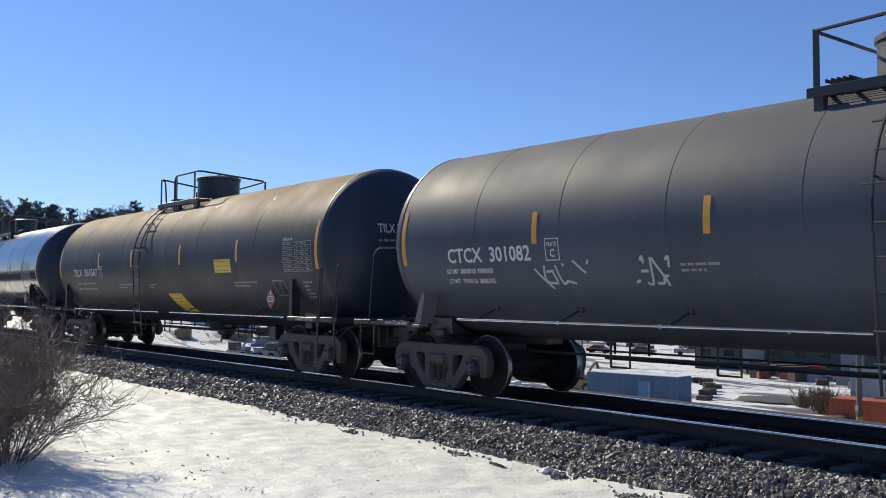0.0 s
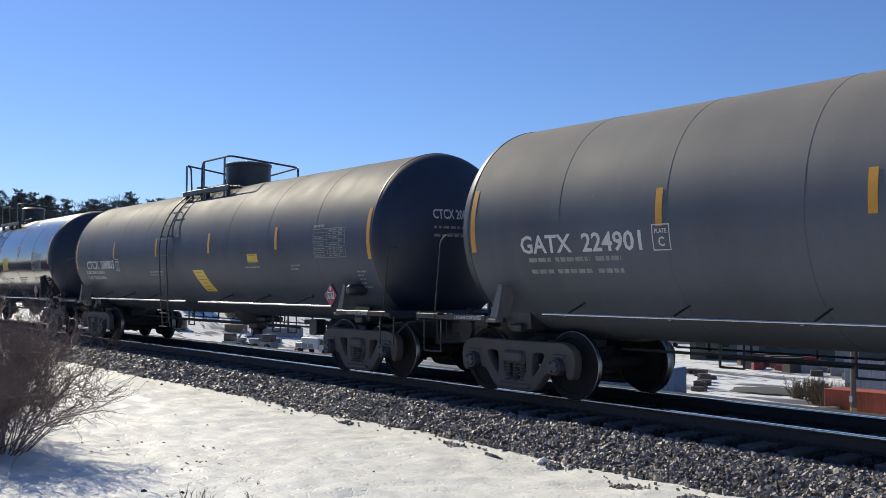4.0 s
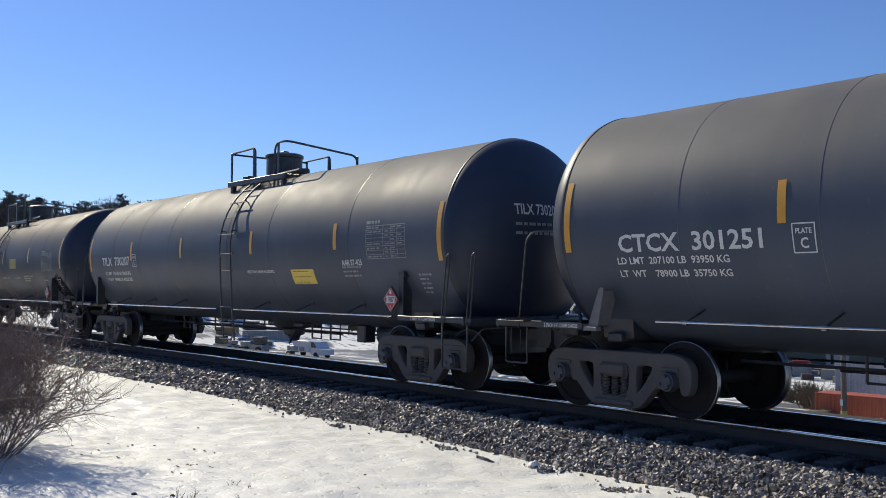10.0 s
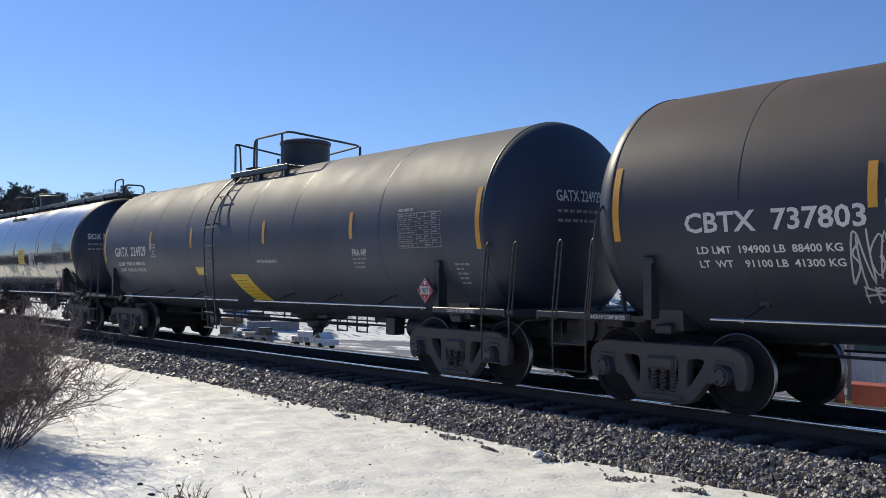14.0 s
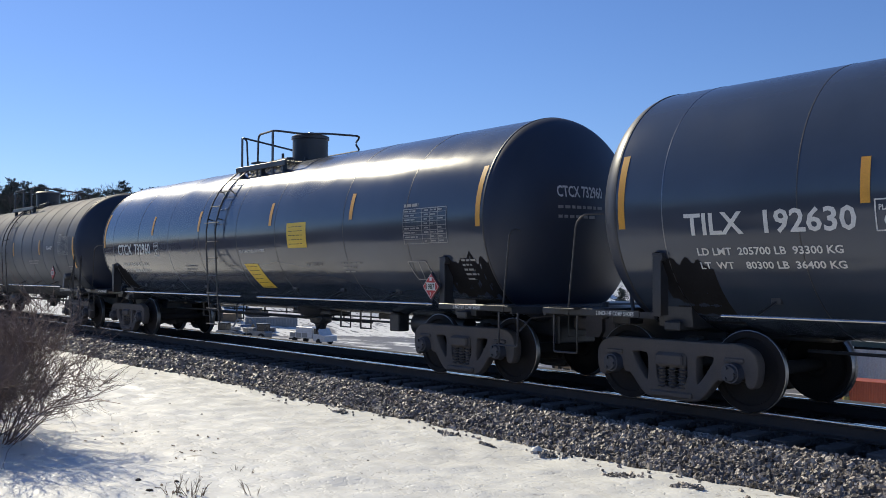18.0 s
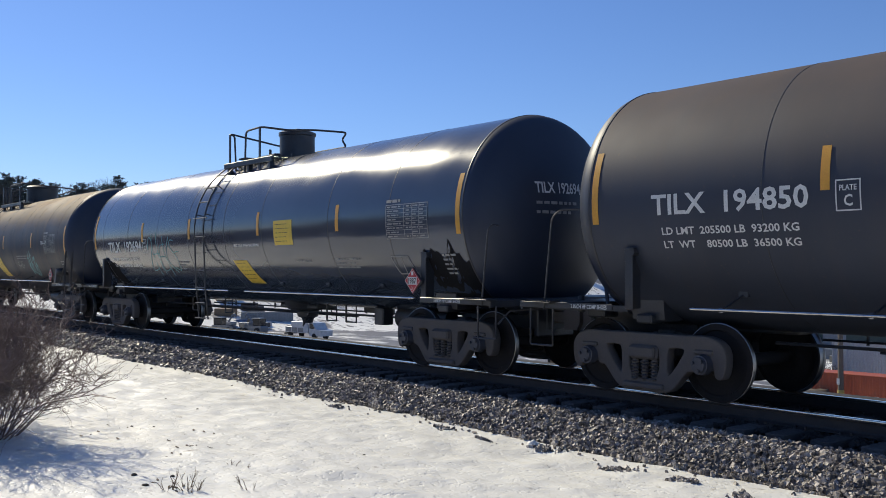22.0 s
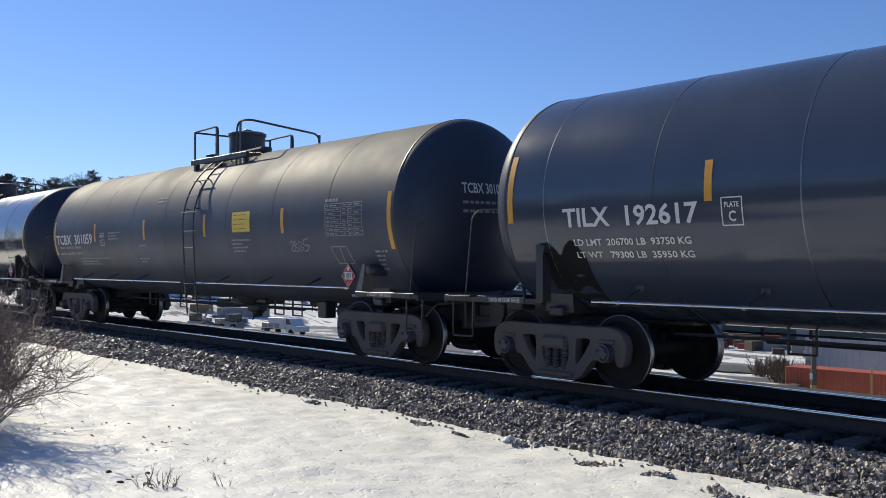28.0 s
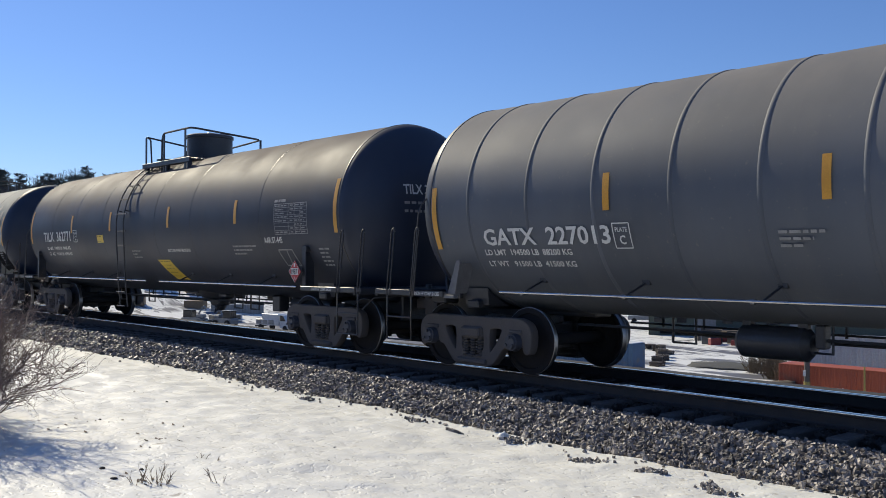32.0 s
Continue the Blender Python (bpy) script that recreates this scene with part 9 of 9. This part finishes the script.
                ("s", -5.09, 1.74, 2.08, 3),
                ("s", -0.96, 3.06, 0.46),
                ("g", 4.84, 1.91, 0.59, 0.2, 4, 38, FADED),
                ("s", -1.87, 2.02, 0.37, 1))),
    28: C(("TILX", "192617"), "gloss", zs=2.52, ze=2.6, sx=(-4.6, -1.72, 1.4, 4.42), x0=-6.75, w=2.01, hn=0.23, zt=2.18, px=(-4.31, 2.17), xt=6.16, tw=1.08, zt2=2.32, th=0.52, xh=6.48, zh=1.4, xd=(6.13, 1.64), limits=("LD LMT  206700 LB  93750 KG", "LT WT   79300 LB  35950 KG"),
          more=(("y", 2.5, 2.28, 0.69, 0.47),
                ("t", -1.39, 1.74, 0.06, "VENT TANK WHEN UNLOADING", 0.99, FADED),
                ("t", 2.67, 1.75, 0.06, "0.5\" CERAMIC FIBER", 0.55, FADED),
                ("s", 4.47, 1.8, 0.93, 4),
                ("s", 7.23, 1.79, 0.39, 4))),
    29: C(("TILX", "315667"), "dusty", window=False, zs=2.59, ze=2.56, sx=(-4.76, -1.75, 1.45, 4.32), x0=-6.76, w=1.86, hn=0.22, zt=2.35, px=(-4.52, 2.32),
          more=(("o", -3.07, 1.72, 2.72, 0.96, 5, 40, WHITE),
                ("o", -0.73, 1.75, 1.55, 0.61, 5, 41, TAG),
                ("g", -5.68, 1.64, 1.98, 0.46, 6, 42, TAG, 0.03),
                ("o", 1.49, 2.57, 0.91, 2.26, 3, 43, TAG, "v"),
                ("g", 2.25, 2.16, 0.38, 0.34, 3, 44, TAG_ORANGE, 0.03),
                ("t", 1.88, 1.79, 0.23, "SEMO", 0.62, TAG_ORANGE, 0.1),
                ("t", 1.88, 1.55, 0.2, "ONE!", 0.5, TAG_ORANGE, 0.1),
                ("o", 3.63, 1.87, 1.53, 0.79, 3, 45, WHITE),
                ("g", 2.66, 1.69, 0.32, 0.18, 3, 46, WHITE),
                ("g", 4.47, 1.71, 0.23, 0.28, 2, 47, WHITE),
                ("o", 4.82, 2.16, 0.49, 0.3, 3, 48, WHITE),
                ("y", 2.92, 2.36, 0.78, 0.32),
                ("t", 0.96, 1.88, 0.06, "VENT TANK WHEN UNLOADING", 0.79, FADED))),
    30: C(("UTLX", "209410"), "grey", rz=-0.05, welds=(-4.32, -1.39, 3.20, 6.30), xt=6.72, zt2=2.33, tw=0.99, th=0.5, window=False, ink=INK_ORANGE, zs=2.47, ze=2.49, sx=(-4.51, -1.58, 1.43), x0=-6.66, w=2, hn=0.23, zt=2.29, px=(-4, 2.23),
          more=(("k", 0, 0, 1, 1, [[(-5.03, 2.56), (-5.06, 3.03), (-5.08, 3.29)],
                                          [(-5.06, 3.03), (-4.88, 3.22), (-4.68, 3.27)],
                                          [(-4.16, 2.52), (-4.20, 2.79), (-4.34, 3.24)],
                                          [(-4.12, 2.78), (-3.76, 2.49), (-3.50, 2.61)],
                                          [(-3.11, 3.11), (-2.79, 3.23), (-2.57, 3.08), (-2.81, 2.90), (-2.90, 2.72)],
                                          [(-3.11, 3.11), (-3.29, 2.92), (-3.18, 2.66), (-2.85, 2.33), (-2.45, 2.60)],
                                          [(-2.13, 2.44), (-2.14, 2.93), (-2.12, 3.28)],
                                          [(-1.34, 2.45), (-1.65, 2.76), (-1.80, 3.18)],
                                          [(-4.70, 3.26), (-4.66, 3.0), (-4.58, 2.62)]], 0.20, BUFF),
                ("k", 0, 0, 1, 1, [[(2.70, 3.25), (2.31, 3.10), (1.93, 2.91), (1.82, 2.56), (1.90, 2.22), (2.28, 2.28)],
                                          [(2.11, 2.81), (2.33, 2.62), (2.42, 2.31)],
                                          [(2.79, 2.72), (2.86, 2.30)],
                                          [(1.90, 2.18), (2.40, 2.27), (2.93, 2.29), (3.25, 2.20), (3.67, 2.18), (4.17, 2.24), (4.50, 2.14), (4.90, 2.12), (5.29, 2.22), (5.66, 2.14), (6.05, 2.00)],
                                          [(3.36, 2.23), (3.34, 2.72), (3.47, 3.10), (3.83, 3.33), (4.29, 3.23)]], 0.18, BUFF),
                ("k", 0, 0, 1, 1, [[(4.04, 2.83), (3.92, 2.68), (4.08, 2.53), (4.24, 2.66), (4.09, 2.80)],
                                          [(5.05, 3.30), (4.70, 3.36), (4.50, 3.15), (4.60, 2.75), (4.50, 2.30)],
                                          [(5.96, 3.27), (5.62, 3.28), (5.55, 2.94), (5.14, 2.80), (5.06, 2.38)],
                                          [(5.48, 2.90), (5.66, 2.51), (5.70, 2.15)],
                                          [(6.05, 3.22), (6.45, 2.90), (6.68, 2.64)],
                                          [(6.83, 3.29), (6.65, 3.10), (6.66, 2.85)],
                                          [(7.18, 3.12), (7.22, 2.70), (7.50, 2.47), (7.40, 2.18), (6.90, 1.99), (6.45, 2.00)]], 0.18, BUFF),
                ("g", -4.06, 1.95, 1.20, 0.46, 5, 72, TAG_TEAL, 0.030), ("k", -4.3, 2.26, 0.2, 0.16, [[(0.5, 0.0), (0.0, 0.5), (0.5, 1.0), (1.0, 0.5), (0.5, 0.0)]], 0.025, TAG_TEAL),
                ("g", -2.90, 1.82, 0.80, 0.52, 4, 73, TAG, 0.028), ("g", -2.80, 1.48, 0.5, 0.12, 3, 74, TAG, 0.024), ("k", -3.05, 2.20, 0.12, 0.10, [[(0.5, 0.0), (0.0, 0.5), (0.5, 1.0), (1.0, 0.5), (0.5, 0.0)]], 0.022, TAG),
                ("g", -3.41, 1.57, 0.40, 0.12, 4, 75, TAG_GREEN, 0.025), ("g", -3.38, 1.42, 0.36, 0.12, 4, 76, TAG_GREEN, 0.025),
                ("g", -4.95, 1.80, 0.36, 0.40, 5, 77, FADED, 0.014),
                ("h", -1.85, 2.16, 0.85, 0.26, "AWOL", 0.040, WHITE), ("k", -1.75, 2.0, 0.9, 0.1, [[(0.0, 0.0), (0.3, 0.1)], [(0.5, 0.5), (1.0, 0.45)]], 0.034, WHITE),
                ("t", -1.50, 1.84, 0.15, "avee", 0.55, FADED, 0.2), ("t", -1.50, 1.62, 0.17, "or not!", 0.55, FADED, 0.2),
                ("g", -0.23, 1.87, 0.46, 0.20, 4, 54, WHITE, 0.024),
                ("g", 1.15, 1.95, 0.55, 0.50, 4, 55, WHITE, 0.030), ("k", 1.2, 2.20, 0.14, 0.12, [[(0.5, 0.0), (0.0, 0.5), (0.5, 1.0), (1.0, 0.5), (0.5, 0.0)]], 0.025, WHITE), ("g", 1.25, 1.53, 0.60, 0.14, 5, 57, FADED, 0.022),
                ("k", 2.20, 1.52, 1.90, 0.72, [[(0.0, 0.5), (0.08, 0.8), (0.12, 0.55), (0.03, 0.35)], [(0.14, 0.95), (0.10, 0.0), (0.28, 0.95), (0.20, 0.1), (0.30, 0.12)],
                                               [(0.42, 0.6), (0.34, 0.65), (0.30, 0.2), (0.38, 0.1), (0.43, 0.6), (0.44, 0.15)], [(0.48, 0.1), (0.50, 0.62), (0.60, 0.68)],
                                               [(0.62, 0.15), (0.60, 0.5), (0.72, 0.55), (0.82, 0.45), (0.74, 0.05), (0.62, 0.15)], [(0.72, 0.72), (0.68, 0.85), (0.76, 0.98), (0.82, 0.82), (0.74, 0.75)],
                                               [(0.98, 0.55), (0.88, 0.5), (0.84, 0.2), (0.92, 0.05), (1.0, 0.25)]], 0.048, WHITE),
                ("g", 4.90, 1.66, 1.05, 0.18, 7, 58, WHITE, 0.026), ("h", 5.16, 1.90, 0.56, 0.22, "AWOL", 0.034, TAG_TEAL),
                ("y", 1.55, 1.91, 0.44, 0.18))),
    31: C(("TILX", "362771"), "brown", rail=1, zs=2.53, ze=2.52, sx=(-4.45, -1.89, 1.32, 4.3), x0=-6.6, w=2.03, hn=0.25, zt=2.23, px=(-4.21, 2.22),
          more=(("y", -2.54, 2.12, 0.39, 0.19),
                ("t", 1.1, 1.81, 0.07, "VENT TANK WHEN UNLOADING", 1.09, WHITE),
                ("y", 0.81, 1.37, 0.62, 0.59, 0.42),
                ("t", 5.32, 1.97, 0.11, "AAR ST-445", 0.63, WHITE),
                ("s", 4.52, 1.87, 0.91, 3),
                ("s", -0.57, 1.81, 0.49, 3))),
    32: C(("GATX", "227013"), "pale", style="ribbed", ribs=-6.93, slim=0.985, rz=0.04, old=1, window=False, zs=2.44, ze=2.2, sx=(-4.44, -1.65), x0=-6.66, w=2.23, hn=0.23, zt=1.92, px=(-4.25, 1.9), limits=("LD LMT  194500 LB  88200 KG", "LT WT   91500 LB  41500 KG"),
          more=(("s", -1.96, 1.9, 0.51, 3),)),
    33: C(("GATX", "227020"), "dusty"),
}
SHIFT = {-1: 0.1, 0: 0.19, 1: 0.23, 2: 0.03, 3: 0.06, 5: 0.14, 6: 0.14, 7: 0.2, 8: 0.24, 9: 0.17, 10: 0.24, 11: 0.17, 12: 0.18, 13: 0.29, 14: 0.27, 16: 0.22, 17: 0.28, 18: 0.24, 19: 0.17, 20: 0.17, 21: 0.19, 22: 0.15, 23: 0.06, 24: 0.05, 25: 0.01, 27: 0.29, 28: 0.26, 29: 0.2, 30: 0.05, 31: 0.15, 32: 0.06}
LIMITS = {3: "206800LB 92000KG 79200LB 35900KG", 2: "207200LB 94000KG 78700LB 35700KG", 7: "206200LB 93500KG 79800LB 36200KG", 8: "206600 LB 93700 KG 79400 LB 36000 KG", 10: "207100LB 93950KG 78900LB 35750KG",
          11: "195100 LB 88450 KG 90900 LB 41250 KG", 12: "197800LB 89700KG 88200LB 40000KG", 14: "194900 LB 88400 KG 91100 LB 41300 KG", 17: "207500LB 94100KG 78500LB 35600KG",
          18: "205700LB 93300KG 80300LB 36400KG", 20: "194900 LB 88400 KG 91100 LB 41300 KG", 21: "206000LB 93400KG 80000LB 36300KG", 22: "205500 LB 93200 KG 80500 LB 36500 KG",
          24: "195000 LB 88400 KG 91000 LB 41300 KG", 25: "194500 LB 88200 KG 91500 LB 41500 KG", 29: "206700 LB 93750 KG 79300 LB 35950 KG", 30: "206000 LB 93400 KG 80000 LB 36300 KG",
          31: "194900 LB 88400 KG 91100 LB 41300 KG"}
CARS[29]["more"] = (("h", -3.44, 1.77, 2.10, 0.66, "igde", 0.075, WHITE), ("w", -2.05, 1.80, 0.55, 0.72, "S", 0.06, WHITE), ("o", -0.73, 1.75, 1.55, 0.61, 4, 41, TAG), ("h", -6.28, 1.70, 0.82, 0.30, "LURE", 0.035, TAG), ("h", -5.30, 1.66, 1.05, 0.30, "RARA", 0.040, TAG), ("h", -4.90, 2.03, 0.34, 0.36, "+", 0.055, TAG), ("h", -4.66, 1.82, 0.24, 0.24, "R", 0.04, TAG),
                    ("o", 1.40, 3.20, 0.62, 0.55, 1, 43, TAG), ("o", 1.38, 2.62, 0.85, 0.60, 1, 58, TAG), ("o", 1.55, 1.95, 0.80, 0.90, 1, 59, TAG),
                    ("g", 2.25, 2.16, 0.38, 0.34, 3, 44, TAG_ORANGE, 0.03), ("t", 1.88, 1.79, 0.23, "SEMO", 0.62, TAG_ORANGE, 0.1), ("t", 1.95, 1.55, 0.2, "ONE!", 0.5, TAG_ORANGE, 0.1),
                    ("w", 3.60, 1.88, 1.45, 0.74, "A2K", 0.035, WHITE), ("g", 2.72, 1.75, 0.34, 0.18, 3, 46, WHITE), ("g", 4.42, 1.76, 0.30, 0.28, 2, 47, WHITE),
                    ("g", 5.05, 2.12, 1.10, 0.34, 6, 48, WHITE, 0.035), ("t", 4.62, 1.63, 0.24, "IGUE$", 0.84, FADED), ("t", 6.0, 2.06, 0.18, "AWOL", 0.74, TAG_TEAL, 0.1), ("roller", 6.22, 1.62, 0.62, 0.46, BUFF),
                    ("y", 2.92, 2.36, 0.78, 0.32), ("t", 0.96, 1.88, 0.06, "VENT TANK WHEN UNLOADING", 0.79, FADED), ("t", -7.60, 1.80, 0.16, "SEMO", 0.3, TAG_ORANGE))
CARS[30]["more"] = (*CARS[30]["more"], ("t", -6.62, 2.06, 0.06, "TANK CAR PEOPLE", 0.75, TAG_ORANGE))
CARS[24]["more"] = (*CARS[24]["more"], ("t", -3.07, 2.30, 0.06, "THERMAL PROTECTION", 0.75, WHITE), ("t", -3.07, 2.19, 0.06, "SYSTEM EQUIPPED", 0.6, WHITE), ("t", 0.47, 2.96, 0.06, "WHEN UNLOADING", 0.5, WHITE),
                    ("t", 0.85, 1.94, 0.055, "WHEN UNLOADING", 0.48, WHITE), ("t", 3.08, 2.04, 0.06, "PAINT:", 0.24, WHITE), ("h", -5.35, 1.70, 0.95, 0.34, "VEL", 0.085, DIM_GREEN))
CARS[16]["paint"] = "pale"
for k, x in ((11, 5.44), (16, 5.21), (20, 5.47)):
    CARS[k]["more"] = (*CARS[k]["more"], ("t", x, 2.38, 0.11, "FRA-AIP", 0.56, WHITE))
for k, x, z in ((11, -7.03, 2.03), (20, -7.03, 1.90), (25, -6.88, 2.0)):
    CARS[k]["more"] = (*CARS[k]["more"], ("box", x, z, 0.19, 0.27))
CARS[-3]["paint"] = CARS[-1]["paint"] = CARS[11]["paint"] = CARS[20]["paint"] = "golden"
CARS[12]["more"] = (*CARS[12]["more"][:-1], *(("w", -7.36, 2.86 - 0.2 * i, 0.30, 0.18, c, 0.03, WHITE) for i, c in enumerate("SEDAG")))
for k, spec in CARS.items():
    if k in LIMITS:
        u = LIMITS[k].replace(" LB", "LB").replace(" KG", "KG").split()
        spec["limits"] = tuple("%s %s  %s" % (a, b.replace("LB", " LB"), c.replace("KG", " KG")) for a, b, c in (("LD LMT ", u[0], u[1]), ("LT  WT   ", u[2], u[3])))
    spec["label"] = NOTES.get(k, LABELS[spec["paint"]])
TRAIN = {k: tank_car(k, spec) for k, spec in CARS.items()}


def run(t):
    """How far the train has rolled to the left after t seconds; it gathers speed slowly."""
    return PITCH * t - (0.5546 * t - 0.016978 * t * t + 0.000049 * t ** 3)


def home(k):
    return -12.59 + 7.61 + k * PITCH + SHIFT.get(k, 0.15)


def motions():
    times = [0, 2, 4, 6, 8, 10, 12, 14, 16, 18, 20, 22, 24, 26, 28, 30, 32]
    for k, car in TRAIN.items():
        walk(car, [(t, pose(home(k) - run(t), Y0, 0)) for t in times])
    for k, offset, wx, axle in WHEELSETS:          # wheels roll while their car is near
        stamps = [i / 30 for i in range(961) if -45 < home(k) + offset - run(i / 30) < 4]
        turn = lambda t: pose(wx, 0, 0.457, 0, -math.degrees(run(t) / 0.457), 0)
        if stamps:
            ends = [(0, turn(stamps[0]))] * (stamps[0] > 0.01) + [(t, turn(t)) for t in stamps] + [(32, turn(stamps[-1]))] * (stamps[-1] < 31.99)
            walk(axle, ends)


motions()
